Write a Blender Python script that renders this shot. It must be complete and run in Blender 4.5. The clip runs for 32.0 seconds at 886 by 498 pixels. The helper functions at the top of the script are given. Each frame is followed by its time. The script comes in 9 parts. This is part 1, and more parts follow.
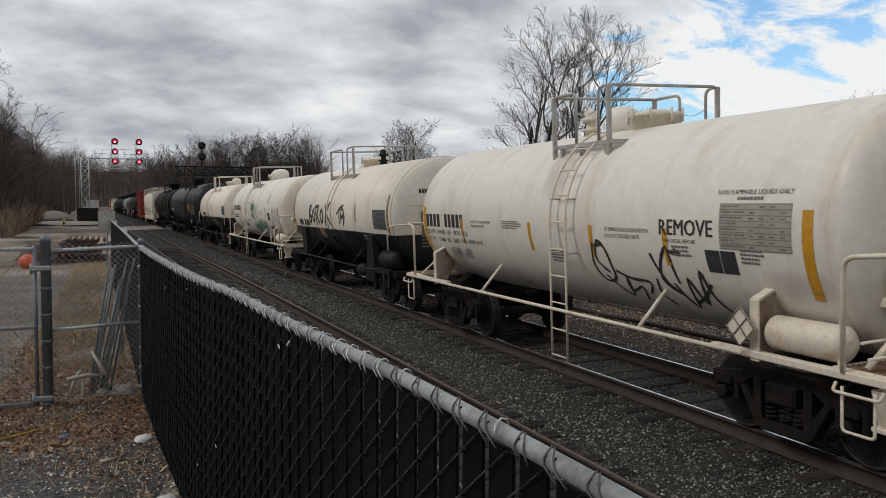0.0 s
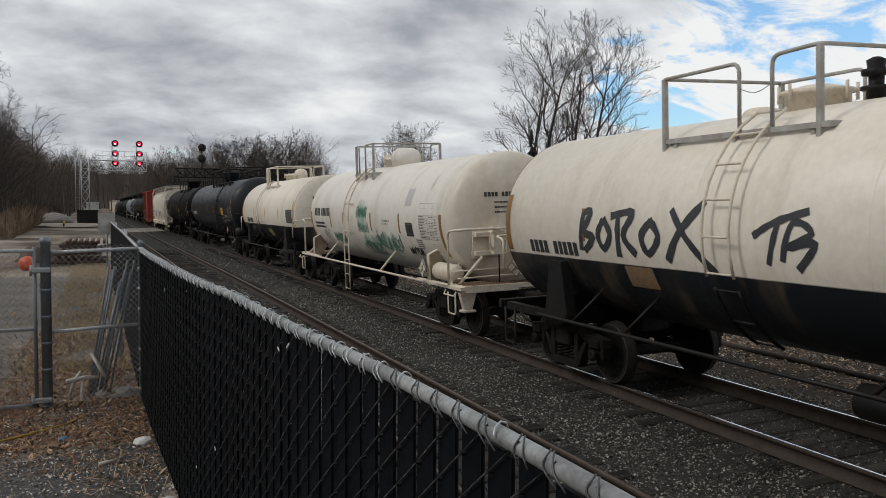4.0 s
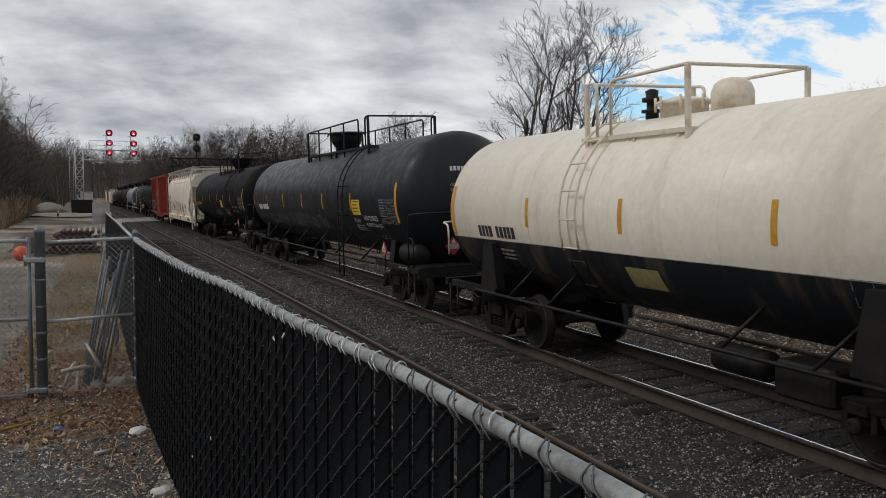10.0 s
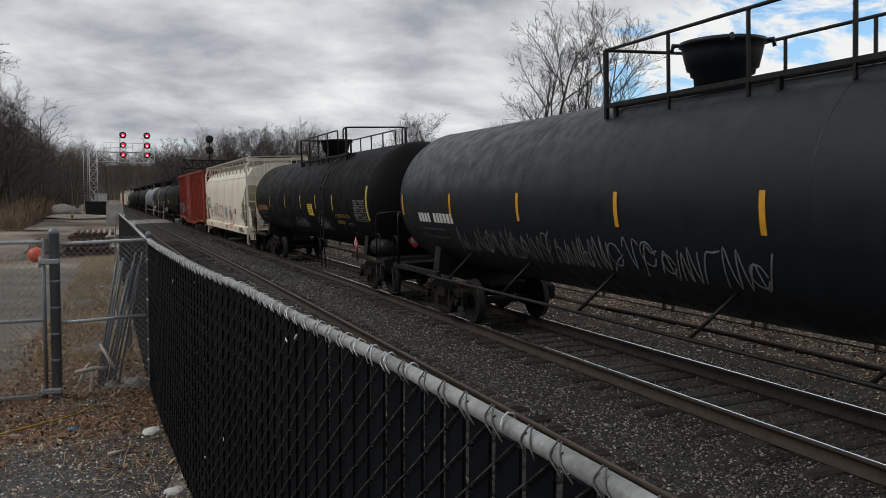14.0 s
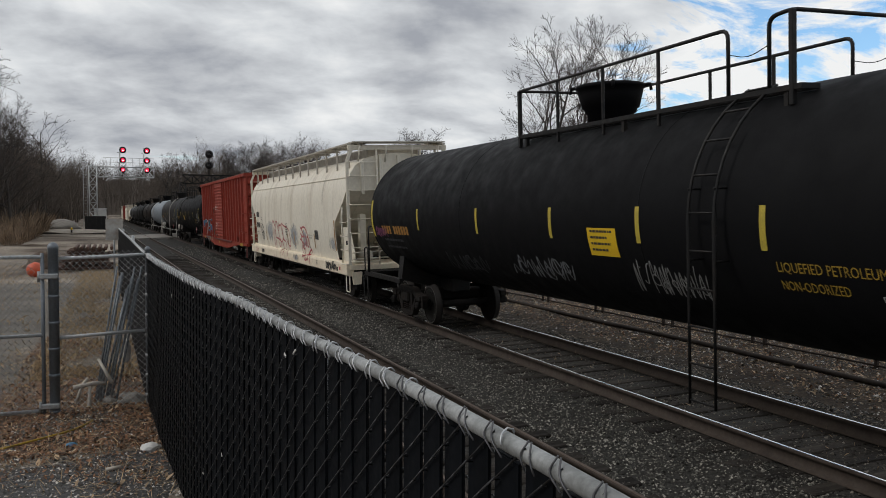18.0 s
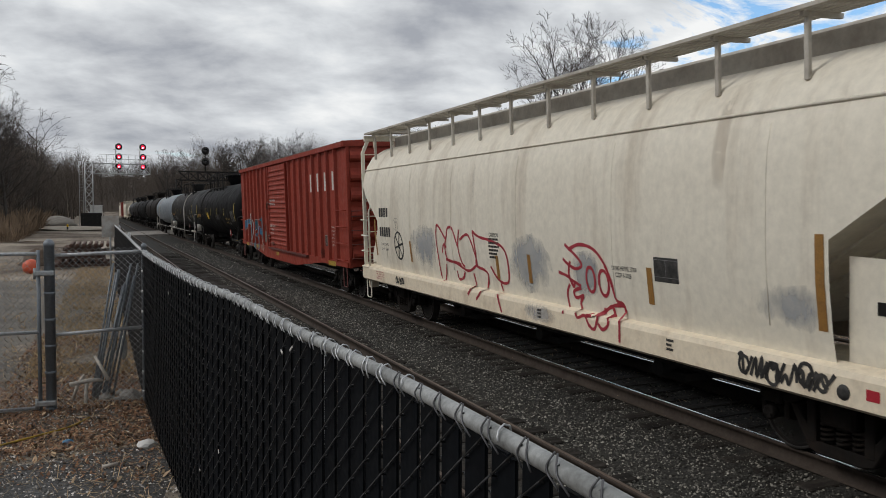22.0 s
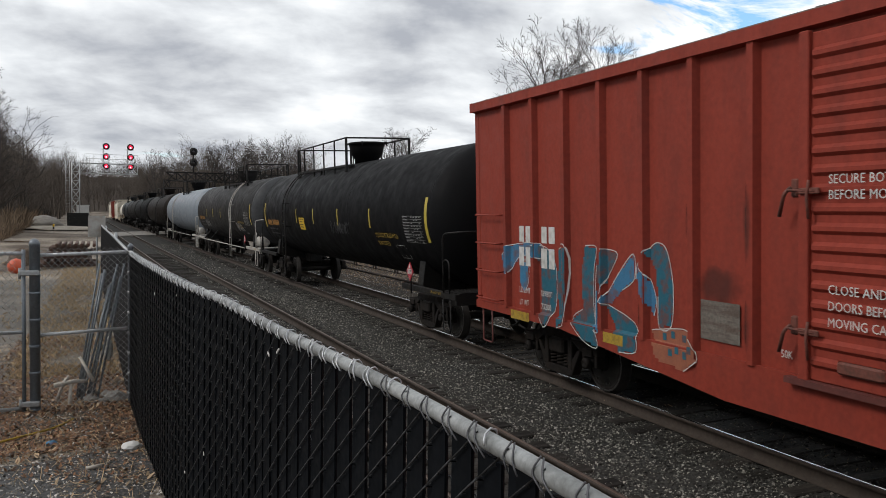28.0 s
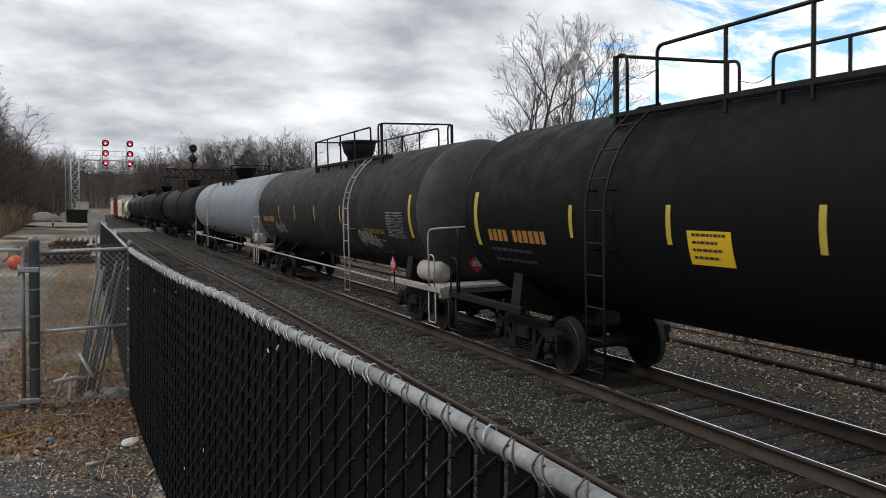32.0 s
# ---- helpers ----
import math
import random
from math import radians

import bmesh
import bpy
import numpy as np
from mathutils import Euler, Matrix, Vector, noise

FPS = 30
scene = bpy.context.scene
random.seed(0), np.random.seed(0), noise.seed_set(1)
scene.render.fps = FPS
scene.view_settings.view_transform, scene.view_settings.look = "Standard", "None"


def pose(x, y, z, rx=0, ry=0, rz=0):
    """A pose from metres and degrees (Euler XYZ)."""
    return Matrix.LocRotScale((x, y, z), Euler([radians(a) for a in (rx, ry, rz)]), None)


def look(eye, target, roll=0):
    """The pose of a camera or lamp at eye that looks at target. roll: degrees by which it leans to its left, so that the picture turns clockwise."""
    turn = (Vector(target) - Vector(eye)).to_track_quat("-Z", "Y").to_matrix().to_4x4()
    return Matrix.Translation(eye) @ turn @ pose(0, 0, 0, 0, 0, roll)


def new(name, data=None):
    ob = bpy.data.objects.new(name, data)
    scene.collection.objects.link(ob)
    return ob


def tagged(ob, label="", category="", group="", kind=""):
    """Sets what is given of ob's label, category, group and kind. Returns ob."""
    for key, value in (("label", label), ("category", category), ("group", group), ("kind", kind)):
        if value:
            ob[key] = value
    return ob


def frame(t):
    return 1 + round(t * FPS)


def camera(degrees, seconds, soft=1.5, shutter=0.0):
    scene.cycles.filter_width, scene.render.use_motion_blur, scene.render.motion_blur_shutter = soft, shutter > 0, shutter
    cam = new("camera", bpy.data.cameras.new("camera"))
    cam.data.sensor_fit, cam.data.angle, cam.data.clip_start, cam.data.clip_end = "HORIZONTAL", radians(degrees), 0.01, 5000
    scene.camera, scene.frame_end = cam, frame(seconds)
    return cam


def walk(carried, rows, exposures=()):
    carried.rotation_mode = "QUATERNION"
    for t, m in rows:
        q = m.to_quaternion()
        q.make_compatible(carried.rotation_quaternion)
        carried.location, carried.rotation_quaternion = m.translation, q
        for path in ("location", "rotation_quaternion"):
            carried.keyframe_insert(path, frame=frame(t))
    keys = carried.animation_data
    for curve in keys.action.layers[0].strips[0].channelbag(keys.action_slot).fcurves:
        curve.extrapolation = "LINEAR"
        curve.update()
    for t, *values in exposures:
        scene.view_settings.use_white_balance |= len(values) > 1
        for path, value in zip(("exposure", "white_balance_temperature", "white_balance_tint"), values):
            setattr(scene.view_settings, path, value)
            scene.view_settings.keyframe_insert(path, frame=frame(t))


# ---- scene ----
cam = camera(55.75, 32.0, soft=0.6, shutter=0.1)
EYE = (0.0, 0.0, 2.594)
# seconds and the hand-held camera's turn in degrees
HEADING = [
    (0, 86.99, -0.17, -21.83), (0.5, 86.96, -0.08, -21.77), (1, 86.94, 0.00, -21.77), (1.5, 86.86, -0.11, -21.80),
    (2, 86.89, -0.25, -21.90), (2.5, 87.07, -0.34, -21.88), (3, 87.11, -0.26, -21.82), (3.5, 87.14, -0.29, -21.83),
    (5.5, 87.28, -0.34, -21.83), (6, 87.28, -0.34, -21.89), (6.5, 87.25, -0.32, -21.98), (7, 87.12, -0.39, -21.95),
    (7.5, 86.97, -0.46, -21.93), (8, 86.88, -0.36, -22.06), (8.5, 86.86, -0.29, -22.07), (9, 86.75, -0.28, -22.02),
    (9.5, 86.54, -0.34, -22.12), (10, 86.49, -0.33, -22.15), (10.5, 86.61, -0.27, -22.04),
    (11, 86.65, -0.24, -22.00), (11.5, 86.56, -0.28, -22.03), (12, 86.43, -0.33, -21.86),
    (12.5, 86.35, -0.29, -21.65), (13, 86.30, -0.22, -21.56), (13.5, 86.46, -0.23, -21.43),
    (14, 86.58, -0.26, -21.34), (14.5, 86.72, -0.34, -21.37), (16.5, 88.00, -0.49, -21.64),
    (17, 88.17, -0.50, -21.63), (17.5, 87.96, -0.41, -21.45), (18, 87.60, -0.29, -21.39),
    (18.5, 87.35, -0.23, -21.51), (19, 87.34, -0.22, -21.61), (19.5, 87.42, -0.30, -21.52),
    (20, 87.49, -0.29, -21.34), (20.5, 87.49, -0.24, -21.34), (21, 87.52, -0.20, -21.42),
    (21.5, 87.46, -0.20, -21.56), (22, 87.37, -0.26, -21.62), (22.5, 87.47, -0.23, -21.52),
    (23, 87.70, -0.34, -21.53), (23.5, 87.86, -0.47, -21.65), (24, 88.04, -0.72, -21.77),
    (24.5, 88.13, -0.99, -21.89), (25, 88.14, -1.16, -21.94), (25.5, 88.22, -1.10, -22.01),
    (27.5, 87.66, -0.92, -22.29), (28, 87.61, -0.83, -22.40), (28.5, 87.59, -0.77, -22.50),
    (29, 87.57, -0.68, -22.53), (29.5, 87.46, -0.68, -22.48), (30, 87.31, -0.79, -22.40),
    (30.5, 87.27, -0.78, -22.34), (31, 87.38, -0.82, -22.37), (31.5, 87.46, -0.75, -22.37),
    (32, 87.38, -0.82, -22.43),
]
walk(cam, [(t, pose(*EYE, rx, ry, rz)) for t, rx, ry, rz in HEADING], exposures=[(0, 0.0), (18, 0.0), (21, 0.05), (25, 0.10), (28, 0.36), (32, 0.33)])

# ---- sky and sun ----
SUN_FROM = Vector((-0.72, 0.12, 0.60)).normalized()
sun = new("sun", bpy.data.lights.new("sun", "SUN"))
sun.data.energy, sun.data.angle, sun.data.color = 1.12, radians(18), (1.0, 0.955, 0.90)
sun.matrix_world = look((0, 0, 60), Vector((0, 0, 60)) - SUN_FROM)
scene.view_settings.exposure = 0.0

world = bpy.data.worlds.new("sky")
scene.world = world
world.use_nodes = True
wt = world.node_tree
wt.nodes.clear()


def wnode(kind, **props):
    n = wt.nodes.new(kind)
    for k, v in props.items():
        if k == "op":
            n.operation = v
        elif k == "sky":
            n.sky_type = v
    return n


def wmath(op, a, b=None, clamp=False):
    n = wnode("ShaderNodeMath", op=op)
    n.use_clamp = clamp
    for i, v in enumerate((a, b)):
        if v is None:
            continue
        if isinstance(v, (int, float)):
            n.inputs[i].default_value = v
        else:
            wt.links.new(v, n.inputs[i])
    return n.outputs[0]


def wramp(value, stops):
    n = wnode("ShaderNodeValToRGB")
    while len(n.color_ramp.elements) < len(stops):
        n.color_ramp.elements.new(0.5)
    for e, (pos, col) in zip(n.color_ramp.elements, stops):
        e.position, e.color = pos, (*col, 1) if len(col) == 3 else col
    wt.links.new(value, n.inputs[0])
    return n.outputs[0]


sky = wnode("ShaderNodeTexSky", sky="NISHITA")
sky.sun_disc = False
sky.sun_elevation = math.asin(SUN_FROM.z)
sky.sun_rotation = math.atan2(SUN_FROM.x, SUN_FROM.y)
coord = wnode("ShaderNodeTexCoord")
sep = wnode("ShaderNodeSeparateXYZ")
wt.links.new(coord.outputs["Generated"], sep.inputs[0])
up = wmath("MAXIMUM", sep.outputs[2], 0.0)
flat = wmath("ADD", up, 0.30)
comb = wnode("ShaderNodeCombineXYZ")
wt.links.new(wmath("DIVIDE", sep.outputs[0], flat), comb.inputs[0])
wt.links.new(wmath("DIVIDE", sep.outputs[1], flat), comb.inputs[1])


def wnoise(scale, detail, rough, offset=(0, 0, 0), stretch=(1, 1, 1), distort=0.0):
    mp = wnode("ShaderNodeMapping")
    mp.inputs["Location"].default_value = offset
    mp.inputs["Scale"].default_value = stretch
    mp.inputs["Rotation"].default_value = (0, 0, radians(20))
    wt.links.new(comb.outputs[0], mp.inputs[0])
    n = wnode("ShaderNodeTexNoise")
    n.inputs["Scale"].default_value, n.inputs["Detail"].default_value = scale, detail
    n.inputs["Roughness"].default_value, n.inputs["Distortion"].default_value = rough, distort
    wt.links.new(mp.outputs[0], n.inputs["Vector"])
    return n.outputs[0]


# the cloud deck thins and brightens towards the right of the track (+x)
thin = wnode("ShaderNodeMapRange")
for i, v in enumerate((0.43, 0.58, 0.0, 0.205)):
    thin.inputs[i + 1].default_value = v
wt.links.new(sep.outputs[0], thin.inputs[0])
close = wnode("ShaderNodeMapRange")
for i, v in enumerate((0.60, 0.80, 0.0, 0.11)):
    close.inputs[i + 1].default_value = v
wt.links.new(sep.outputs[0], close.inputs[0])
deck = wmath("SUBTRACT", wmath("ADD", wmath("MULTIPLY", wnoise(3.2, 10, 0.62, (3.1, 4.4, 0), (0.8, 1.25, 1), 0.5), 0.95), 0.03), wmath("SUBTRACT", thin.outputs[0], close.outputs[0]))
cover = wramp(deck, [(0.255, (0, 0, 0)), (0.325, (1, 1, 1))])
billow = wmath("ADD", wmath("MULTIPLY", wnoise(4.6, 7, 0.55, (0.4, 7.7, 0), (0.85, 1.0, 1), 0.15), 0.58),
               wmath("MULTIPLY", wnoise(1.2, 3, 0.5, (5.2, 0.3, 0)), 0.45))


def wrange(value, a, b, lo, hi):
    n = wnode("ShaderNodeMapRange")
    for i, v in enumerate((a, b, lo, hi)):
        n.inputs[i + 1].default_value = v
    wt.links.new(value, n.inputs[0])
    return n.outputs[0]


# a grey bank higher up, bright cloud towards the right
bank = wmath("MULTIPLY", wrange(sep.outputs[2], 0.11, 0.21, 0.0, 1.0), wrange(sep.outputs[0], 0.18, 0.38, 0.0, 0.13))
billow = wmath("SUBTRACT", wmath("ADD", billow, wmath("MULTIPLY", sep.outputs[0], 0.12)), bank)
billow = wmath("ADD", billow, wrange(sep.outputs[0], 0.48, 0.66, 0.0, 0.24))
cloud = wramp(billow, [(0.38, (0.345, 0.365, 0.405)), (0.47, (0.50, 0.52, 0.55)), (0.56, (0.655, 0.68, 0.705)), (0.68, (0.86, 0.87, 0.87))])
skyb = wnode("ShaderNodeBackground")
clear = wnode("ShaderNodeVectorMath", op="MULTIPLY")
wt.links.new(sky.outputs[0], clear.inputs[0])
clear.inputs[1].default_value = (0.74, 0.93, 1.06)
wt.links.new(clear.outputs[0], skyb.inputs[0])
skyb.inputs[1].default_value = 0.165
cloudb = wnode("ShaderNodeBackground")
wt.links.new(cloud, cloudb.inputs[0])
cloudb.inputs[1].default_value = 1.02
both = wnode("ShaderNodeMixShader")
wt.links.new(cover, both.inputs[0])
wt.links.new(skyb.outputs[0], both.inputs[1])
wt.links.new(cloudb.outputs[0], both.inputs[2])
wout = wnode("ShaderNodeOutputWorld")
wt.links.new(both.outputs[0], wout.inputs[0])

# ---- materials ----
def material(name, base, rough=0.6, metal=0.0, tint=None, amount=0.5, scale=3.0, stretch=(1, 1, 1), lo=0.42, hi=0.68,
             fine=40.0, fine_amount=0.18, bump=0.15, bump_scale=None, each=0.0, spec=None, second=None, floor=False, ends=None, sparkle=0.0, alpha=None):
    """A surface in object space: a base, broad stains of tint, fine grain and relief. each: how much pieces differ.
    second: (colour, z): paint below that height."""
    m = bpy.data.materials.new(name)
    m.use_nodes = True
    nt = m.node_tree
    b = nt.nodes["Principled BSDF"]
    tc = nt.nodes.new("ShaderNodeTexCoord")

    def noise_of(sc, det, st=(1, 1, 1), ro=0.6):
        mp = nt.nodes.new("ShaderNodeMapping")
        mp.inputs["Scale"].default_value = st
        nt.links.new(tc.outputs["Object"], mp.inputs[0])
        n = nt.nodes.new("ShaderNodeTexNoise")
        n.inputs["Scale"].default_value, n.inputs["Detail"].default_value, n.inputs["Roughness"].default_value = sc, det, ro
        nt.links.new(mp.outputs[0], n.inputs["Vector"])
        return n.outputs[0]

    def rng(v, a, c, x=0.0, y=1.0):
        n = nt.nodes.new("ShaderNodeMapRange")
        for i, q in enumerate((a, c, x, y)):
            n.inputs[i + 1].default_value = q
        nt.links.new(v, n.inputs[0])
        return n.outputs[0]

    def mixed(f, a, c, how="MIX"):
        n = nt.nodes.new("ShaderNodeMix")
        n.data_type, n.blend_type = "RGBA", how
        for idx, v in ((0, f), (6, a), (7, c)):
            if isinstance(v, (int, float)):
                n.inputs[idx].default_value = v
            elif isinstance(v, tuple):
                n.inputs[idx].default_value = (*v, 1) if len(v) == 3 else v
            else:
                nt.links.new(v, n.inputs[idx])
        return n.outputs[2]

    col = base
    if tint:
        f = rng(noise_of(scale, 6, stretch), lo, hi, 0.0, amount)
    if tint and floor:
        second = (mixed(f, second[0], tint), second[1])
    elif tint and not second:
        col = mixed(f, col, tint)
    if second:
        sp = nt.nodes.new("ShaderNodeSeparateXYZ")
        nt.links.new(tc.outputs["Object"], sp.inputs[0])
        wob = rng(noise_of(1.2, 2), 0.0, 1.0, -0.012, 0.012)
        ad = nt.nodes.new("ShaderNodeMath")
        nt.links.new(sp.outputs[2], ad.inputs[0])
        nt.links.new(wob, ad.inputs[1])
        col = mixed(rng(ad.outputs[0], second[1] - 0.008, second[1] + 0.008), second[0], base)
    if tint and second and not floor:
        col = mixed(f, col, tint)
    if ends:
        sp = nt.nodes.new("ShaderNodeSeparateXYZ")
        nt.links.new(tc.outputs["Object"], sp.inputs[0])
        ab = nt.nodes.new("ShaderNodeMath")
        ab.operation = "ABSOLUTE"
        nt.links.new(sp.outputs[1], ab.inputs[0])
        ml = nt.nodes.new("ShaderNodeMath")
        ml.operation = "MULTIPLY"
        nt.links.new(rng(ab.outputs[0], ends[1], ends[2]), ml.inputs[0])
        nt.links.new(rng(noise_of(1.7, 6, (1, 1, 0.5)), 0.36, 0.58, 0.25, 1.0), ml.inputs[1])
        col = mixed(ml.outputs[0], col, ends[0])
    g = rng(noise_of(fine, 4), 0.3, 0.7, 1 - fine_amount, 1 + fine_amount)
    n = nt.nodes.new("ShaderNodeVectorMath")
    n.operation = "SCALE"
    nt.links.new(g, n.inputs["Scale"])
    if isinstance(col, tuple):
        n.inputs[0].default_value = col
    else:
        nt.links.new(col, n.inputs[0])
    col = n.outputs[0]
    if each:
        oi = nt.nodes.new("ShaderNodeObjectInfo")
        ge = nt.nodes.new("ShaderNodeNewGeometry")
        ad = nt.nodes.new("ShaderNodeMath")
        nt.links.new(oi.outputs["Random"], ad.inputs[0])
        nt.links.new(ge.outputs["Random Per Island"], ad.inputs[1])
        fr = nt.nodes.new("ShaderNodeMath")
        fr.operation = "FRACT"
        nt.links.new(ad.outputs[0], fr.inputs[0])
        n = nt.nodes.new("ShaderNodeVectorMath")
        n.operation = "SCALE"
        if sparkle:
            pw = nt.nodes.new("ShaderNodeMath")
            pw.operation = "POWER"
            nt.links.new(fr.outputs[0], pw.inputs[0])
            pw.inputs[1].default_value = sparkle
            nt.links.new(rng(pw.outputs[0], 0, 1, 1 - each, 1 + each * 6), n.inputs["Scale"])
        else:
            nt.links.new(rng(fr.outputs[0], 0, 1, 1 - each, 1 + each), n.inputs["Scale"])
        nt.links.new(col, n.inputs[0])
        col = n.outputs[0]
    nt.links.new(col, b.inputs["Base Color"])
    nt.links.new(rng(noise_of(scale * 2.3 + 1, 3), 0.3, 0.7, max(rough - 0.12, 0.03), min(rough + 0.12, 1)), b.inputs["Roughness"])
    b.inputs["Metallic"].default_value = metal
    if alpha:
        # thin spray that fades towards the rim of its patch
        sp = nt.nodes.new("ShaderNodeSeparateXYZ")
        nt.links.new(tc.outputs["Generated"], sp.inputs[0])
        squares = []
        for axis in (1, 2):
            sb = nt.nodes.new("ShaderNodeMath")
            sb.operation = "SUBTRACT"
            nt.links.new(sp.outputs[axis], sb.inputs[0])
            sb.inputs[1].default_value = 0.5
            sq = nt.nodes.new("ShaderNodeMath")
            sq.operation = "MULTIPLY"
            nt.links.new(sb.outputs[0], sq.inputs[0])
            nt.links.new(sb.outputs[0], sq.inputs[1])
            squares.append(sq.outputs[0])
        ad = nt.nodes.new("ShaderNodeMath")
        nt.links.new(squares[0], ad.inputs[0])
        nt.links.new(squares[1], ad.inputs[1])
        rough_rim = nt.nodes.new("ShaderNodeMath")
        nt.links.new(ad.outputs[0], rough_rim.inputs[0])
        nt.links.new(rng(noise_of(1.7, 6, (1, 1, 0.55), 0.65), 0.3, 0.7, -0.15, 0.15), rough_rim.inputs[1])
        nt.links.new(rng(rough_rim.outputs[0], 0.03, 0.20, alpha, 0.0), b.inputs["Alpha"])
    if spec is not None:
        b.inputs["Specular IOR Level"].default_value = spec
    if bump:
        bp = nt.nodes.new("ShaderNodeBump")
        bp.inputs["Strength"].default_value = bump
        bp.inputs["Distance"].default_value = 0.01
        nt.links.new(noise_of(bump_scale or fine * 0.7, 5), bp.inputs["Height"])
        nt.links.new(bp.outputs[0], b.inputs["Normal"])
    return m


def glow(name, colour, strength):
    m = bpy.data.materials.new(name)
    m.use_nodes = True
    b = m.node_tree.nodes["Principled BSDF"]
    b.inputs["Base Color"].default_value = (*colour, 1)
    b.inputs["Emission Color"].default_value = (*colour, 1)
    b.inputs["Emission Strength"].default_value = strength
    return m


WHITE_PAINT = material("white tank paint", (0.76, 0.715, 0.63), 0.42, tint=(0.36, 0.27, 0.175), amount=0.5, scale=1.1, stretch=(1, 1.4, 0.35), lo=0.52, hi=0.82, fine=7, fine_amount=0.05, bump=0.03, spec=0.35, ends=((0.58, 0.49, 0.37), 5.55, 6.4))
CREAM_PAINT = material("cream and black tank paint", (0.80, 0.735, 0.62), 0.42, tint=(0.36, 0.27, 0.17), amount=0.35, scale=1.2, stretch=(1, 2.0, 0.3), lo=0.52, hi=0.8, fine=9, fine_amount=0.06, bump=0.03, second=((0.014, 0.016, 0.019), 1.905), spec=0.35)
CREAM_TRIM = material("cream trim paint", (0.70, 0.62, 0.50), 0.5, tint=(0.30, 0.16, 0.07), amount=0.6, scale=4, lo=0.55, hi=0.75, fine=20, fine_amount=0.1, bump=0.08)
GREY_TRIM = material("grey weathered railing paint", (0.42, 0.41, 0.38), 0.6, tint=(0.2, 0.12, 0.07), amount=0.5, scale=5, fine=20, bump=0.08)
BLACK_PAINT = material("black tank paint", (0.0074, 0.0074, 0.0080), 0.6, tint=(0.0115, 0.0112, 0.0108), amount=0.35, scale=0.8, stretch=(1, 1.7, 0.4), lo=0.5, hi=0.85, fine=40, fine_amount=0.1, bump=0.02, bump_scale=60, spec=0.07)
END_SEAM = material("brown weld seam", (0.30, 0.24, 0.17), 0.6, fine=30, bump=0.05, second=((0.014, 0.015, 0.017), 1.905))
BLUEBLACK_PAINT = material("blue-black tank paint", (0.0090, 0.0112, 0.0146), 0.46, tint=(0.014, 0.0145, 0.015), amount=0.4, scale=1.1, stretch=(1, 1.7, 0.4), lo=0.5, hi=0.85, fine=9, fine_amount=0.1, bump=0, spec=0.30)
BROWNBLACK_PAINT = material("brown-black tank paint", (0.016, 0.0135, 0.012), 0.55, tint=(0.045, 0.036, 0.03), amount=0.5, scale=1.1, stretch=(1, 1.7, 0.4), lo=0.46, hi=0.8, fine=9, fine_amount=0.12, bump=0.02, spec=0.06)
CHARCOAL_PAINT = material("charcoal tank paint", (0.024, 0.0235, 0.0235), 0.55, tint=(0.06, 0.057, 0.054), amount=0.6, scale=1.0, stretch=(1, 1.7, 0.4), lo=0.44, hi=0.8, fine=9, fine_amount=0.12, bump=0.02, spec=0.06)
STEELGREY_PAINT = material("blue-grey tank paint", (0.20, 0.23, 0.26), 0.5, tint=(0.10, 0.10, 0.10), amount=0.5, scale=1.0, stretch=(1, 1.7, 0.4), lo=0.48, hi=0.8, fine=9, fine_amount=0.1, bump=0.04)
BLACK_STEEL = material("black steel", (0.007, 0.007, 0.007), 0.6, tint=(0.025, 0.018, 0.013), amount=0.5, scale=4, fine=25, fine_amount=0.2, bump=0.1, spec=0.3)
TRUCK_STEEL = material("dusty cast truck steel", (0.010, 0.0082, 0.0070), 0.85, tint=(0.024, 0.016, 0.0115), amount=0.6, scale=5, fine=25, fine_amount=0.25, bump=0.2, spec=0.25)
WHEEL_STEEL = material("wheel steel", (0.0085, 0.0070, 0.0062), 0.8, metal=0.0, tint=(0.018, 0.013, 0.010), amount=0.6, scale=6, fine=30, bump=0.1, spec=0.3)
TREAD = material("worn wheel rim", (0.12, 0.115, 0.11), 0.35, metal=0.8, fine_amount=0.05, bump=0.02)
HOPPER_PAINT = material("off-white hopper paint", (0.74, 0.69, 0.58), 0.55, tint=(0.30, 0.22, 0.14), amount=0.55, scale=1.0, stretch=(1, 2.2, 0.3), lo=0.5, hi=0.8, fine=9, fine_amount=0.08, bump=0.05)
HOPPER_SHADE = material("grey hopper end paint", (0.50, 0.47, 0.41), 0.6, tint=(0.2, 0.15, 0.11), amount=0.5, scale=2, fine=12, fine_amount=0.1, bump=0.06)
SILL_PAINT = material("cream sill paint", (0.80, 0.70, 0.54), 0.5, tint=(0.35, 0.22, 0.12), amount=0.5, scale=2.5, lo=0.52, hi=0.8, fine=15, fine_amount=0.08, bump=0.06)
BOX_RED = material("oxide red boxcar paint", (0.262, 0.043, 0.027), 0.6, spec=0.2, tint=(0.13, 0.032, 0.024), amount=0.5, scale=1.3, stretch=(1, 2.0, 0.5), lo=0.45, hi=0.75, fine=14, fine_amount=0.12, bump=0.06)
LATCH_RUST = material("rusty red-brown latch iron", (0.15, 0.045, 0.03), 0.75, tint=(0.07, 0.035, 0.025), amount=0.7, scale=9, fine=30, fine_amount=0.25, bump=0.2)
BOARD_WOOD = material("weathered grey plywood", (0.155, 0.135, 0.115), 0.85, tint=(0.09, 0.06, 0.045), amount=0.8, scale=5, stretch=(1, 0.35, 3.0), lo=0.42, hi=0.6, fine=30, fine_amount=0.25, bump=0.2)
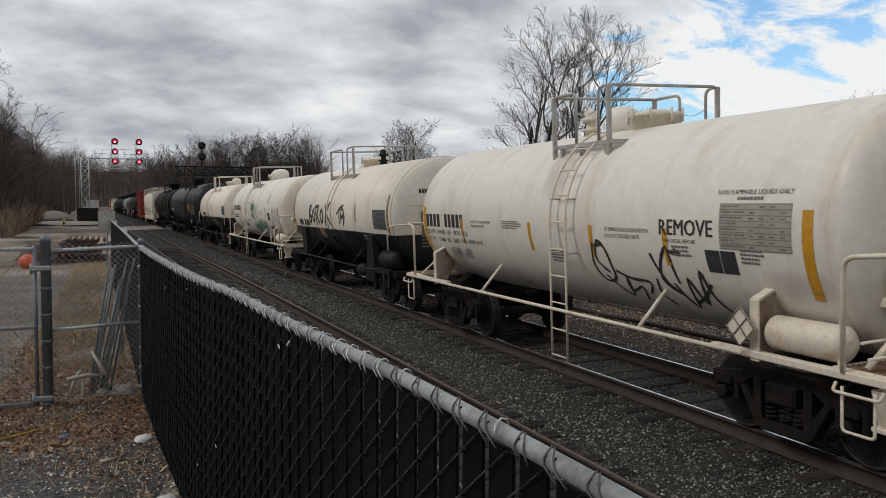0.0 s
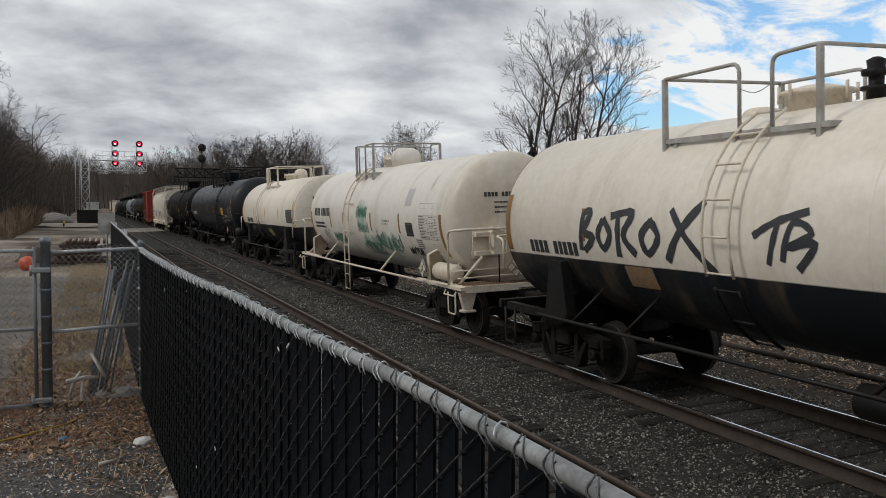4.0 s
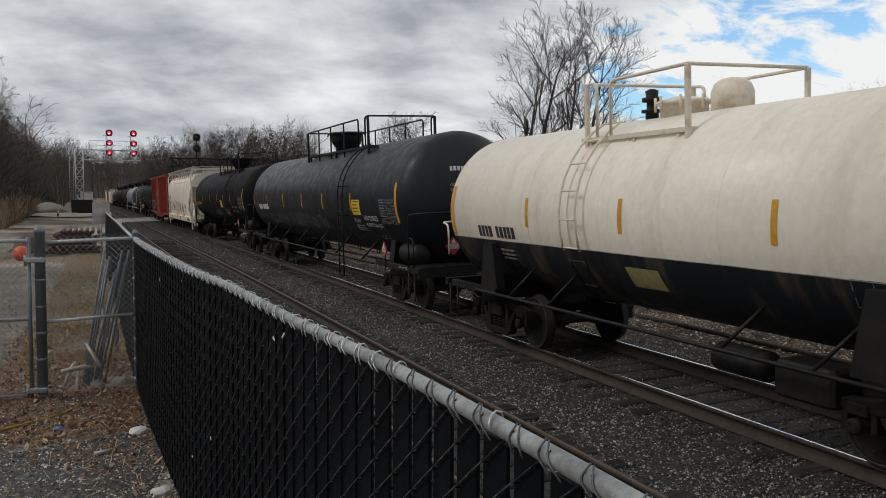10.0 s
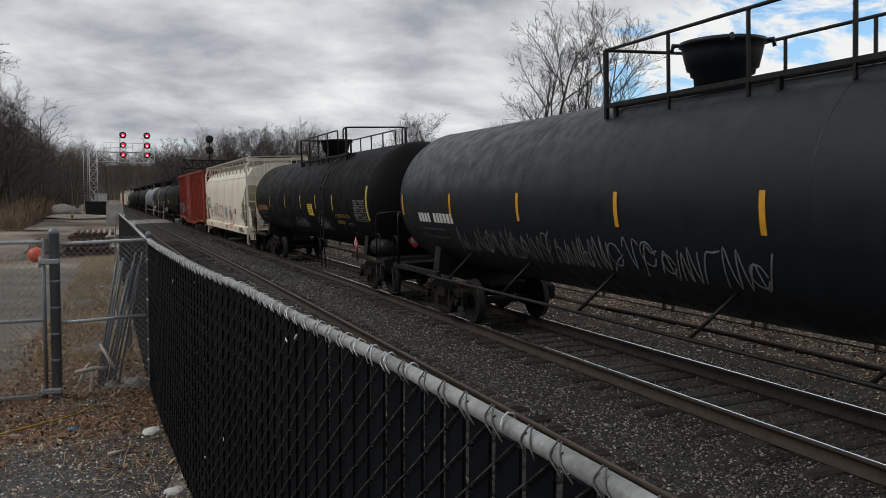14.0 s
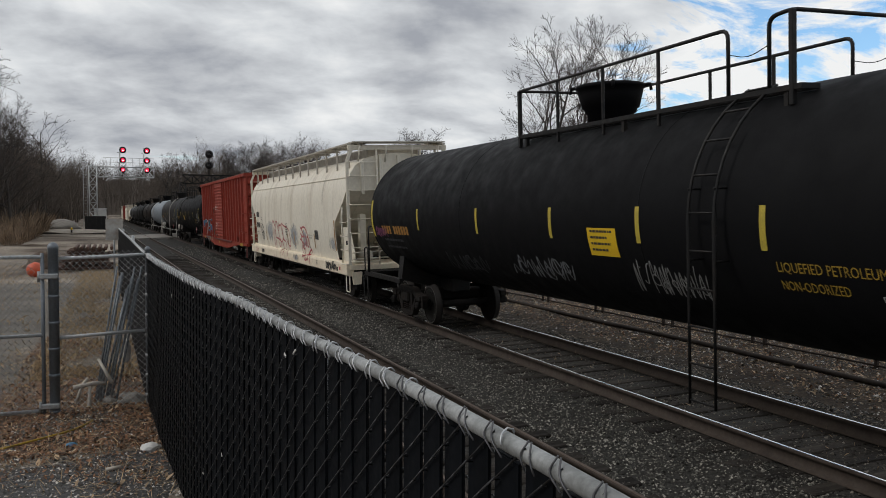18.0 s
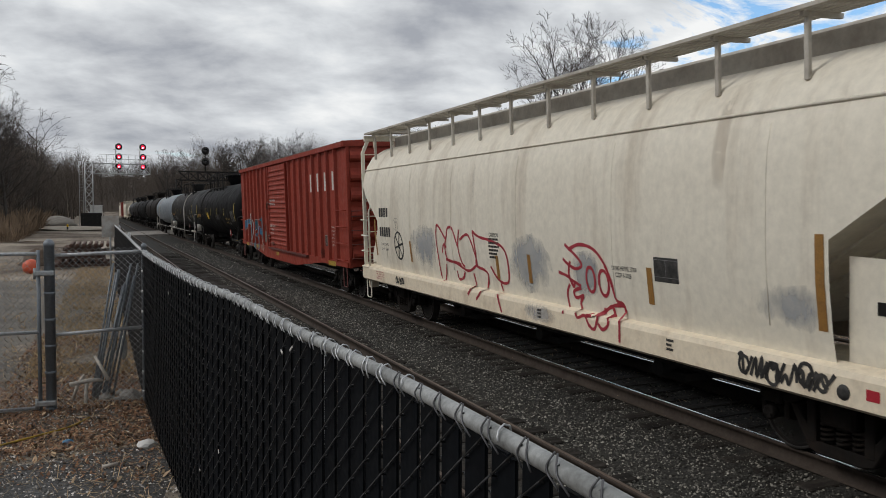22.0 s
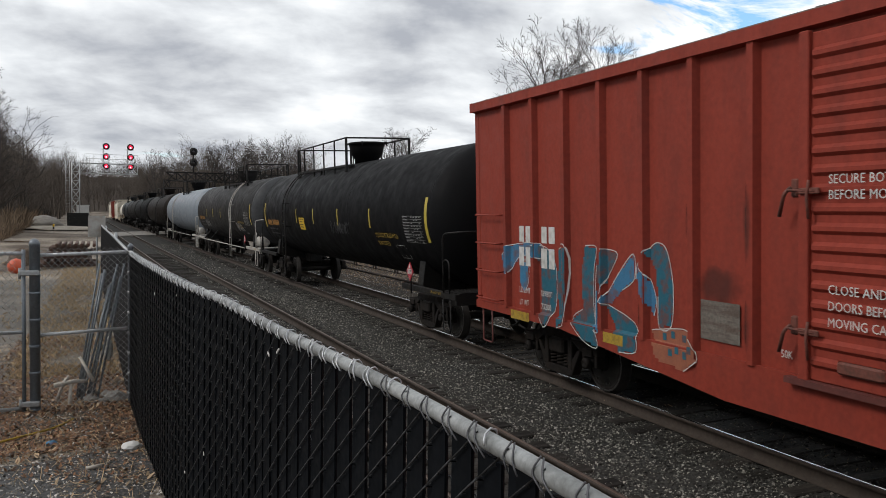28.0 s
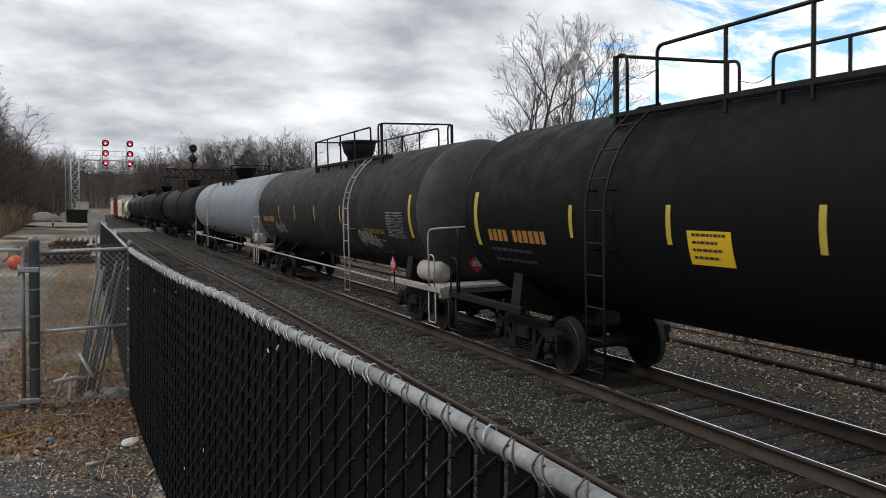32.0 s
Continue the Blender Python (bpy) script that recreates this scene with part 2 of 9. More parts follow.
BOX_DARK = material("dark red boxcar paint", (0.12, 0.03, 0.024), 0.6, tint=(0.06, 0.025, 0.02), amount=0.5, scale=2, fine=14, bump=0.06)
ROOF_METAL = material("weathered car roof", (0.17, 0.15, 0.14), 0.55, metal=0.4, tint=(0.2, 0.12, 0.08), amount=0.6, scale=3, fine=20, bump=0.1)
AMBER = material("amber reflective strip", (0.62, 0.30, 0.02), 0.4, tint=(0.3, 0.15, 0.03), amount=0.4, scale=8, fine=60, bump=0.05)
GOLD = material("dusty yellow reflective strip", (0.48, 0.37, 0.045), 0.5, tint=(0.32, 0.25, 0.05), amount=0.5, scale=8, fine=60, bump=0.05)
OCHRE = material("weathered ochre reflective strip", (0.30, 0.15, 0.035), 0.5, tint=(0.15, 0.08, 0.03), amount=0.5, scale=8, fine=60, bump=0.05)
YELLOW = material("yellow sticker", (0.70, 0.45, 0.02), 0.4, fine_amount=0.06, bump=0.02)
YELLOW_INK = material("yellow stencil paint", (0.42, 0.27, 0.03), 0.6, tint=(0.05, 0.04, 0.02), amount=0.6, scale=12, fine_amount=0.1, bump=0)
WHITE_INK = material("white stencil paint", (0.62, 0.61, 0.58), 0.6, tint=(0.25, 0.24, 0.22), amount=0.5, scale=10, fine_amount=0.1, bump=0)
GREY_INK = material("faded white stencil paint", (0.27, 0.27, 0.265), 0.6, tint=(0.08, 0.08, 0.08), amount=0.6, scale=10, fine_amount=0.1, bump=0)
BLACK_INK = material("black stencil paint", (0.022, 0.021, 0.02), 0.6, tint=(0.12, 0.11, 0.1), amount=0.4, scale=10, fine_amount=0.1, bump=0)
DARK_INK = material("faded dark stencil paint", (0.16, 0.15, 0.135), 0.6, tint=(0.35, 0.32, 0.28), amount=0.5, scale=10, fine_amount=0.1, bump=0)
RED_INK = material("red spray paint", (0.36, 0.035, 0.05), 0.5, fine_amount=0.1, bump=0)
GREEN_INK = material("green spray paint", (0.03, 0.155, 0.105), 0.5, tint=(0.22, 0.38, 0.30), amount=0.7, scale=3, fine_amount=0.1, bump=0)
BLUE_INK = material("teal blue spray paint", (0.018, 0.115, 0.165), 0.5, tint=(0.15, 0.055, 0.04), amount=0.75, scale=5, lo=0.48, hi=0.6, fine_amount=0.1, bump=0)
SKY_INK = material("light blue spray paint", (0.045, 0.17, 0.30), 0.5, tint=(0.16, 0.07, 0.06), amount=0.7, scale=5, lo=0.5, hi=0.62, fine_amount=0.1, bump=0)
HAZE_INK = material("pale blue overspray", (0.30, 0.33, 0.38), 0.6, tint=(0.50, 0.50, 0.48), amount=0.5, scale=2.5, lo=0.4, hi=0.62, fine_amount=0.1, bump=0, alpha=0.55)
GREEN_HAZE = material("pale green overspray", (0.20, 0.44, 0.33), 0.6, tint=(0.45, 0.52, 0.45), amount=0.6, scale=5, fine_amount=0.1, bump=0, alpha=0.40)
BROWN_HAZE = material("thin rust-brown grime", (0.26, 0.15, 0.08), 0.7, tint=(0.12, 0.08, 0.05), amount=0.6, scale=4, fine_amount=0.2, bump=0, alpha=0.17)
SCUFF_HAZE = material("dark worn scuff", (0.045, 0.022, 0.018), 0.8, tint=(0.10, 0.04, 0.03), amount=0.6, scale=7, fine_amount=0.2, bump=0, alpha=0.45)
PINK_INK = material("dull orange spray paint", (0.32, 0.115, 0.065), 0.5, tint=(0.22, 0.08, 0.06), amount=0.6, scale=6, fine_amount=0.1, bump=0)
RUST_GRATE = material("rusty walkway grating", (0.20, 0.10, 0.055), 0.8, tint=(0.42, 0.33, 0.24), amount=0.6, scale=6, fine=30, bump=0.1)
PLACARD_RED = material("red placard", (0.42, 0.03, 0.045), 0.4, fine_amount=0.05, bump=0)
RAIL_STEEL = material("rusty rail steel", (0.050, 0.038, 0.030), 0.8, metal=0.0, tint=(0.028, 0.020, 0.016), amount=0.6, scale=4, fine=30, bump=0.2, spec=0.3)
RAIL_HEAD = material("polished rail head", (0.86, 0.86, 0.85), 0.16, metal=1.0, fine_amount=0.04, bump=0.01)
RAIL_HEAD_DULL = material("dull rail head", (0.16, 0.12, 0.095), 0.5, metal=0.6, tint=(0.08, 0.055, 0.04), amount=0.6, scale=3, fine_amount=0.1, bump=0.1)
TIE_WOOD = material("creosoted tie", (0.020, 0.017, 0.0145), 0.9, tint=(0.075, 0.066, 0.056), amount=0.5, scale=2.5, stretch=(0.4, 3, 3), fine=30, fine_amount=0.3, bump=0.5, each=0.45, spec=0.2)
BALLAST = material("ballast bed", (0.040, 0.039, 0.036), 0.95, tint=(0.032, 0.027, 0.022), amount=0.8, scale=0.9, fine=22, fine_amount=0.6, bump=0.9, bump_scale=24, spec=0.2)
STONE = material("crushed stone", (0.080, 0.076, 0.066), 0.8, fine=30, fine_amount=0.25, bump=0.2, each=0.6, sparkle=5.0, spec=0.35)
OILY_STONE = material("oily crushed stone", (0.050, 0.045, 0.038), 0.75, fine=30, fine_amount=0.25, bump=0.2, each=0.6, sparkle=3.0, spec=0.3)
ZINC = material("galvanised steel", (0.36, 0.37, 0.37), 0.45, metal=0.6, tint=(0.22, 0.22, 0.22), amount=0.5, scale=6, fine=40, bump=0.08)
CHALK_INK = material("thin chalky spray paint", (0.17, 0.18, 0.19), 0.7, tint=(0.04, 0.04, 0.042), amount=0.7, scale=5, fine_amount=0.2, bump=0)
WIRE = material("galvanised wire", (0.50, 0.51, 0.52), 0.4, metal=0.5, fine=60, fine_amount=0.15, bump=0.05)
RAIL_ZINC = material("mottled galvanised rail", (0.34, 0.35, 0.345), 0.6, metal=0.35, tint=(0.15, 0.155, 0.15), amount=0.85, scale=7, stretch=(1, 0.6, 1), lo=0.42, hi=0.62, fine=60, fine_amount=0.2, bump=0.15)
DARK_WIRE = material("dark grey wire", (0.10, 0.10, 0.105), 0.5, metal=0.3, fine=60, fine_amount=0.2, bump=0.05)
DULL_WIRE = material("dull grey wire", (0.026, 0.027, 0.029), 0.5, metal=0.1, fine=60, fine_amount=0.15, bump=0.05)
SLAT = material("black privacy slat", (0.0044, 0.0054, 0.0070), 0.55, tint=(0.0068, 0.0077, 0.0092), amount=0.6, scale=5, stretch=(1, 1, 0.3), fine=20, fine_amount=0.2, bump=0.05, each=0.16, spec=0.05)
GREY_POST = material("grey coated gate post", (0.17, 0.19, 0.21), 0.45, metal=0.25, tint=(0.11, 0.12, 0.13), amount=0.5, scale=6, fine=40, bump=0.08)

# ---- mesh helpers ----
def face(bm, vs, smooth=False):
    try:
        f = bm.faces.new(vs)
    except ValueError:
        return None
    f.smooth = smooth
    return f


def box(bm, x0, x1, y0, y1, z0, z1, m=None):
    v = [Vector((x, y, z)) for x in (x0, x1) for y in (y0, y1) for z in (z0, z1)]
    if m:
        v = [m @ p for p in v]
    v = [bm.verts.new(p) for p in v]
    for q in ((0, 1, 3, 2), (4, 6, 7, 5), (0, 4, 5, 1), (2, 3, 7, 6), (0, 2, 6, 4), (1, 5, 7, 3)):
        face(bm, [v[i] for i in q])


def soft_box(bm, x0, x1, y0, y1, z0, z1, r=0.01, m=None):
    """A box with chamfered edges along z and at its top."""
    r = min(r, (x1 - x0) / 3, (y1 - y0) / 3, (z1 - z0) / 3)
    rings = []
    for z, k in ((z0, r), (z0 + r, 0), (z1 - r, 0), (z1, r)):
        a, b, c, d = x0 + k, x1 - k, y0 + k, y1 - k
        ring = [(a + r, c), (b - r, c), (b, c + r), (b, d - r), (b - r, d), (a + r, d), (a, d - r), (a, c + r)]
        pts = [Vector((x, y, z)) for x, y in ring]
        rings.append([bm.verts.new(m @ p if m else p) for p in pts])
    loft(bm, rings, True, False)


def loft(bm, rings, caps=True, smooth=True):
    n = len(rings[0])
    for a, b in zip(rings, rings[1:]):
        for i in range(n):
            face(bm, (a[i], a[(i + 1) % n], b[(i + 1) % n], b[i]), smooth)
    if caps:
        face(bm, rings[0][::-1])
        face(bm, rings[-1])


def tube(bm, pts, r, n=8, caps=True, r2=None):
    """A round bar along the points."""
    pts = [Vector(p) for p in pts]
    rings = []
    side = None
    for i, p in enumerate(pts):
        d = (pts[min(i + 1, len(pts) - 1)] - pts[max(i - 1, 0)]).normalized()
        if side is None or abs(side.dot(d)) > 0.99:
            side = d.orthogonal().normalized()
        side = (side - d * side.dot(d)).normalized()
        o = d.cross(side)
        k = 1.0
        if 0 < i < len(pts) - 1:
            c = (pts[i + 1] - p).normalized().dot((p - pts[i - 1]).normalized())
            k = min(1 / max(math.sqrt((1 + c) / 2), 0.5), 1.4)
        q = r if r2 is None else r + (r2 - r) * i / (len(pts) - 1)
        rings.append([bm.verts.new(p + (side * math.cos(2 * math.pi * j / n) + o * math.sin(2 * math.pi * j / n)) * q * k) for j in range(n)])
    loft(bm, rings, caps, True)


def bent(pts, r, steps=4):
    """The points with their corners rounded to radius r."""
    pts = [Vector(p) for p in pts]
    out = [pts[0]]
    for a, b, c in zip(pts, pts[1:], pts[2:]):
        k = min(r, (a - b).length * 0.45, (c - b).length * 0.45)
        p, q = b + (a - b).normalized() * k, b + (c - b).normalized() * k
        for i in range(steps + 1):
            t = i / steps
            out.append(p * (1 - t) ** 2 + b * 2 * t * (1 - t) + q * t * t)
    return out + [pts[-1]]


def prism(bm, outline, axis, a, b, smooth=False):
    """An outline of pairs, drawn out along axis ('x', 'y' or 'z') from a to b."""
    def at(u, v, w):
        return {"x": (w, u, v), "y": (u, w, v), "z": (u, v, w)}[axis]
    rings = [[bm.verts.new(at(u, v, w)) for u, v in outline] for w in (a, b)]
    loft(bm, rings, True, smooth)


def lathe(bm, profile, axis_pt, axis="y", n=24, smooth=True):
    """Turns pairs of (along, radius) round an axis through axis_pt."""
    c = Vector(axis_pt)
    rings = []
    for s, r in profile:
        ring = []
        for j in range(n):
            a = 2 * math.pi * j / n
            u, v = math.cos(a) * r, math.sin(a) * r
            ring.append(bm.verts.new(c + Vector({"x": (s, u, v), "y": (v, s, u), "z": (u, v, s)}[axis])))
        rings.append(ring)
    loft(bm, rings, True, smooth)


def part(name, bm, mat, parent=None, label="", m=None):
    if isinstance(bm, bmesh.types.BMesh):
        me = bpy.data.meshes.new(name)
        bmesh.ops.recalc_face_normals(bm, faces=bm.faces)
        bm.to_mesh(me)
        bm.free()
        me.materials.append(mat)
    else:
        me = bm
    ob = new(name, me)
    if parent:
        ob.parent = parent
    if m is not None:
        ob.matrix_basis = m
    if label:
        ob["label"] = label
    return ob


def quick(name, verts, faces, mat, parent=None, smooth=False):
    if name == "car_mark" and len(faces) > 1:
        # each bar of a mark is a piece of its own
        for f in faces[1:]:
            quick(name, [verts[i] for i in f], [tuple(range(len(f)))], mat, parent)
        verts, faces = [verts[i] for i in faces[0]], [tuple(range(len(faces[0])))]
    me = bpy.data.meshes.new(name)
    me.from_pydata(verts, [], faces)
    me.materials.append(mat)
    if smooth:
        me.polygons.foreach_set("use_smooth", [True] * len(me.polygons))
    ob = new(name, me)
    if parent:
        ob.parent = parent
    return ob


def B():
    return bmesh.new()


GLYPHS = {}


GLYPHS = {}


def glyph(ch):
    """Outline of one character at size 1 and its advance, made once."""
    if ch not in GLYPHS:
        ends = []
        for body in (ch, "|" + ch + "|", "||"):
            cu = bpy.data.curves.new("lettering", "FONT")
            cu.body, cu.size, cu.resolution_u = body, 1.0, 2
            tmp = bpy.data.objects.new("lettering", cu)
            scene.collection.objects.link(tmp)
            dg = bpy.context.evaluated_depsgraph_get()
            me = bpy.data.meshes.new_from_object(tmp.evaluated_get(dg))
            vs = [(v.co.x, v.co.y) for v in me.vertices]
            ends.append(max([v[0] for v in vs] or [0.0]))
            if body == ch:
                shape = (vs, [tuple(p.vertices) for p in me.polygons])
            bpy.data.objects.remove(tmp)
            bpy.data.curves.remove(cu)
            bpy.data.meshes.remove(me)
        GLYPHS[ch] = (shape[0], shape[1], ends[1] - ends[2])
    return GLYPHS[ch]


# All characters are shaped here, while the scene is still empty.
for ch in "ABCDEFGHIJKLMNOPQRSTUVWXYZ0123456789-.,:/&'()":
    glyph(ch)


def lettering(text, size, squeeze=1.0):
    """Vertices and faces of a line of text that starts at (0, 0), in its plane."""
    vs, fs, x, y = [], [], 0.0, 0.0
    for ch in text:
        if ch == "\n":
            x, y = 0.0, y - 1.0
            continue
        if ch == " ":
            x += 0.32
            continue
        gv, gf, adv = glyph(ch)
        k = len(vs)
        vs += [((x + a) * size * squeeze, (y + b) * size) for a, b in gv]
        fs += [tuple(i + k for i in f) for f in gf]
        x += adv
    return vs, fs


def bars(count, size, width=0.62, gap=0.22, seed=1):
    """Plain upright bars in place of characters; a blank in count makes a gap."""
    vs, fs, x = [], [], 0.0
    rnd = random.Random(seed)
    for ch in count:
        w = size * width * rnd.uniform(0.85, 1.05)
        if ch != " ":
            k = len(vs)
            vs += [(x, 0), (x + w, 0), (x + w, size), (x, size)]
            fs.append((k, k + 1, k + 2, k + 3))
        x += w + size * gap
    return vs, fs


def lines(n, width, height, seed=1, ragged=0.3):
    """Rows of plain bars for small print, n rows over the height."""
    vs, fs = [], []
    rnd = random.Random(seed)
    for i in range(n):
        y1 = height - i * height / n
        y0 = y1 - height / n * 0.58
        x = 0.0
        end = width * rnd.uniform(1 - ragged, 1)
        while x < end:
            w = min(rnd.uniform(0.06, 0.16) * width, end - x)
            k = len(vs)
            vs += [(x, y0), (x + w, y0), (x + w, y1), (x, y1)]
            fs.append((k, k + 1, k + 2, k + 3))
            x += w + 0.025 * width
    return vs, fs


def grid_of(w, h, rows, cols, line):
    """A ruled table."""
    vs, fs = [], []
    for i in range(rows + 1):
        y = h * i / rows
        k = len(vs)
        vs += [(0, y - line * 0.45), (w, y - line * 0.45), (w, y + line * 0.45), (0, y + line * 0.45)]
        fs.append((k, k + 1, k + 2, k + 3))
    for c in cols:
        k = len(vs)
        vs += [(w * c - line * 0.45, 0), (w * c + line * 0.45, 0), (w * c + line * 0.45, h), (w * c - line * 0.45, h)]
        fs.append((k, k + 1, k + 2, k + 3))
    return vs, fs


def rect(w, h, nx=2, ny=6):
    vs = [(w * i / nx, h * j / ny) for j in range(ny + 1) for i in range(nx + 1)]
    fs = [(j * (nx + 1) + i, j * (nx + 1) + i + 1, (j + 1) * (nx + 1) + i + 1, (j + 1) * (nx + 1) + i) for j in range(ny) for i in range(nx)]
    return vs, fs


def spray(strokes, width, seed=1):
    """Sprayed strokes: each a list of points, drawn as a ribbon of that width."""
    vs, fs = [], []
    rnd = random.Random(seed)
    for st in strokes:
        p = [Vector(q).to_3d() for q in st]
        fine = []
        for i in range(len(p) - 1):
            a, b, c, d = p[max(i - 1, 0)], p[i], p[i + 1], p[min(i + 2, len(p) - 1)]
            for s in range(5):
                t = s / 5
                fine.append(0.5 * (2 * b + (c - a) * t + (2 * a - 5 * b + 4 * c - d) * t * t + (3 * b - a - 3 * c + d) * t ** 3))
        fine.append(p[-1])
        k = len(vs)
        for i, q in enumerate(fine):
            t = fine[min(i + 1, len(fine) - 1)] - fine[max(i - 1, 0)]
            nrm = Vector((-t.y, t.x, 0)).normalized() * width * 0.5 * rnd.uniform(0.8, 1.15)
            vs += [(q.x + nrm.x, q.y + nrm.y), (q.x - nrm.x, q.y - nrm.y)]
        fs += [(k + 2 * i, k + 2 * i + 1, k + 2 * i + 3, k + 2 * i + 2) for i in range(len(fine) - 1)]
    return vs, fs


def scrawl(w, h, letters, seed, slant=0.15):
    """Strokes of an unreadable tag, letters wide and h high."""
    rnd = random.Random(seed)
    out = []
    step = w / letters
    for i in range(letters):
        x = i * step
        pts = []
        n = rnd.choice((4, 5, 6))
        for j in range(n):
            yy = h * (0.05 + 0.9 * ((j % 2) if rnd.random() < 0.7 else rnd.random()))
            xx = x + step * (0.05 + 1.05 * j / (n - 1)) * rnd.uniform(0.85, 1.1) + slant * yy
            pts.append((xx, yy * rnd.uniform(0.8, 1.1)))
        out.append(pts)
        if rnd.random() < 0.6:
            cx, cy, r = x + step * 0.5, h * rnd.uniform(0.3, 0.7), step * rnd.uniform(0.25, 0.45)
            out.append([(cx + r * math.cos(a) + slant * cy, cy + r * 1.2 * math.sin(a)) for a in (0, 1, 2, 3, 4, 5, 6)])
    return out


def on_tank(flat, name, mat, car, y, z, R, zc, up=0.006, label="", flip=False):
    """Lays a flat drawing on the near side of a tank: its start at (y, z), reading towards the front of the train."""
    vs, fs = flat
    a0 = math.asin(max(-0.99, min(0.99, (z - zc) / R)))
    out = []
    for u, v in vs:
        a = a0 + v / R
        out.append((-(R + up) * math.cos(a), y - u, zc + (R + up) * math.sin(a)))
    ob = quick(name, out, fs, mat, car)
    if label:
        ob["label"] = label
    return ob


def on_side(flat, name, mat, car, y, z, x, label="", lean=0.0):
    vs, fs = flat
    ob = quick(name, [(x + lean * (z + v), y - u, z + v) for u, v in vs], fs, mat, car)
    if label:
        ob["label"] = label
    return ob


def on_end(flat, name, mat, car, x, z, y, label=""):
    """On the front end of a car: reads from -x to +x."""
    vs, fs = flat
    ob = quick(name, [(x + u, y, z + v) for u, v in vs], fs, mat, car)
    if label:
        ob["label"] = label
    return ob

# ---- the lie of the land ----
# The two tracks lie in a plane that leans 2.1 degrees to the left; they swing to the left and then run straight.
LEAN = radians(2.1)
TRACK = Matrix.Translation((0.1055, 0, -0.2837)) @ Matrix.Rotation(-LEAN, 4, "Y")
MAIN, SIDE = 7.743, 3.852
GROUND = 0.274
CURVE = (15.0, 45.0)      # where the swing begins and ends
TURN0, TURN1 = 0.0021, 0.0163      # headings before and after it, in radians


def swing(s):
    """How far the tracks have moved to the left at s metres."""
    a, b = CURVE
    if s <= 0:
        return 0.0
    out = TURN0 * min(s, a) ** 2 / (2 * a)
    if s > a:
        d = min(s, b) - a
        out += TURN0 * d + (TURN1 - TURN0) * d * d / (2 * (b - a))
    return out + TURN1 * max(0.0, s - b)


def heading_at(s):
    a, b = CURVE
    if s <= a:
        return TURN0 * max(s, 0.0) / a
    return TURN0 + (TURN1 - TURN0) * min(1.0, (s - a) / (b - a))


def along(s, x=MAIN):
    """The place on a track at s metres, and its heading."""
    return TRACK @ Matrix.Translation((x - swing(s), s, 0)) @ Matrix.Rotation(heading_at(s), 4, "Z")


def spot(s, x, z=0.0):
    return TRACK @ Vector((x - swing(s), s, z))


def smooth_step(a, b, v):
    t = max(0.0, min(1.0, (v - a) / (b - a)))
    return t * t * (3 - 2 * t)


def land(x, y):
    """Height of the ground sheet."""
    k = x + swing(y)
    bed = (x - 7.84) * math.tan(LEAN) - 0.34
    right = -0.15 + 0.004 * max(0, x - 14)
    z = GROUND
    z = z + (bed - z) * smooth_step(1.3, 2.3, k)
    z = z + (right - z) * smooth_step(9.6, 11.5, k)
    z += noise.noise((x * 0.25, y * 0.25, 0.3)) * 0.05 + noise.noise((x * 1.3, y * 1.3, 1.7)) * 0.018
    z += 0.60 * smooth_step(42, 84, y) * (1 - smooth_step(1.3, 2.3, k))
    # wooded hills to the left and right of the line
    z += 16 * smooth_step(30, 130, -x + 12) * smooth_step(60, 190, y)
    z += 15 * smooth_step(60, 160, x) * smooth_step(0.75, 1.1, x / max(y, 15))
    z += 13 * smooth_step(315, 440, y) + 12 * smooth_step(430, 620, y)
    return z


GROUND_MAT = material("dirt, gravel and dead grass", (0.062, 0.047, 0.036), 0.95, tint=(0.30, 0.26, 0.21), amount=0.9, scale=0.22, lo=0.40, hi=0.62, fine=9, fine_amount=0.6, bump=0.9, bump_scale=16, second=((0.085, 0.064, 0.048), 1.5), floor=True, spec=0.2)
xs = [-1500, -700, -350, -200, -120, -80, -50, -32, -22, -15] + [-10 + 0.4 * i for i in range(66)] + [17, 19, 22, 26, 32, 40, 50, 65, 85, 110, 150, 200, 260, 350, 600, 1500]
ys = [-900, -300, -100, -40, -15, -6] + [-4 + 0.4 * i for i in range(86)] + [31, 33, 36, 40, 45, 51, 58, 66, 76, 88, 100, 115, 130, 150, 175, 205, 240, 290, 350, 430, 520, 620, 900, 1800]
gv = [(x, y, land(x, y)) for y in ys for x in xs]
gf = [(j * len(xs) + i, j * len(xs) + i + 1, (j + 1) * len(xs) + i + 1, (j + 1) * len(xs) + i) for j in range(len(ys) - 1) for i in range(len(xs) - 1)]
ground = quick("ground", gv, gf, GROUND_MAT, smooth=True)
tagged(ground, "bare winter ground of dirt, gravel and dead grass", "ground", kind="structure")

# ballast: one bed under both tracks
prof = [(1.9, -0.55), (2.35, -0.25), (3.85, -0.200), (5.0, -0.22), (5.8, -0.25), (6.5, -0.212), (7.0, -0.208), (7.74, -0.206), (8.5, -0.208), (9.2, -0.23), (9.75, -0.30), (10.5, -0.62)]
st = [-40, -20, -10] + [-6 + 0.5 * i for i in range(72)] + [32, 36, 40, 46, 54, 64, 76, 90, 110, 130, 160, 190, 230, 280, 340, 400]
bv, bf = [], []
for s in st:
    for x, z in prof:
        jitter = noise.noise((x * 2, s * 1.4, 0)) * 0.024
        bv.append(spot(s, x, z + jitter))
for j in range(len(st) - 1):
    for i in range(len(prof) - 1):
        k = j * len(prof) + i
        bf.append((k, k + 1, k + len(prof) + 1, k + len(prof)))
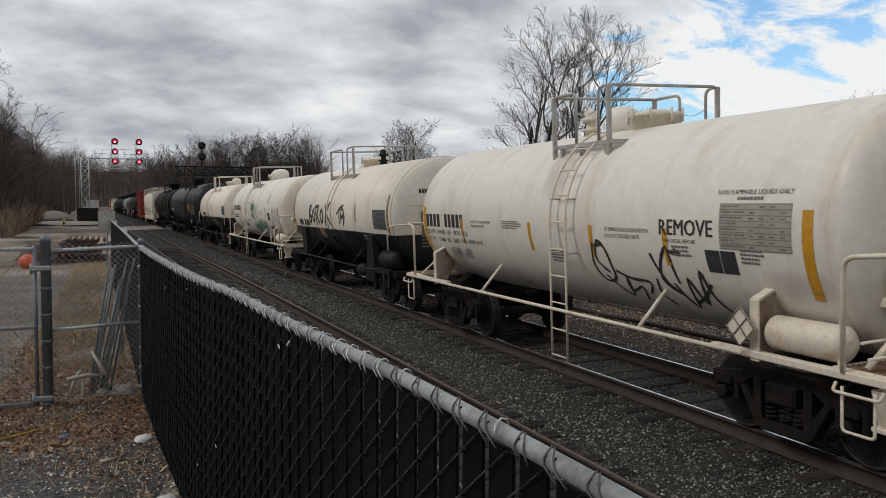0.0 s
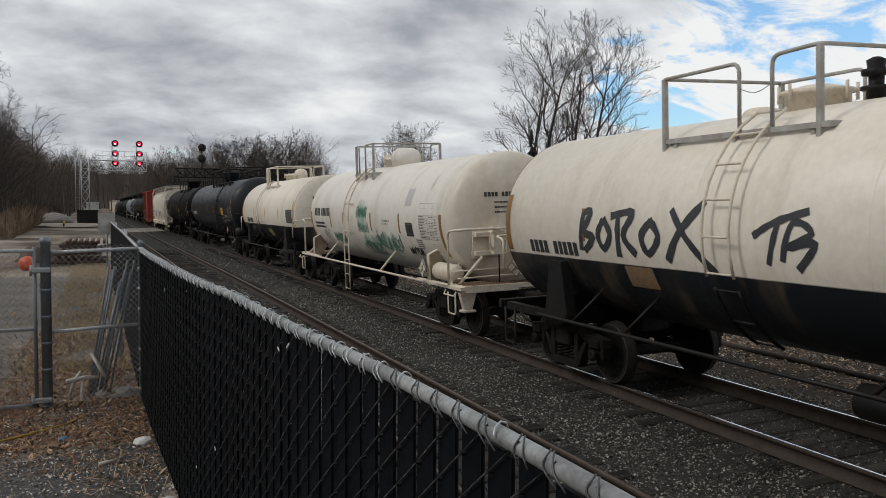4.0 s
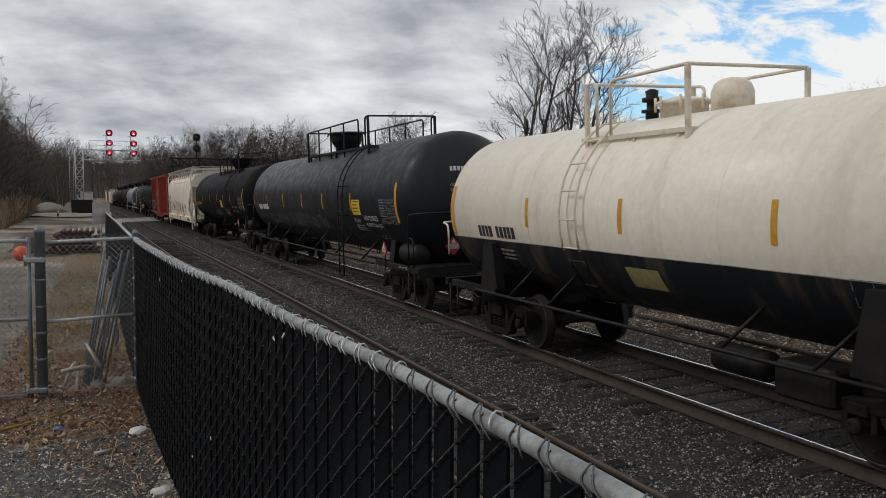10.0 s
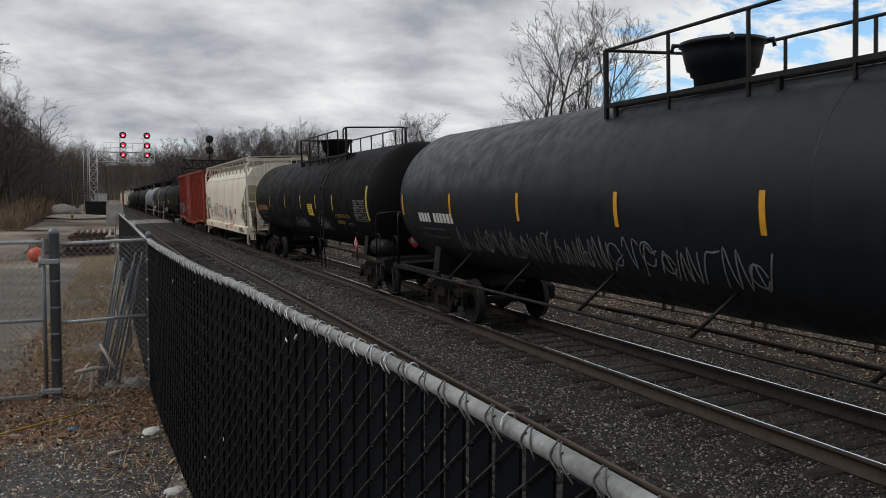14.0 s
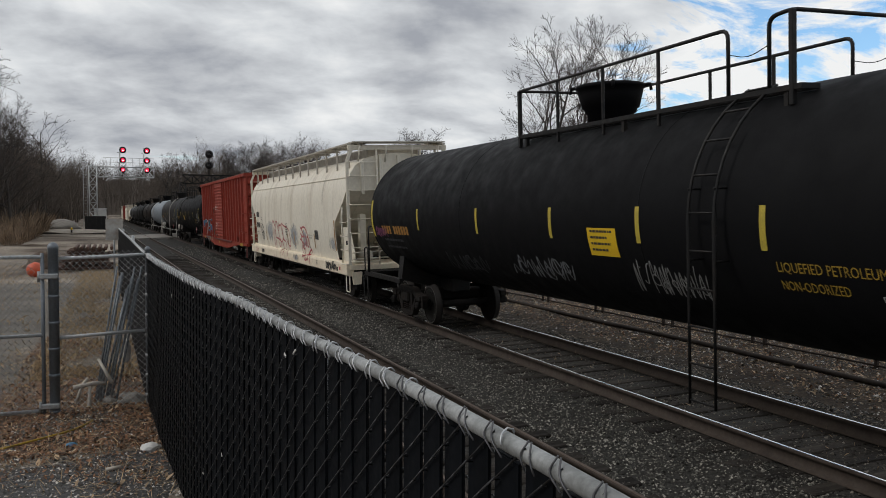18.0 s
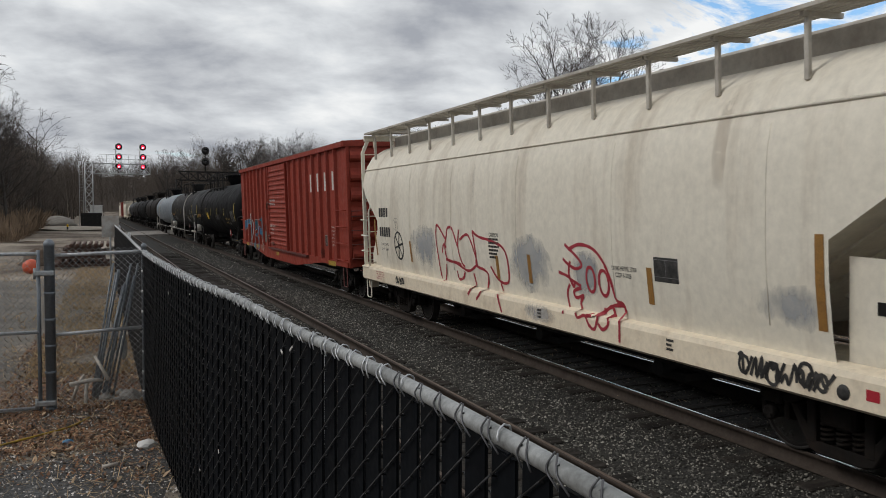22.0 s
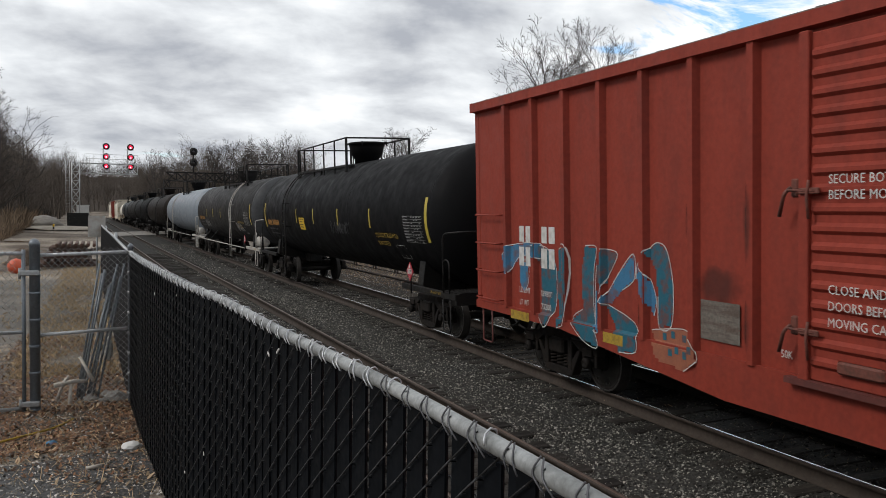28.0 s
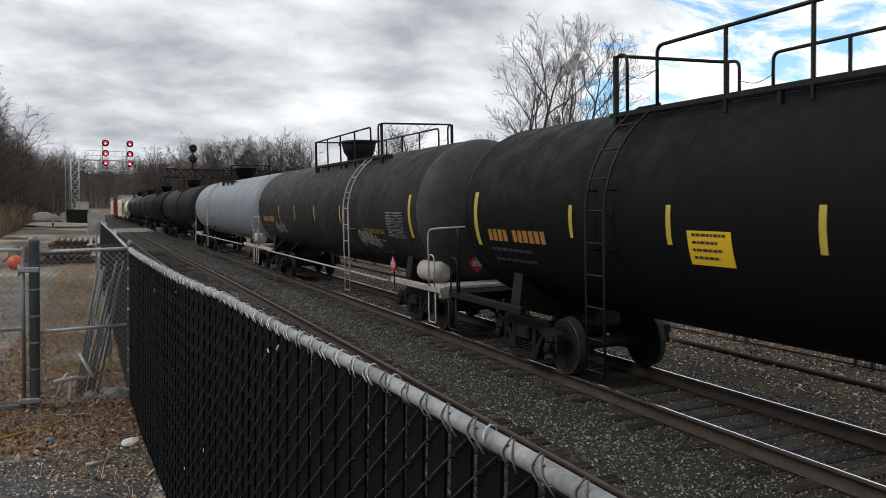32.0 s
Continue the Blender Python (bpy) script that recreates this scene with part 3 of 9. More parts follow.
ballast = tagged(quick("ballast_bed", bv, bf, BALLAST, smooth=True), "dark grey crushed stone ballast bed under the tracks", "ballast", kind="structure")

# rails: foot, web and head
RAIL = [(-0.076, -0.188), (0.076, -0.188), (0.076, -0.176), (0.014, -0.156), (0.010, -0.050), (0.037, -0.040), (0.037, -0.008), (0.030, -0.0015), (-0.030, -0.0015), (-0.037, -0.008), (-0.037, -0.040), (-0.010, -0.050), (-0.014, -0.156), (-0.076, -0.176)]
RS = [-40 + 2 * i for i in range(60)] + [80 + 8 * i for i in range(42)]


def rail(x, head):
    bm = B()
    rings = [[bm.verts.new(spot(s, x + u, w)) for u, w in RAIL] for s in RS]
    loft(bm, rings)
    ob = part("rail", bm, RAIL_STEEL)
    bm = B()
    rings = [[bm.verts.new(spot(s, x + u, w)) for u, w in ((-0.021, -0.0012), (0.021, -0.0012), (0.017, 0.001), (-0.017, 0.001))] for s in RS]
    loft(bm, rings)
    part("running_surface", bm, head, ob)
    return ob


for x, head, lab in ((MAIN, RAIL_HEAD, "rusty steel rail with a polished bright top"), (SIDE, RAIL_HEAD_DULL, "brown rusty steel rail with a dull top")):
    for side in (-0.7525, 0.7525):
        tagged(rail(x + side, head), lab, "rail", group="rails of the two tracks", kind="structure")

# ---- the train ----
WHEEL_R = 0.457
ROLLING = []      # cars to be moved: (car, place of its middle in the train)
WHEELSETS = []


def wheelset_mesh():
    bm = B()
    for k in (-1, 1):
        x = k * 0.7525
        lathe(bm, [(x - k * 0.075, 0.40), (x - k * 0.075, 0.483), (x - k * 0.045, 0.483), (x - k * 0.035, WHEEL_R), (x + k * 0.07, WHEEL_R - 0.006), (x + k * 0.07, 0.38), (x + k * 0.03, 0.33), (x + k * 0.02, 0.16), (x + k * 0.08, 0.13), (x + k * 0.08, 0.05)], (0, 0, 0), "x", 28)
    lathe(bm, [(-1.12, 0.07), (-1.0, 0.075), (-0.95, 0.083), (0.95, 0.083), (1.0, 0.075), (1.12, 0.07)], (0, 0, 0), "x", 12)
    wheels = len(bm.faces)
    for k in (-1, 1):
        x = k * 0.7525
        lathe(bm, [(x + k * 0.069, WHEEL_R - 0.007), (x + k * 0.0725, WHEEL_R - 0.012), (x + k * 0.0725, WHEEL_R - 0.035), (x + k * 0.069, WHEEL_R - 0.04)], (0, 0, 0), "x", 28)
    rims = len(bm.faces)
    for k in (-1, 1):
        lathe(bm, [(k * 1.10, 0.085), (k * 1.17, 0.085), (k * 1.185, 0.06)], (0, 0, 0), "x", 10)
        for j in range(3):
            a = j * 2.094
            tube(bm, [(k * 1.18, 0.045 * math.cos(a), 0.045 * math.sin(a)), (k * 1.2, 0.045 * math.cos(a), 0.045 * math.sin(a))], 0.014, 6)
    for i, f in enumerate(bm.faces):
        f.material_index = 1 if wheels <= i < rims else 0
    me = bpy.data.meshes.new("wheelset")
    bmesh.ops.recalc_face_normals(bm, faces=bm.faces)
    bm.to_mesh(me)
    bm.free()
    me.materials.append(WHEEL_STEEL)
    me.materials.append(TREAD)
    return me


def side_frame_mesh():
    """One cast side frame with its openings, at x = 0; y along the track, z from the rail top."""
    bm = B()
    half = 0.89
    a, b = -0.05, 0.05
    # top chord, swelling to the middle
    prism(bm, [(-1.12, 0.58), (-1.10, 0.70), (-0.62, 0.74), (-0.5, 0.86), (0.5, 0.86), (0.62, 0.74), (1.10, 0.70), (1.12, 0.58), (0.62, 0.60), (0.45, 0.72), (-0.45, 0.72), (-0.62, 0.60)], "x", a - 0.03, b + 0.03)
    # bottom chord
    prism(bm, [(-0.66, 0.60), (-0.56, 0.60), (-0.30, 0.27), (0.30, 0.27), (0.56, 0.60), (0.66, 0.60), (0.40, 0.18), (0.28, 0.15), (-0.28, 0.15), (-0.40, 0.18)], "x", a - 0.03, b + 0.03)
    for k in (-1, 1):
        box(bm, a - 0.04, b + 0.04, k * 0.36 - 0.06, k * 0.36 + 0.06, 0.26, 0.74)
        box(bm, a - 0.06, b + 0.06, k * half - 0.13, k * half + 0.13, 0.56, 0.68)
        box(bm, a - 0.02, b + 0.02, k * half - 0.20, k * half - 0.13, 0.40, 0.62)
        box(bm, a - 0.02, b + 0.02, k * half + 0.13, k * half + 0.20, 0.40, 0.66)
    bmesh.ops.bevel(bm, geom=[e for e in bm.edges], offset=0.012, segments=1, affect="EDGES", clamp_overlap=True)
    me = bpy.data.meshes.new("side_frame")
    bmesh.ops.recalc_face_normals(bm, faces=bm.faces)
    bm.to_mesh(me)
    bm.free()
    me.materials.append(TRUCK_STEEL)
    return me


def spring_mesh():
    bm = B()
    for y in (-0.2, 0.0, 0.2):
        pts = [(0.075 * math.cos(a), y + 0.075 * math.sin(a), 0.29 + a * 0.0082) for a in [i * 0.7 for i in range(42)]]
        tube(bm, pts, 0.015, 5)
    me = bpy.data.meshes.new("spring")
    bm.to_mesh(me)
    bm.free()
    me.materials.append(TRUCK_STEEL)
    return me


WHEEL_ME = wheelset_mesh()
FRAME_ME, SPRING_ME = side_frame_mesh(), spring_mesh()


def truck(car, y):
    """A two-axle truck under a car."""
    bm = B()
    soft_box(bm, -1.15, 1.15, -0.22, 0.22, 0.48, 0.72, 0.03)
    soft_box(bm, -0.4, 0.4, -0.3, 0.3, 0.62, 0.80, 0.03)
    for k in (-1, 1):
        tube(bm, [(-0.85, k * 0.36, 0.42), (0.85, k * 0.36, 0.42)], 0.05, 6)
        for s in (-1, 1):
            soft_box(bm, s * 0.7525 - 0.05, s * 0.7525 + 0.05, k * 0.39 - 0.03, k * 0.39 + 0.04, 0.36, 0.56, 0.01)
    t = part("truck", bm, TRUCK_STEEL, car, "dusty black cast steel two-axle truck", Matrix.Translation((0, y, 0)))
    for k in (-1, 1):
        part("side_frame", FRAME_ME, None, t, m=Matrix.Translation((k * 1.02, 0, 0)))
        part("spring", SPRING_ME, None, t, m=Matrix.Translation((k * 1.02, 0, 0)))
    for k in (-1, 1):
        w = part("wheelset", WHEEL_ME, None, t, m=Matrix.Translation((0, k * 0.889, WHEEL_R)))
        WHEELSETS.append((w, car, k * 0.889))
    return t


def coupler(car, y, way):
    bm = B()
    soft_box(bm, -0.12, 0.12, min(y, y + way * 0.55), max(y, y + way * 0.55), 0.78, 0.95, 0.03)
    soft_box(bm, -0.20, 0.20, min(y + way * 0.42, y + way * 0.68), max(y + way * 0.42, y + way * 0.68), 0.72, 1.0, 0.06)
    part("coupler", bm, TRUCK_STEEL, car)
    bm = B()
    tube(bm, bent([(-0.25, y, 0.85), (-0.3, y + way * 0.25, 0.5), (-0.25, y + way * 0.6, 0.42)], 0.2), 0.025, 6)
    part("air_hose", bm, BLACK_STEEL, car)


FLAT_HEAD = [(0.01, 0.165), (0.35, 0.158), (0.62, 0.138), (0.82, 0.100), (0.91, 0.070), (0.965, 0.040), (0.99, 0.020), (1.0, 0.0)]      # radius and bulge of a shallow dished end


def flat_bulge(r):
    return float(np.interp(r, [q[0] for q in FLAT_HEAD], [q[1] for q in FLAT_HEAD]))


def shell(car, R, zc, half, head, mat, seams=(), flat=False, front=None):
    """A tank with rounded ends of depth head, or with flat dished ends and a rim."""
    bm = B()
    if flat:
        lathe(bm, [(-(front or half) - b, R * r) for r, b in FLAT_HEAD], (0, 0, zc), "y", 56)
        lathe(bm, [(half + b, R * r) for r, b in reversed(FLAT_HEAD)], (0, 0, zc), "y", 56)
        prof = [(-(front or half), R), (half, R)]
    else:
        prof = [(-half - head * math.cos(a), R * math.sin(a)) for a in [0.03 + (math.pi / 2 - 0.03) * i / 8 for i in range(9)]]
        prof += [(half + head * math.cos(a), R * math.sin(a)) for a in [math.pi / 2 - (math.pi / 2 - 0.03) * i / 8 for i in range(9)]]
    lathe(bm, prof, (0, 0, zc), "y", 56)
    t = part("tank", bm, mat, car)
    for y in seams:
        bm = B()
        lathe(bm, [(y - 0.012, R - 0.002), (y - 0.008, R + 0.004), (y + 0.008, R + 0.004), (y + 0.012, R - 0.002)], (0, 0, zc), "y", 56)
        # on flat-ended tanks the rings at both end creases are darker
        part("seam", bm, END_SEAM if flat and abs(y) > 5 else mat, t)
    return t


def ladder(car, y0, y1, R, zc, mat, bottom, top_angle=62, off=0.13, rungs=None, start=None):
    """A ladder that rises up the near side and bends over the tank."""
    pts = [(-(R + off), z) for z in (bottom, zc * 0.5 + bottom * 0.5, zc)]
    if start is not None:
        pts = []
    for i in range(9):
        a = radians(top_angle) * i / 8 if start is None else radians(start + (top_angle - start) * i / 8)
        pts.append((-(R + off) * math.cos(a), zc + (R + off) * math.sin(a)))
    bm = B()
    tube(bm, [Vector((x, y0, z)) for x, z in pts], 0.019, 6)
    lad = part("ladder", bm, mat, car)
    bm = B()
    tube(bm, [Vector((x, y1, z)) for x, z in pts], 0.019, 6)
    part("stile", bm, mat, lad)
    total, acc = 0.0, []
    for a, b in zip(pts, pts[1:]):
        d = math.hypot(b[0] - a[0], b[1] - a[1])
        acc.append((total, total + d, a, b))
        total += d
    n = int(total / 0.40)
    for i in range(n + 1):
        s = 0.04 + i * (total - 0.06) / n
        for lo, hi, a, b in acc:
            if lo <= s <= hi:
                t = (s - lo) / (hi - lo)
                x, z = a[0] + (b[0] - a[0]) * t, a[1] + (b[1] - a[1]) * t
                bm = B()
                tube(bm, [(x, y0, z), (x, y1, z)], 0.014, 6)
                part("rung", bm, mat, lad)
                break
    if start is None:
        for z in (zc - 0.45, zc + 0.35):
            for y in (y0, y1):
                bm = B()
                xr = -math.sqrt(max(R * R - (z - zc) ** 2, 0.01))
                tube(bm, [(-(R + off), y, z), (xr + 0.01, y, z)], 0.014, 5)
                part("bracket", bm, mat, lad)
    return lad


def railing(car, mat, pieces, posts, r=0.024):
    """Top railing: bent pipes and its posts."""
    bm = B()
    for pts in pieces:
        tube(bm, bent(pts, 0.12), r, 8)
    rl = part("top_railing", bm, mat, car)
    for p, q in posts:
        bm = B()
        w = 0.032 if p in (posts[0][0], posts[1][0], posts[-1][0], posts[-2][0]) else 0.021
        soft_box(bm, p[0] - w, p[0] + w, p[1] - w, p[1] + w, p[2], q, 0.006)
        part("railing_post", bm, mat, rl)
    return rl


def walkway(car, mat, x0, x1, y0, y1, z, bars_mat=None):
    """Grating with a rim."""
    bm = B()
    for a, b, c, d in ((x0, x1, y0, y0 + 0.04), (x0, x1, y1 - 0.04, y1), (x0, x0 + 0.04, y0 + 0.04, y1 - 0.04), (x1 - 0.04, x1, y0 + 0.04, y1 - 0.04)):
        box(bm, a, b, c, d, z - 0.06, z)
    w = part("walkway", bm, mat, car)
    bm = B()
    n = int((x1 - x0) / 0.07)
    for i in range(1, n):
        x = x0 + (x1 - x0) * i / n
        box(bm, x - 0.008, x + 0.008, y0 + 0.04, y1 - 0.04, z - 0.045, z - 0.006)
    part("grating", bm, bars_mat or mat, w)
    return w


def strips(car, R, zc, ys, mat, high=0.47, wide=0.09, big=(), low=0.31, big_low=0.54):
    for y in ys:
        h, w, l = (0.94, 0.14, big_low) if y in big else (high, wide, low)
        on_tank(rect(w, h), "reflective_strip", mat, car, y + w / 2, zc - l, R, zc, 0.005)


def table(car, R, zc, y, z, w, h, ink, rows=8, back=None, label="ruled data table stencilled on the tank"):
    if back:
        on_tank(rect(w, h, 8, 8), "data_panel", back, car, y, z, R, zc, 0.004)
    t = on_tank(grid_of(w, h, rows, (0.003, 0.42, 0.56, 0.7, 0.84, 0.997), 0.008), "data_table", ink, car, y, z, R, zc, 0.007, label)
    for i in range(rows):
        on_tank(lines(1, w * 0.38, h / rows * 0.55, i, 0.5), "small_print", ink, car, y - 0.03, z + h * i / rows + 0.01, R, zc, 0.007)
        for c in (0.44, 0.58, 0.72, 0.86):
            if (i * 7 + int(c * 100)) % 3:
                on_tank(rect(w * 0.07, h / rows * 0.3, 1, 1), "small_print", ink, car, y - w * c, z + h * (i + 0.28) / rows, R, zc, 0.007)


def placard(car, y, z, x=-1.62, number="1075"):
    """A red diamond board in its holder on a short post."""
    bm = B()
    d = 0.20
    prism(bm, [(y - d, z), (y, z - d), (y + d, z), (y, z + d)], "x", x - 0.008, x + 0.008)
    p = part("placard", bm, PLACARD_RED, car, "red diamond placard with the number 1075")
    bm = B()
    prism(bm, [(y - 0.115, z - 0.055), (y + 0.115, z - 0.055), (y + 0.115, z + 0.055), (y - 0.115, z + 0.055)], "x", x - 0.012, x - 0.0085)
    part("number_panel", bm, WHITE_INK, p)
    vs, fs = lettering(number, 0.115)
    w = max(v[0] for v in vs)
    on_side(([(a, b) for a, b in vs], fs), "number", BLACK_INK, p, y + w / 2, z - 0.042, x - 0.014)
    vs, fs = lettering("2", 0.07)
    on_side((vs, fs), "class_number", WHITE_INK, p, y + 0.02, z - 0.15, x - 0.0105)
    on_side(([(-0.05, 0.0), (0.05, 0.0), (0.03, 0.05), (0.0, 0.10), (-0.03, 0.05)], [(0, 1, 2, 3, 4)]), "flame_mark", WHITE_INK, p, y, z + 0.07, x - 0.0105)
    bm = B()
    tube(bm, [(x + 0.02, y, z), (x + 0.02, y, 0.95)], 0.016, 6)
    part("placard_post", bm, BLACK_STEEL, car)


def brake_wheel(car, x, y, z, mat):
    bm = B()
    tube(bm, [(x + 0.27 * math.cos(a), y, z + 0.27 * math.sin(a)) for a in [i * math.pi / 12 for i in range(25)]], 0.017, 6)
    for i in range(5):
        a = i * 1.2566
        tube(bm, [(x, y + 0.04, z), (x + 0.27 * math.cos(a), y, z + 0.27 * math.sin(a))], 0.012, 5)
    lathe(bm, [(y - 0.02, 0.04), (y + 0.12, 0.05)], (x, 0, z), "y", 10)
    part("brake_wheel", bm, mat, car)
    bm = B()
    soft_box(bm, x - 0.17, x + 0.17, y + 0.1, y + 0.26, z - 0.26, z + 0.2, 0.03)
    part("brake_housing", bm, mat, car)


def reservoir(car, mat, x, y0, y1, z, r=0.2):
    bm = B()
    lathe(bm, [(y0, 0.05), (y0 + 0.03, r * 0.7), (y0 + 0.09, r), (y1 - 0.09, r), (y1 - 0.03, r * 0.7), (y1, 0.05)], (x, 0, z), "y", 20)
    part("air_reservoir", bm, mat, car)


def step(car, mat, x, y, z0=0.38, z1=0.98, w=0.36):
    bm = B()
    tube(bm, bent([(x, y - w / 2, z1), (x, y - w / 2, z0), (x, y + w / 2, z0), (x, y + w / 2, z1)], 0.05), 0.016, 6)
    part("sill_step", bm, mat, car)


def hoop(car, mat, pts, name="handrail", r=0.02):
    bm = B()
    tube(bm, bent(pts, 0.14), r, 8)
    part(name, bm, mat, car)


def body_bolsters(car, mat, ys, R, zc, wide=1.25):
    """Saddles that join the tank to the trucks."""
    for y in ys:
        bm = B()
        prism(bm, [(-wide, 1.02), (-wide, 1.12), (-R * 0.76, zc - R * 0.64), (-R * 0.6, zc - R * 0.79), (0, zc - R * 0.97), (R * 0.6, zc - R * 0.79), (R * 0.76, zc - R * 0.64), (wide, 1.12), (wide, 1.02), (0.35, 0.80), (-0.35, 0.80)], "y", y - 0.16, y + 0.16)
        part("bolster", bm, mat, car)


def stub_sill(car, mat, y0, y1):
    bm = B()
    soft_box(bm, -0.24, 0.24, min(y0, y1), max(y0, y1), 0.72, 1.06, 0.03)
    part("draft_sill", bm, mat, car)


def tank_car(middle, label, **kw):
    car = new("tank_car")
    tagged(car, label, "tank car", group="cars of the freight train")
    ROLLING.append((car, middle))
    return car


STAINED_TRIM = material("rust-stained cream steel", (0.46, 0.38, 0.28), 0.65, tint=(0.20, 0.12, 0.07), amount=0.8, scale=4, stretch=(1, 1, 0.5), lo=0.4, hi=0.65, fine=30, bump=0.1)


def white_car(middle, half, front, rear, label, lad, brace_ys=()):
    """A white insulated tank car with end platforms; front and rear: the platforms' ends."""
    R, zc = 1.39, 2.39
    car = tank_car(middle, label)
    shell(car, R, zc, half, 0.42, WHITE_PAINT, seams=(-half + 0.05, -half * 0.5, half * 0.25, half * 0.62, half - 0.05))
    tr = min(abs(front), abs(rear)) - 1.75
    for y in (-tr, tr):
        bm = B()
        prism(bm, [(-1.0, 0.94), (-1.0, 1.04), (-R * 0.5, zc - R * 0.85), (0, zc - R * 0.97), (R * 0.5, zc - R * 0.85), (1.0, 1.04), (1.0, 0.94), (0.35, 0.80), (-0.35, 0.80)], "y", y - 0.16, y + 0.16)
        part("bolster", bm, TRUCK_STEEL, car)
    for k in (-1, 1):
        truck(car, k * tr)
    for end, k in ((front, -1), (rear, 1)):
        stub_sill(car, TRUCK_STEEL, k * (tr - 0.7), end)
        coupler(car, end, k)
        edge = k * (abs(end) - 1.55)
        for s in (-1, 1):
            bm = B()
            soft_box(bm, s * 1.42 - 0.05, s * 1.42 + 0.05, min(edge - k * 0.9, end), max(edge - k * 0.9, end), 1.03, 1.11, 0.01)
            part("side_sill", bm, CREAM_TRIM, car)
            # upright wing that carries the tank's end
            bm = B()
            soft_box(bm, min(s * 1.425, s * 1.455), max(s * 1.425, s * 1.455), edge - k * 0.22 - 0.065, edge - k * 0.22 + 0.065, 1.0, 1.66, 0.006)
            prism(bm, [(s * 1.43, 1.64), (s * 1.43, 1.67), (s * 1.17, 1.79), (s * 1.17, 1.76)], "y", edge - k * 0.22 - 0.065, edge - k * 0.22 + 0.065)
            wing = part("wing_plate", bm, CREAM_TRIM, car)
            bm = B()
            prism(bm, [(s * 1.43, 1.02), (s * 1.43, 1.65), (s * 1.17, 1.77), (s * 0.98, 1.42), (s * 1.22, 1.02)], "y", edge - k * 0.22 - 0.012, edge - k * 0.22 + 0.012)
            part("web_plate", bm, STAINED_TRIM, wing, "rust-stained cream web plate")
            bm = B()
            tube(bm, [(s * 1.40, edge + k * 0.85, 1.08), (s * 1.0, edge + k * 0.5, 1.55)], 0.022, 6)
            part("brace", bm, CREAM_TRIM, car)
            step(car, CREAM_TRIM, s * 1.50, end - k * 0.40, 0.56)
            hoop(car, CREAM_TRIM, [(s * 1.47, end - k * 0.60, 1.1), (s * 1.47, end - k * 0.60, 2.18), (s * 1.42, end - k * 0.05, 2.22), (0, end - k * 0.05, 2.22)], r=0.026)
            hoop(car, CREAM_TRIM, [(s * 1.53, end - k * 0.62, 1.02), (s * 1.58, end - k * 0.62, 0.94), (s * 1.58, end - k * 0.10, 0.94), (s * 1.53, end - k * 0.10, 1.02)], "grab_iron", 0.016)
        walkway(car, CREAM_TRIM, -1.38, 1.38, min(edge + k * 0.75, end), max(edge + k * 0.75, end), 1.12, RUST_GRATE)
        bm = B()
        soft_box(bm, -1.38, 1.38, min(end - k * 0.06, end), max(end - k * 0.06, end), 0.98, 1.06, 0.01)
        part("end_sill", bm, CREAM_TRIM, car)
    # running pipe and braces
    for s in (-1, 1):
        bm = B()
        tube(bm, [(s * 1.56, -half + 1.0, 1.09), (s * 1.56, half + 0.6, 1.09)], 0.028, 8)
        part("side_pipe", bm, CREAM_TRIM, car, "white pipe along the tank's lower side")
        for y in brace_ys:
            bm = B()
            tube(bm, [(s * 1.55, y, 1.09), (s * 1.14, y - 0.05, 1.56)], 0.030, 6)
            part("brace", bm, CREAM_TRIM, car)
    ladder(car, lad - 0.23, lad + 0.23, R, zc, CREAM_TRIM, 0.34)
    return car, R, zc


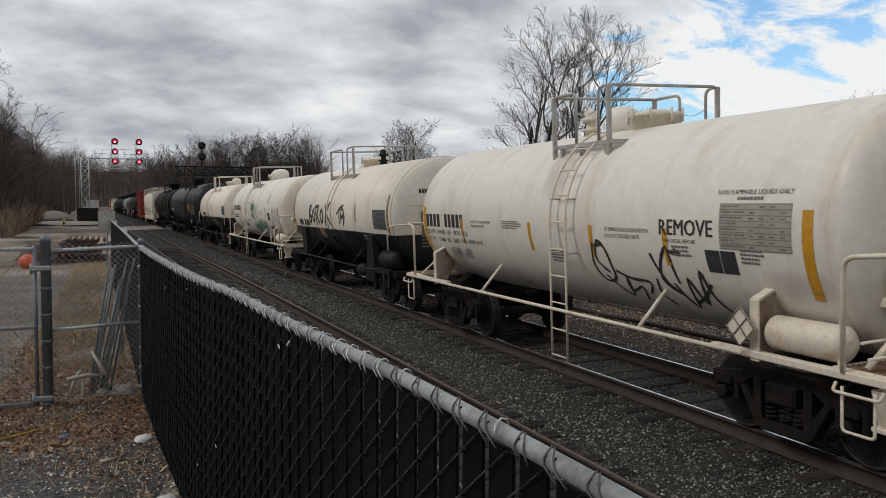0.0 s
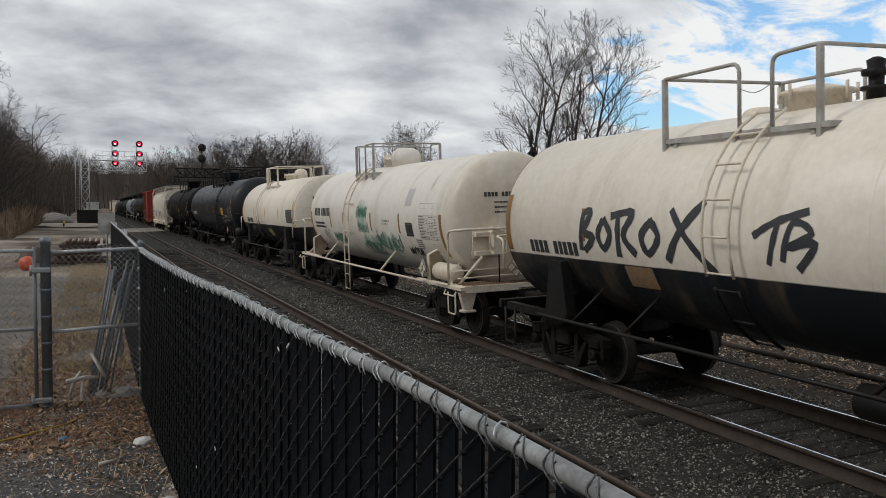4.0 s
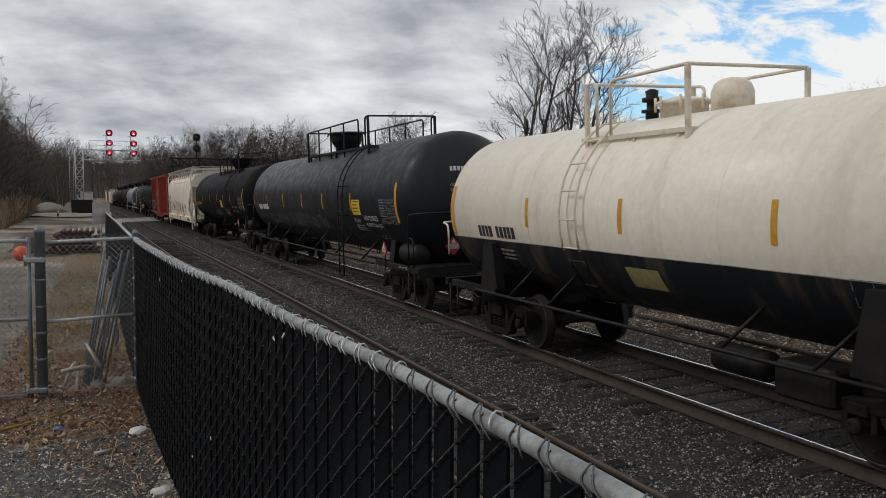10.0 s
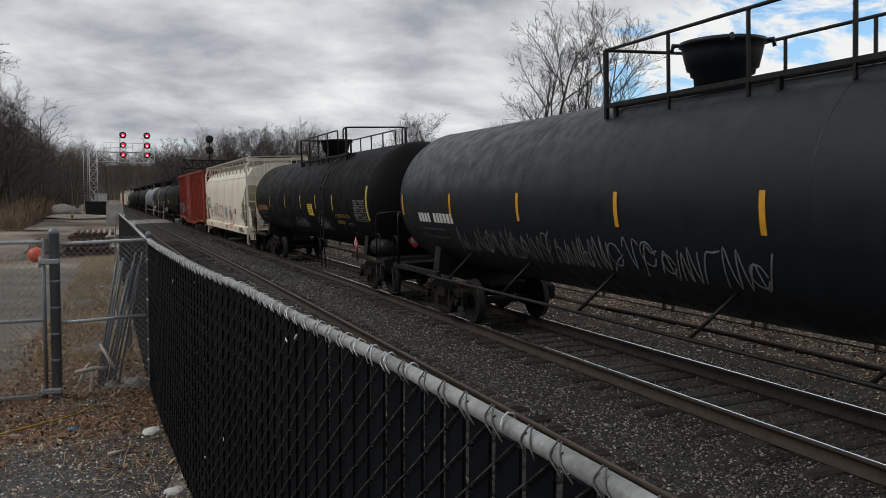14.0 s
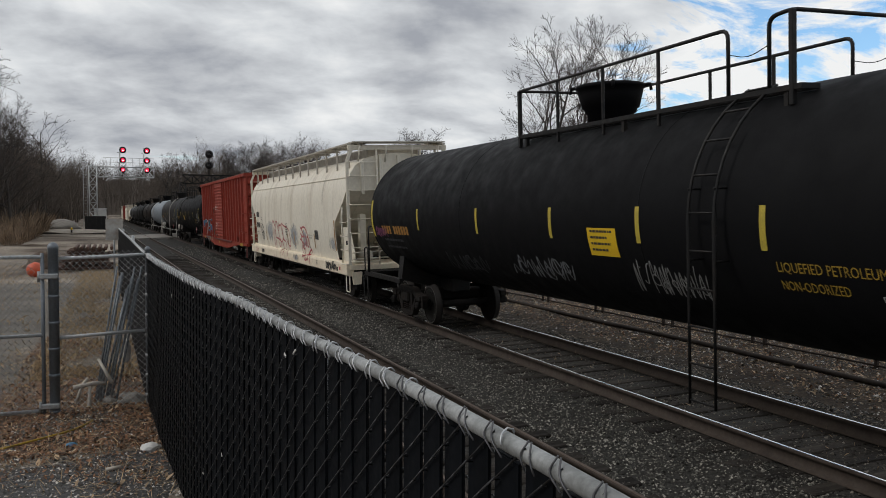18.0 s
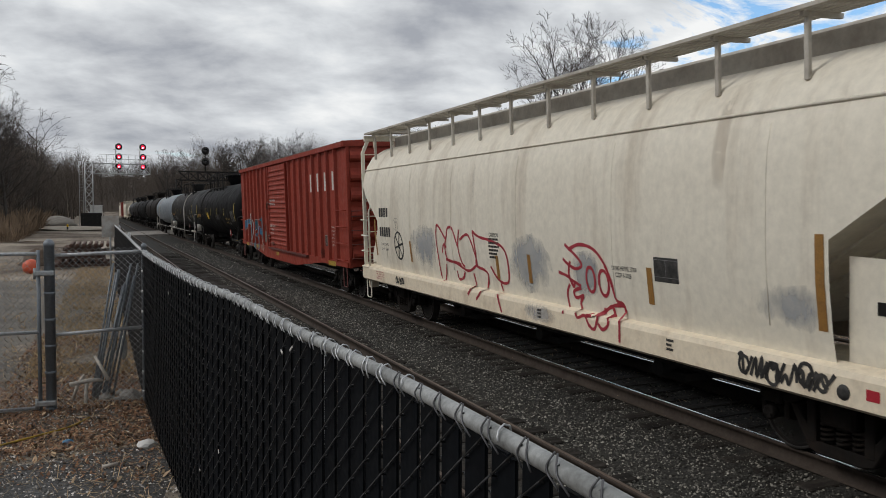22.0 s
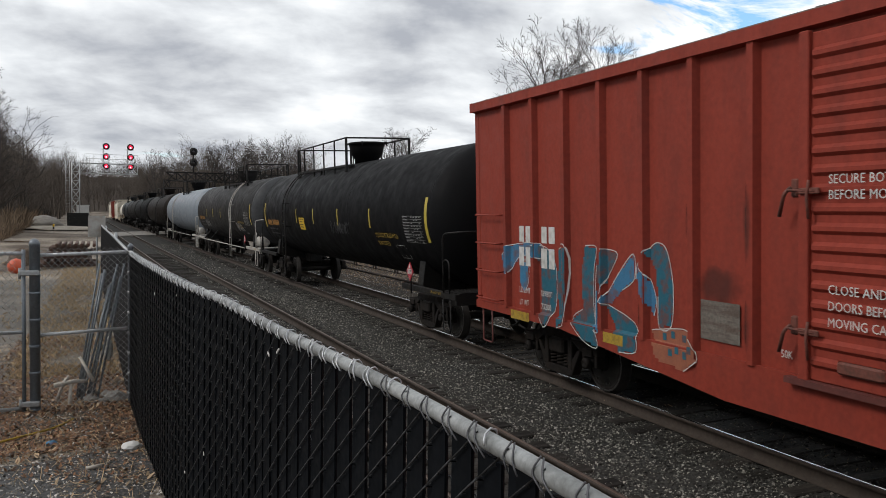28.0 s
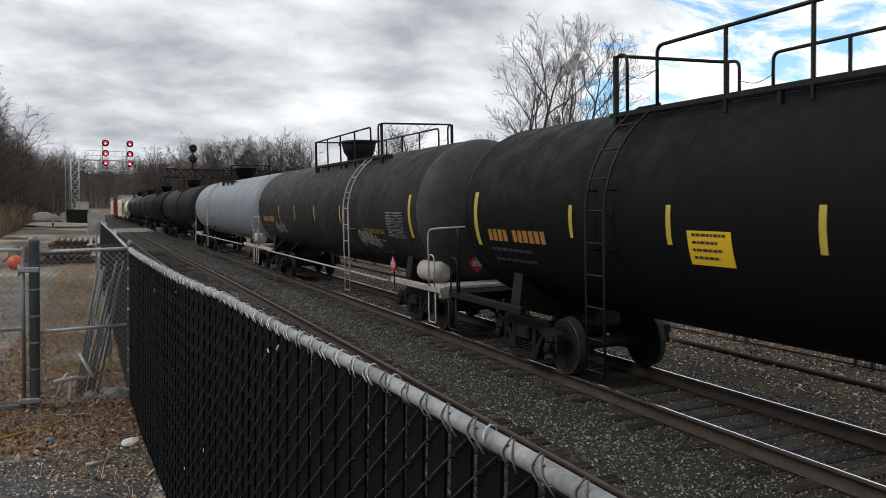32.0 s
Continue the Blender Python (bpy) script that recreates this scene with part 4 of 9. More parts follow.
def white_end(car, y, half):
    """Brake wheel with its bracket, a placard holder and pipes on the front end of a white car."""
    brake_wheel(car, -0.48, y, 1.98, CREAM_TRIM)
    bm = B()
    prism(bm, [(-1.02, 1.62), (-0.66, 1.62), (-0.66, 2.24), (-0.98, 2.24)], "y", -half - 0.34, -half - 0.31)
    for z in (1.72, 2.10):
        soft_box(bm, -0.98, -0.42, y + 0.14, -half - 0.20, z - 0.05, z + 0.05, 0.01)
    part("brake_bracket", bm, CREAM_TRIM, car)
    bm = B()
    prism(bm, [(-0.66, y - 0.02), (-0.50, y - 0.02), (-0.40, y + 0.25), (-0.66, y + 0.25)], "z", 1.70, 2.26)
    part("gear_case", bm, CREAM_TRIM, car)
    bm = B()
    tube(bm, [(-0.86, y + 0.12, 1.66), (-1.28, y + 0.30, 1.13)], 0.034, 8)
    part("brace", bm, CREAM_TRIM, car)
    bm = B()
    for z, yy in ((1.26, y + 0.22), (1.40, y + 0.30)):
        tube(bm, [(-1.36, yy, z - 0.02), (0.0, yy, z), (1.36, yy, z - 0.02)], 0.017, 6)
    part("end_pipe", bm, CREAM_TRIM, car)
    bm = B()
    tube(bm, [(-0.52, y + 0.06, 1.72), (-0.52, y + 0.06, 1.14)], 0.014, 6)
    part("brake_chain", bm, TRUCK_STEEL, car)
    d, x, z = 0.20, -0.28, 1.45
    bm = B()
    prism(bm, [(x - d, z), (x, z - d), (x + d, z), (x, z + d)], "y", y - 0.20, y - 0.185)
    holder = part("placard_holder", bm, CREAM_TRIM, car, "empty white diamond placard holder")
    for a, b in (((x - d, z), (x, z - d)), ((x, z - d), (x + d, z)), ((x + d, z), (x, z + d)), ((x, z + d), (x - d, z)), ((x - 0.09, z - 0.09), (x + 0.09, z + 0.09)), ((x - 0.09, z + 0.09), (x + 0.09, z - 0.09))):
        bm = B()
        tube(bm, [(a[0], y - 0.205, a[1]), (b[0], y - 0.205, b[1])], 0.009, 4)
        part("placard_clip", bm, DARK_INK, holder)
    bm = B()
    prism(bm, [(-1.40, 0.98), (-1.05, 0.98), (-1.16, 0.60), (-1.30, 0.60)], "y", y + 0.02, y + 0.16)
    soft_box(bm, -1.36, -1.08, y - 0.02, y + 0.20, 0.58, 0.63, 0.01)
    part("roping_lug", bm, CREAM_TRIM, car)


def two_tone_car(middle, half, label, lad, side_tank=True, front=None):
    """A cream tank over a black belly, carried on saddles without platforms."""
    R, zc = 1.42, 2.37
    car = tank_car(middle, label)
    shell(car, R, zc, half, 0.30, CREAM_PAINT, seams=(-(front or half) + 0.004, half - 0.004, 0.55, -1.9, 2.6), flat=True, front=front)
    tr = half - 1.35
    for k in (-1, 1):
        truck(car, k * tr)
        end = k * (half + 0.25)
        stub_sill(car, BLACK_STEEL, k * (tr - 0.9), end)
        coupler(car, end, k)
        for s in (-1, 1):
            bm = B()
            y = k * (tr - 0.35)
            prism(bm, [(y - 0.34, 1.02), (y + 0.34, 1.02), (y + 0.17, 1.85), (y - 0.17, 1.85)], "x", s * 1.36 - 0.08, s * 1.36 + 0.08)
            prism(bm, [(y - 0.34, 0.94), (y + k * 1.6 + 0.0, 0.94), (y + k * 1.6, 1.06), (y - 0.34, 1.06)], "x", s * 1.42 - 0.06, s * 1.42 + 0.06)
            part("saddle", bm, BLACK_STEEL, car)
            hoop(car, CREAM_TRIM, [(s * 1.50, end - k * 0.30, 1.55), (s * 1.50, end - k * 0.30, 2.12), (s * 1.45, end + k * 0.12, 2.16), (0, end + k * 0.20, 2.18)])
            step(car, BLACK_STEEL, s * 1.50, end - k * 0.5, 0.4, 0.98)
        bm = B()
        soft_box(bm, -1.45, 1.45, end - 0.06, end + 0.06, 0.92, 1.06, 0.01)
        soft_box(bm, -1.2, 1.2, k * tr - 0.15, k * tr + 0.15, 0.8, 1.3, 0.03)
        part("end_sill", bm, BLACK_STEEL, car)
    for s in (-1, 1):
        bm = B()
        tube(bm, [(s * 1.48, -half + 1.2, 0.98), (s * 1.48, half - 1.2, 0.98)], 0.026, 8)
        part("side_pipe", bm, BLACK_STEEL, car)
        for y in (-3.3, -2.0, 1.9, 3.2):
            bm = B()
            tube(bm, [(s * 1.48, y, 0.98), (s * 1.08, y - 0.3, 1.5)], 0.024, 6)
            part("brace", bm, BLACK_STEEL, car)
    bm = B()
    soft_box(bm, -1.2, -0.75, -3.3, -2.5, 0.55, 0.95, 0.04)
    lathe(bm, [(-2.3, 0.05), (-2.25, 0.18), (-1.5, 0.18), (-1.45, 0.05)], (-1.0, 0, 0.78), "y", 14)
    part("brake_gear", bm, BLACK_STEEL, car)
    if side_tank:
        reservoir(car, BLACK_STEEL, -1.15, -half + 0.2, -half + 1.3, 1.25, 0.24)
    ladder(car, lad - 0.22, lad + 0.22, R, zc, CREAM_TRIM, 1.9, start=-18)
    ladder(car, lad - 0.2, lad + 0.2, R, zc, BLACK_STEEL, 0.35, top_angle=-24, start=-60, off=0.1)
    brake_wheel(car, 0.45, half + 0.30, 2.25, BLACK_STEEL)
    return car, R, zc


def pressure_car(middle, half, label, paint, trim=None, lad=-4.7, side_tank=True, braces=0):
    """A long tank car for liquefied gas, with a round housing at its middle."""
    R, zc = 1.55, 2.60
    trim = trim or BLACK_STEEL
    car = tank_car(middle, label)
    shell(car, R, zc, half, 0.72, paint, seams=(-half + 0.05, -half / 3, half / 3, half - 0.05))
    tr = half - 1.35
    body_bolsters(car, BLACK_STEEL, (-tr, tr), R, zc)
    for k in (-1, 1):
        truck(car, k * tr)
        end = k * (half + 1.05)
        stub_sill(car, BLACK_STEEL, k * (tr - 0.9), end)
        coupler(car, end, k)
        for s in (-1, 1):
            bm = B()
            soft_box(bm, s * 1.42 - 0.05, s * 1.42 + 0.05, min(k * (tr - 0.6), end), max(k * (tr - 0.6), end), 0.98, 1.10, 0.01)
            part("side_sill", bm, trim, car)
            hoop(car, trim, [(s * 1.48, end - k * 0.55, 1.1), (s * 1.48, end - k * 0.55, 2.26), (s * 1.3, end - k * 0.05, 2.30), (0, end - k * 0.02, 2.30)])
            hoop(car, trim, [(s * 1.50, end - k * 0.20, 1.1), (s * 1.50, end - k * 0.20, 1.75), (s * 1.50, end - k * 0.50, 1.75), (s * 1.50, end - k * 0.50, 1.1)], "grab_iron", 0.016)
            step(car, trim, s * 1.52, end - k * 0.3)
        walkway(car, trim, -1.38, 1.38, min(end - k * 0.75, end), max(end - k * 0.75, end), 1.12)
        bm = B()
        soft_box(bm, -1.45, 1.45, min(end - k * 0.1, end), max(end - k * 0.1, end), 0.88, 1.08, 0.01)
        part("end_sill", bm, trim, car)
    for s in (-1, 1) if braces else ():
        bm = B()
        tube(bm, [(s * 1.58, -tr + 0.4, 1.02), (s * 1.58, tr - 0.4, 1.02)], 0.026, 8)
        part("side_pipe", bm, trim, car)
        for i in range(6 - braces, 6):
            y = -tr + 1.5 + i * (2 * tr - 3) / 5
            bm = B()
            tube(bm, [(s * 1.57, y, 1.02), (s * 1.15, y - 0.35, 1.58)], 0.026, 6)
            part("brace", bm, BLACK_STEEL, car)
    if side_tank:
        reservoir(car, trim, -1.06, -half - 0.30, -half + 0.75, 1.33, 0.24)
    ladder(car, lad - 0.22, lad + 0.22, R, zc, trim, 0.50)
    brake_wheel(car, 0.5, -half - 0.95, 1.75, trim)
    # housing and platform on top
    bm = B()
    t = zc + R
    lathe(bm, [(t - 0.06, 0.37), (t + 0.11, 0.38), (t + 0.13, 0.42), (t + 0.19, 0.43), (t + 0.21, 0.47), (t + 0.42, 0.52), (t + 0.52, 0.54), (t + 0.53, 0.57), (t + 0.58, 0.57), (t + 0.60, 0.50), (t + 0.61, 0.1)], (0, 0, 0), "z", 32)
    for a in (0.4, 2.5, 4.2, 5.6):
        d = Vector((math.cos(a), math.sin(a), 0))
        tube(bm, [d * 0.52 + Vector((0, 0, t + 0.56)), d * 0.64 + Vector((0, 0, t + 0.57)), d * 0.66 + Vector((0, 0, t + 0.47))], 0.026, 6)
    part("valve_housing", bm, BLACK_PAINT if paint is STEELGREY_PAINT else paint, car, "round flared valve housing")
    return car, R, zc


def top_platform(car, trim, R, zc, ya, yb, wide=0.97, low=0.77, rail_r=0.024, gap=0.90, z=None, leg=0.27):
    """Walkway on top of a tank from ya to yb (the ladder comes up near yb), with its railing and end hoop."""
    z = z or zc + R - 0.20
    k = 1 if yb > ya else -1
    end = yb + k * 0.14
    for s in (-1, 1):
        walkway(car, trim, s * wide - 0.24 if s > 0 else -wide - 0.02, wide + 0.02 if s > 0 else -wide + 0.24, min(ya, end), max(ya, end), z)
    for y in (ya + k * 0.2, (ya + yb) / 2, yb - k * 0.1):
        for s in (-1, 1):
            bm = B()
            xr = s * wide
            box(bm, min(xr, xr - s * 0.06), max(xr, xr - s * 0.06), y - 0.03, y + 0.03, zc + math.sqrt(max(R * R - xr * xr, 0)) - 0.10, z - 0.05)
            part("platform_leg", bm, trim, car)
    e = yb - k * gap
    h = yb - k * leg
    pieces = [[(-wide, ya, z + low), (-wide, e, z + low), (-wide, e, z)],
              [(wide, ya, z + low), (wide, e, z + low), (wide, e, z)],
              [(-wide, h, z), (-wide, h, z + low), (-wide, yb, z + low + 0.02), (wide, yb, z + low + 0.02), (wide, h, z + low), (wide, h, z)],
              [(-wide, ya, z + low), (wide, ya, z + low)]]
    n = max(1, int(round(abs(e - ya) / 1.45)))
    posts = []
    for i in range(n):
        y = ya + (e - ya) * i / n
        posts += [((-wide, y, z - 0.22), z + low), ((wide, y, z - 0.05), z + low)]
    posts += [((-wide, yb, z - 0.22), z + low + 0.02), ((wide, yb, z - 0.05), z + low + 0.02)]
    railing(car, trim, pieces, posts, rail_r)
    for s in (-1, 1):
        bm = B()
        tube(bm, bent([(s * wide, e, z + low * 0.62), (s * wide, (e + h) / 2, z + low * 0.50), (s * wide, h, z + low * 0.62)], 0.2), 0.006, 4)
        part("gate_chain", bm, trim, car)


def dome(car, mat, x, y, z, r, h, name="valve_bonnet"):
    bm = B()
    lathe(bm, [(z - 0.05, r), (z + h * 0.55, r), (z + h * 0.8, r * 0.86), (z + h * 0.95, r * 0.55), (z + h, r * 0.1)], (x, y, 0), "z", 24)
    part(name, bm, mat, car)


def manway(car, mat, x, y, z, r=0.36):
    bm = B()
    lathe(bm, [(z - 0.08, r), (z + 0.14, r), (z + 0.15, r + 0.05), (z + 0.19, r + 0.05), (z + 0.2, r + 0.03), (z + 0.25, r * 0.5), (z + 0.26, 0.04)], (x, y, 0), "z", 24)
    m = part("manway_cover", bm, mat, car)
    for i in range(8):
        a = i * math.pi / 4
        p = (x + (r + 0.06) * math.cos(a), y + (r + 0.06) * math.sin(a))
        bm = B()
        tube(bm, [(*p, z + 0.06), (*p, z + 0.26)], 0.022, 6)
        part("bolt", bm, mat, m)


def valve(car, mat, x, y, z):
    bm = B()
    lathe(bm, [(z - 0.05, 0.10), (z + 0.1, 0.10), (z + 0.1, 0.16), (z + 0.14, 0.16), (z + 0.15, 0.08), (z + 0.25, 0.08), (z + 0.26, 0.15), (z + 0.32, 0.15), (z + 0.33, 0.09), (z + 0.42, 0.10), (z + 0.45, 0.04)], (x, y, 0), "z", 14)
    part("relief_valve", bm, mat, car)


HOPPER_SIDE = [(1.50, 1.20), (1.55, 1.5), (1.60, 2.0), (1.61, 2.40), (1.60, 3.0), (1.575, 3.30), (1.52, 3.55), (1.44, 3.78), (1.28, 4.02), (0.95, 4.22), (0.5, 4.33), (0.02, 4.36)]


# covered hopper: a curved-sided body over three outlets
def hopper_car(middle, label, detail=True):
    car = tagged(new("hopper_car"), label, "hopper car", group="cars of the freight train")
    ROLLING.append((car, middle))
    H = 8.30
    # cross-section of the side, from sill to roof; below, the ends are cut back under sloping sheets
    sec = HOPPER_SIDE
    L = H - 0.04

    def slope(z):
        return L if z >= 3.18 else L - 1.66 * (3.18 - z)

    def reach(z):
        return max(slope(z), L - 1.26)

    bm = B()
    rows = []
    for x, z in sec:
        r = reach(z)
        steps = [-1, -0.6, -0.2, 0.2, 0.6, 1]
        rows.append(([bm.verts.new((-x, r * t, z)) for t in steps], [bm.verts.new((x, r * t, z)) for t in steps]))
    for (a, b), (c, d) in zip(rows, rows[1:]):
        for i in range(5):
            face(bm, (a[i], a[i + 1], c[i + 1], c[i]), True)
            face(bm, (b[i], b[i + 1], d[i + 1], d[i]), True)
    a, b = rows[-1]
    for i in range(5):
        face(bm, (a[i], a[i + 1], b[i + 1], b[i]), True)
    body = part("body", bm, HOPPER_PAINT, car)
    for k in (-1, 1):
        bm = B()
        prev = None
        for x, z in sec:
            y = k * (slope(z) - 0.003)
            cur = [bm.verts.new((-x, y, z)), bm.verts.new((x, y, z))]
            if prev:
                face(bm, (prev[0], prev[1], cur[1], cur[0]))
            prev = cur
        part("end_sheet", bm, HOPPER_PAINT, car, "off-white sloping end sheet")
        for x in (-1.1, -0.55, 0.0, 0.55, 1.1):
            bm = B()
            soft_box(bm, x - 0.045, x + 0.045, min(k * L, k * (L + 0.09)), max(k * L, k * (L + 0.09)), 3.18, 4.10 if abs(x) > 1 else 4.30, 0.008)
            prism(bm, [(k * (L + 0.09), 3.24), (k * (L - 0.02), 3.24), (k * (L - 2.6), 1.68), (k * (L - 2.5), 1.62)], "x", x - 0.03, x + 0.03)
            part("end_post", bm, HOPPER_PAINT, car)
        # walk across the top of the end, on brackets
        for i in range(4):
            bm = B()
            y = k * (H - 0.28 + i * 0.14)
            box(bm, -1.40, 1.40, y - 0.055, y + 0.055, 4.645, 4.675)
            part("end_walk_plank", bm, HOPPER_SHADE, car)
        for x in (-1.2, -0.4, 0.4, 1.2):
            bm = B()
            tube(bm, [(x, k * (L + 0.02), 4.10), (x, k * (H + 0.16), 4.56)], 0.02, 6)
            part("end_walk_bracket", bm, HOPPER_PAINT, car)
        # beam across the head of the end
        bm = B()
        soft_box(bm, -1.50, 1.50, min(k * (H - 0.06), k * (H + 0.02)), max(k * (H - 0.06), k * (H + 0.02)), 4.44, 4.58, 0.01)
        part("end_beam", bm, HOPPER_PAINT, car)
        # webs that carry the body down to the sill beside the sloping sheet
        for s in (-1, 1):
            bm = B()
            prism(bm, [(k * (L - 1.24), 1.19), (k * (L - 0.05), 1.19), (k * (L - 0.05), 1.50), (k * (L - 0.55), 2.22), (k * (L - 1.24), 2.24)], "x", s * 1.36 - 0.012, s * 1.36 + 0.012)
            web = part("end_web", bm, HOPPER_PAINT, car)
            bm = B()
            box(bm, s * 1.36 - 0.022, s * 1.36 + 0.022, k * (L - 0.80) - 0.12, k * (L - 0.80) + 0.12, 1.72, 1.84)
            part("data_plate", bm, BLACK_STEEL, web)
        # end frame: corner posts and the two ladders
        for s in (-1, 1):
            bm = B()
            soft_box(bm, s * 1.54 - 0.045, s * 1.54 + 0.045, k * H - 0.035, k * H + 0.035, 1.18, 4.16, 0.008)
            prism(bm, [(s * 1.585, 4.14), (s * 1.50, 4.14), (s * 1.30, 4.56), (s * 1.40, 4.56)], "y", k * H - 0.03, k * H + 0.03)
            part("corner_post", bm, HOPPER_PAINT, car)
            bm = B()
            tube(bm, bent([(s * 1.60, k * (H - 0.55), 1.16), (s * 1.60, k * (H - 0.55), 2.62), (s * 1.56, k * (H - 0.60), 2.72), (s * 1.56, k * (H - 0.60), 2.86)], 0.05), 0.026, 8)
            part("ladder_stile", bm, HOPPER_PAINT, car)
            for i in range(4):
                z = 1.22 + i * 0.40
                hoop(car, HOPPER_PAINT, [(s * 1.58, k * H, z), (s * 1.66, k * H, z - 0.02), (s * 1.66, k * (H - 0.55), z - 0.02), (s * 1.60, k * (H - 0.55), z)], "rung", 0.013)
            bm = B()
            tube(bm, [(s * 0.67, k * (H + 0.03), 1.18), (s * 0.67, k * (H + 0.03), 4.46)], 0.026, 8)
            part("ladder_stile", bm, HOPPER_PAINT, car)
            for i in range(8):
                z = 1.30 + i * 0.405
                hoop(car, HOPPER_PAINT, [(s * 1.52, k * (H + 0.03), z), (s * 1.50, k * (H + 0.11), z - 0.03), (s * 0.70, k * (H + 0.11), z - 0.03), (s * 0.67, k * (H + 0.03), z)], "rung", 0.013)
            step(car, HOPPER_PAINT, s * 1.55, k * (H - 0.25), 0.40, 1.05)
            bm = B()
            prism(bm, [(s * 1.50, 0.98), (s * 1.20, 0.98), (s * 1.24, 0.62), (s * 1.46, 0.62)], "y", k * (H - 0.06), k * (H + 0.04))
            part("jacking_pad", bm, SILL_PAINT, car)
            bm = B()
            soft_box(bm, s * 0.92 - 0.09, s * 0.92 + 0.09, min(k * (H - 0.95), k * (H - 0.70)), max(k * (H - 0.95), k * (H - 0.70)), 1.18, 2.62, 0.01)
            part("slope_post", bm, HOPPER_PAINT, car)
        bm = B()
        for z, y in ((1.34, 0.02), (1.52, -0.04), (1.30, -0.35)):
            tube(bm, [(-1.45, k * (H + y), z), (-0.2, k * (H + y), z + 0.03), (0.6, k * (H + y), z + 0.10)], 0.018, 6)
        tube(bm, [(-0.65, k * (H + 0.05), 2.42), (0.9, k * (H + 0.05), 2.44)], 0.016, 6)
        part("brake_rod", bm, HOPPER_SHADE, car)
        bm = B()
        soft_box(bm, -1.55, 1.55, min(k * (H - 1.9), k * (H + 0.05)), max(k * (H - 1.9), k * (H + 0.05)), 1.03, 1.18, 0.01)
        soft_box(bm, -0.25, 0.25, min(k * (H - 2.9), k * (H + 0.25)), max(k * (H - 2.9), k * (H + 0.25)), 0.72, 1.03, 0.02)
        part("end_platform", bm, SILL_PAINT, car)
        coupler(car, k * (H + 0.25), k)
        truck(car, k * (H - 1.65))
    # side sill
    for s in (-1, 1):
        bm = B()
        prism(bm, [(s * 1.44, 1.26), (s * 1.62, 1.22), (s * 1.64, 1.16), (s * 1.64, 0.90), (s * 1.58, 0.86), (s * 1.44, 0.86)], "y", -H, H)
        part("side_sill", bm, SILL_PAINT, car, "cream side sill")
        # eave bead
        bm = B()
        tube(bm, [(s * 1.485, -L, 3.68), (s * 1.485, L, 3.68)], 0.018, 6)
        for y in (-6.2, -3.4, -0.6, 2.2, 4.6, 6.4):
            tube(bm, [(s * (x + 0.001), y, z) for x, z in sec[1:7]], 0.007, 5)
        part("seam", bm, HOPPER_PAINT, car)
    # outlets below
    for y in (-3.4, 0.0, 3.4):
        bm = B()
        prism(bm, [(-1.35, 1.25), (-0.35, 0.45), (0.35, 0.45), (1.35, 1.25)], "y", y - 0.55, y + 0.55)
        tube(bm, [(-0.9, y, 0.5), (0.9, y, 0.5)], 0.12, 10)
        box(bm, -0.75, 0.75, y - 0.4, y + 0.4, 0.36, 0.46)
        part("outlet", bm, BLACK_STEEL, car)
    bm = B()
    for z, x in ((0.72, -1.2), (0.62, -0.9), (0.8, -1.35)):
        tube(bm, [(x, -H + 2.6, z), (x, H - 2.6, z)], 0.03, 6)
    part("brake_pipe", bm, BLACK_STEEL, car)
    # roof walk on outriggers, hatches
    for s in (-1, 1):
        x0, x1 = s * 0.95, s * 1.42
        for i in range(5):
            bm = B()
            x = x0 + (x1 - x0) * i / 4
            box(bm, min(x, x + s * 0.085), max(x, x + s * 0.085), -H + 0.05, H - 0.05, 4.60, 4.64)
            part("roof_walk_plank", bm, HOPPER_SHADE, car)
    for s in (-1, 1):
        for i in range(13):
            y = -H + 0.5 + i * (2 * H - 1) / 12
            bm = B()
            soft_box(bm, s * 1.34 - 0.025, s * 1.34 + 0.025, y - 0.03, y + 0.03, 3.94, 4.60, 0.006)
            box(bm, min(s * 0.9, s * 1.42), max(s * 0.9, s * 1.42), y - 0.025, y + 0.025, 4.55, 4.60)
            part("roof_walk_post", bm, HOPPER_SHADE, car)
    bm = B()
    soft_box(bm, -0.80, 0.80, -L + 0.4, L - 0.4, 4.16, 4.53, 0.04)
    part("hatch", bm, HOPPER_SHADE, car)
    brake_wheel(car, -0.18, -H - 0.10, 2.20, HOPPER_SHADE)
    bm = B()
    lathe(bm, [(-0.72, 0.05), (-0.68, 0.17), (-0.40, 0.17), (-0.34, 0.05)], (0, -H + 0.25, 2.08), "x", 16)
    part("brake_cylinder", bm, HOPPER_PAINT, car)
    reservoir(car, HOPPER_SHADE, -0.9, -H + 0.3, -H + 1.2, 1.42, 0.17)
    return car


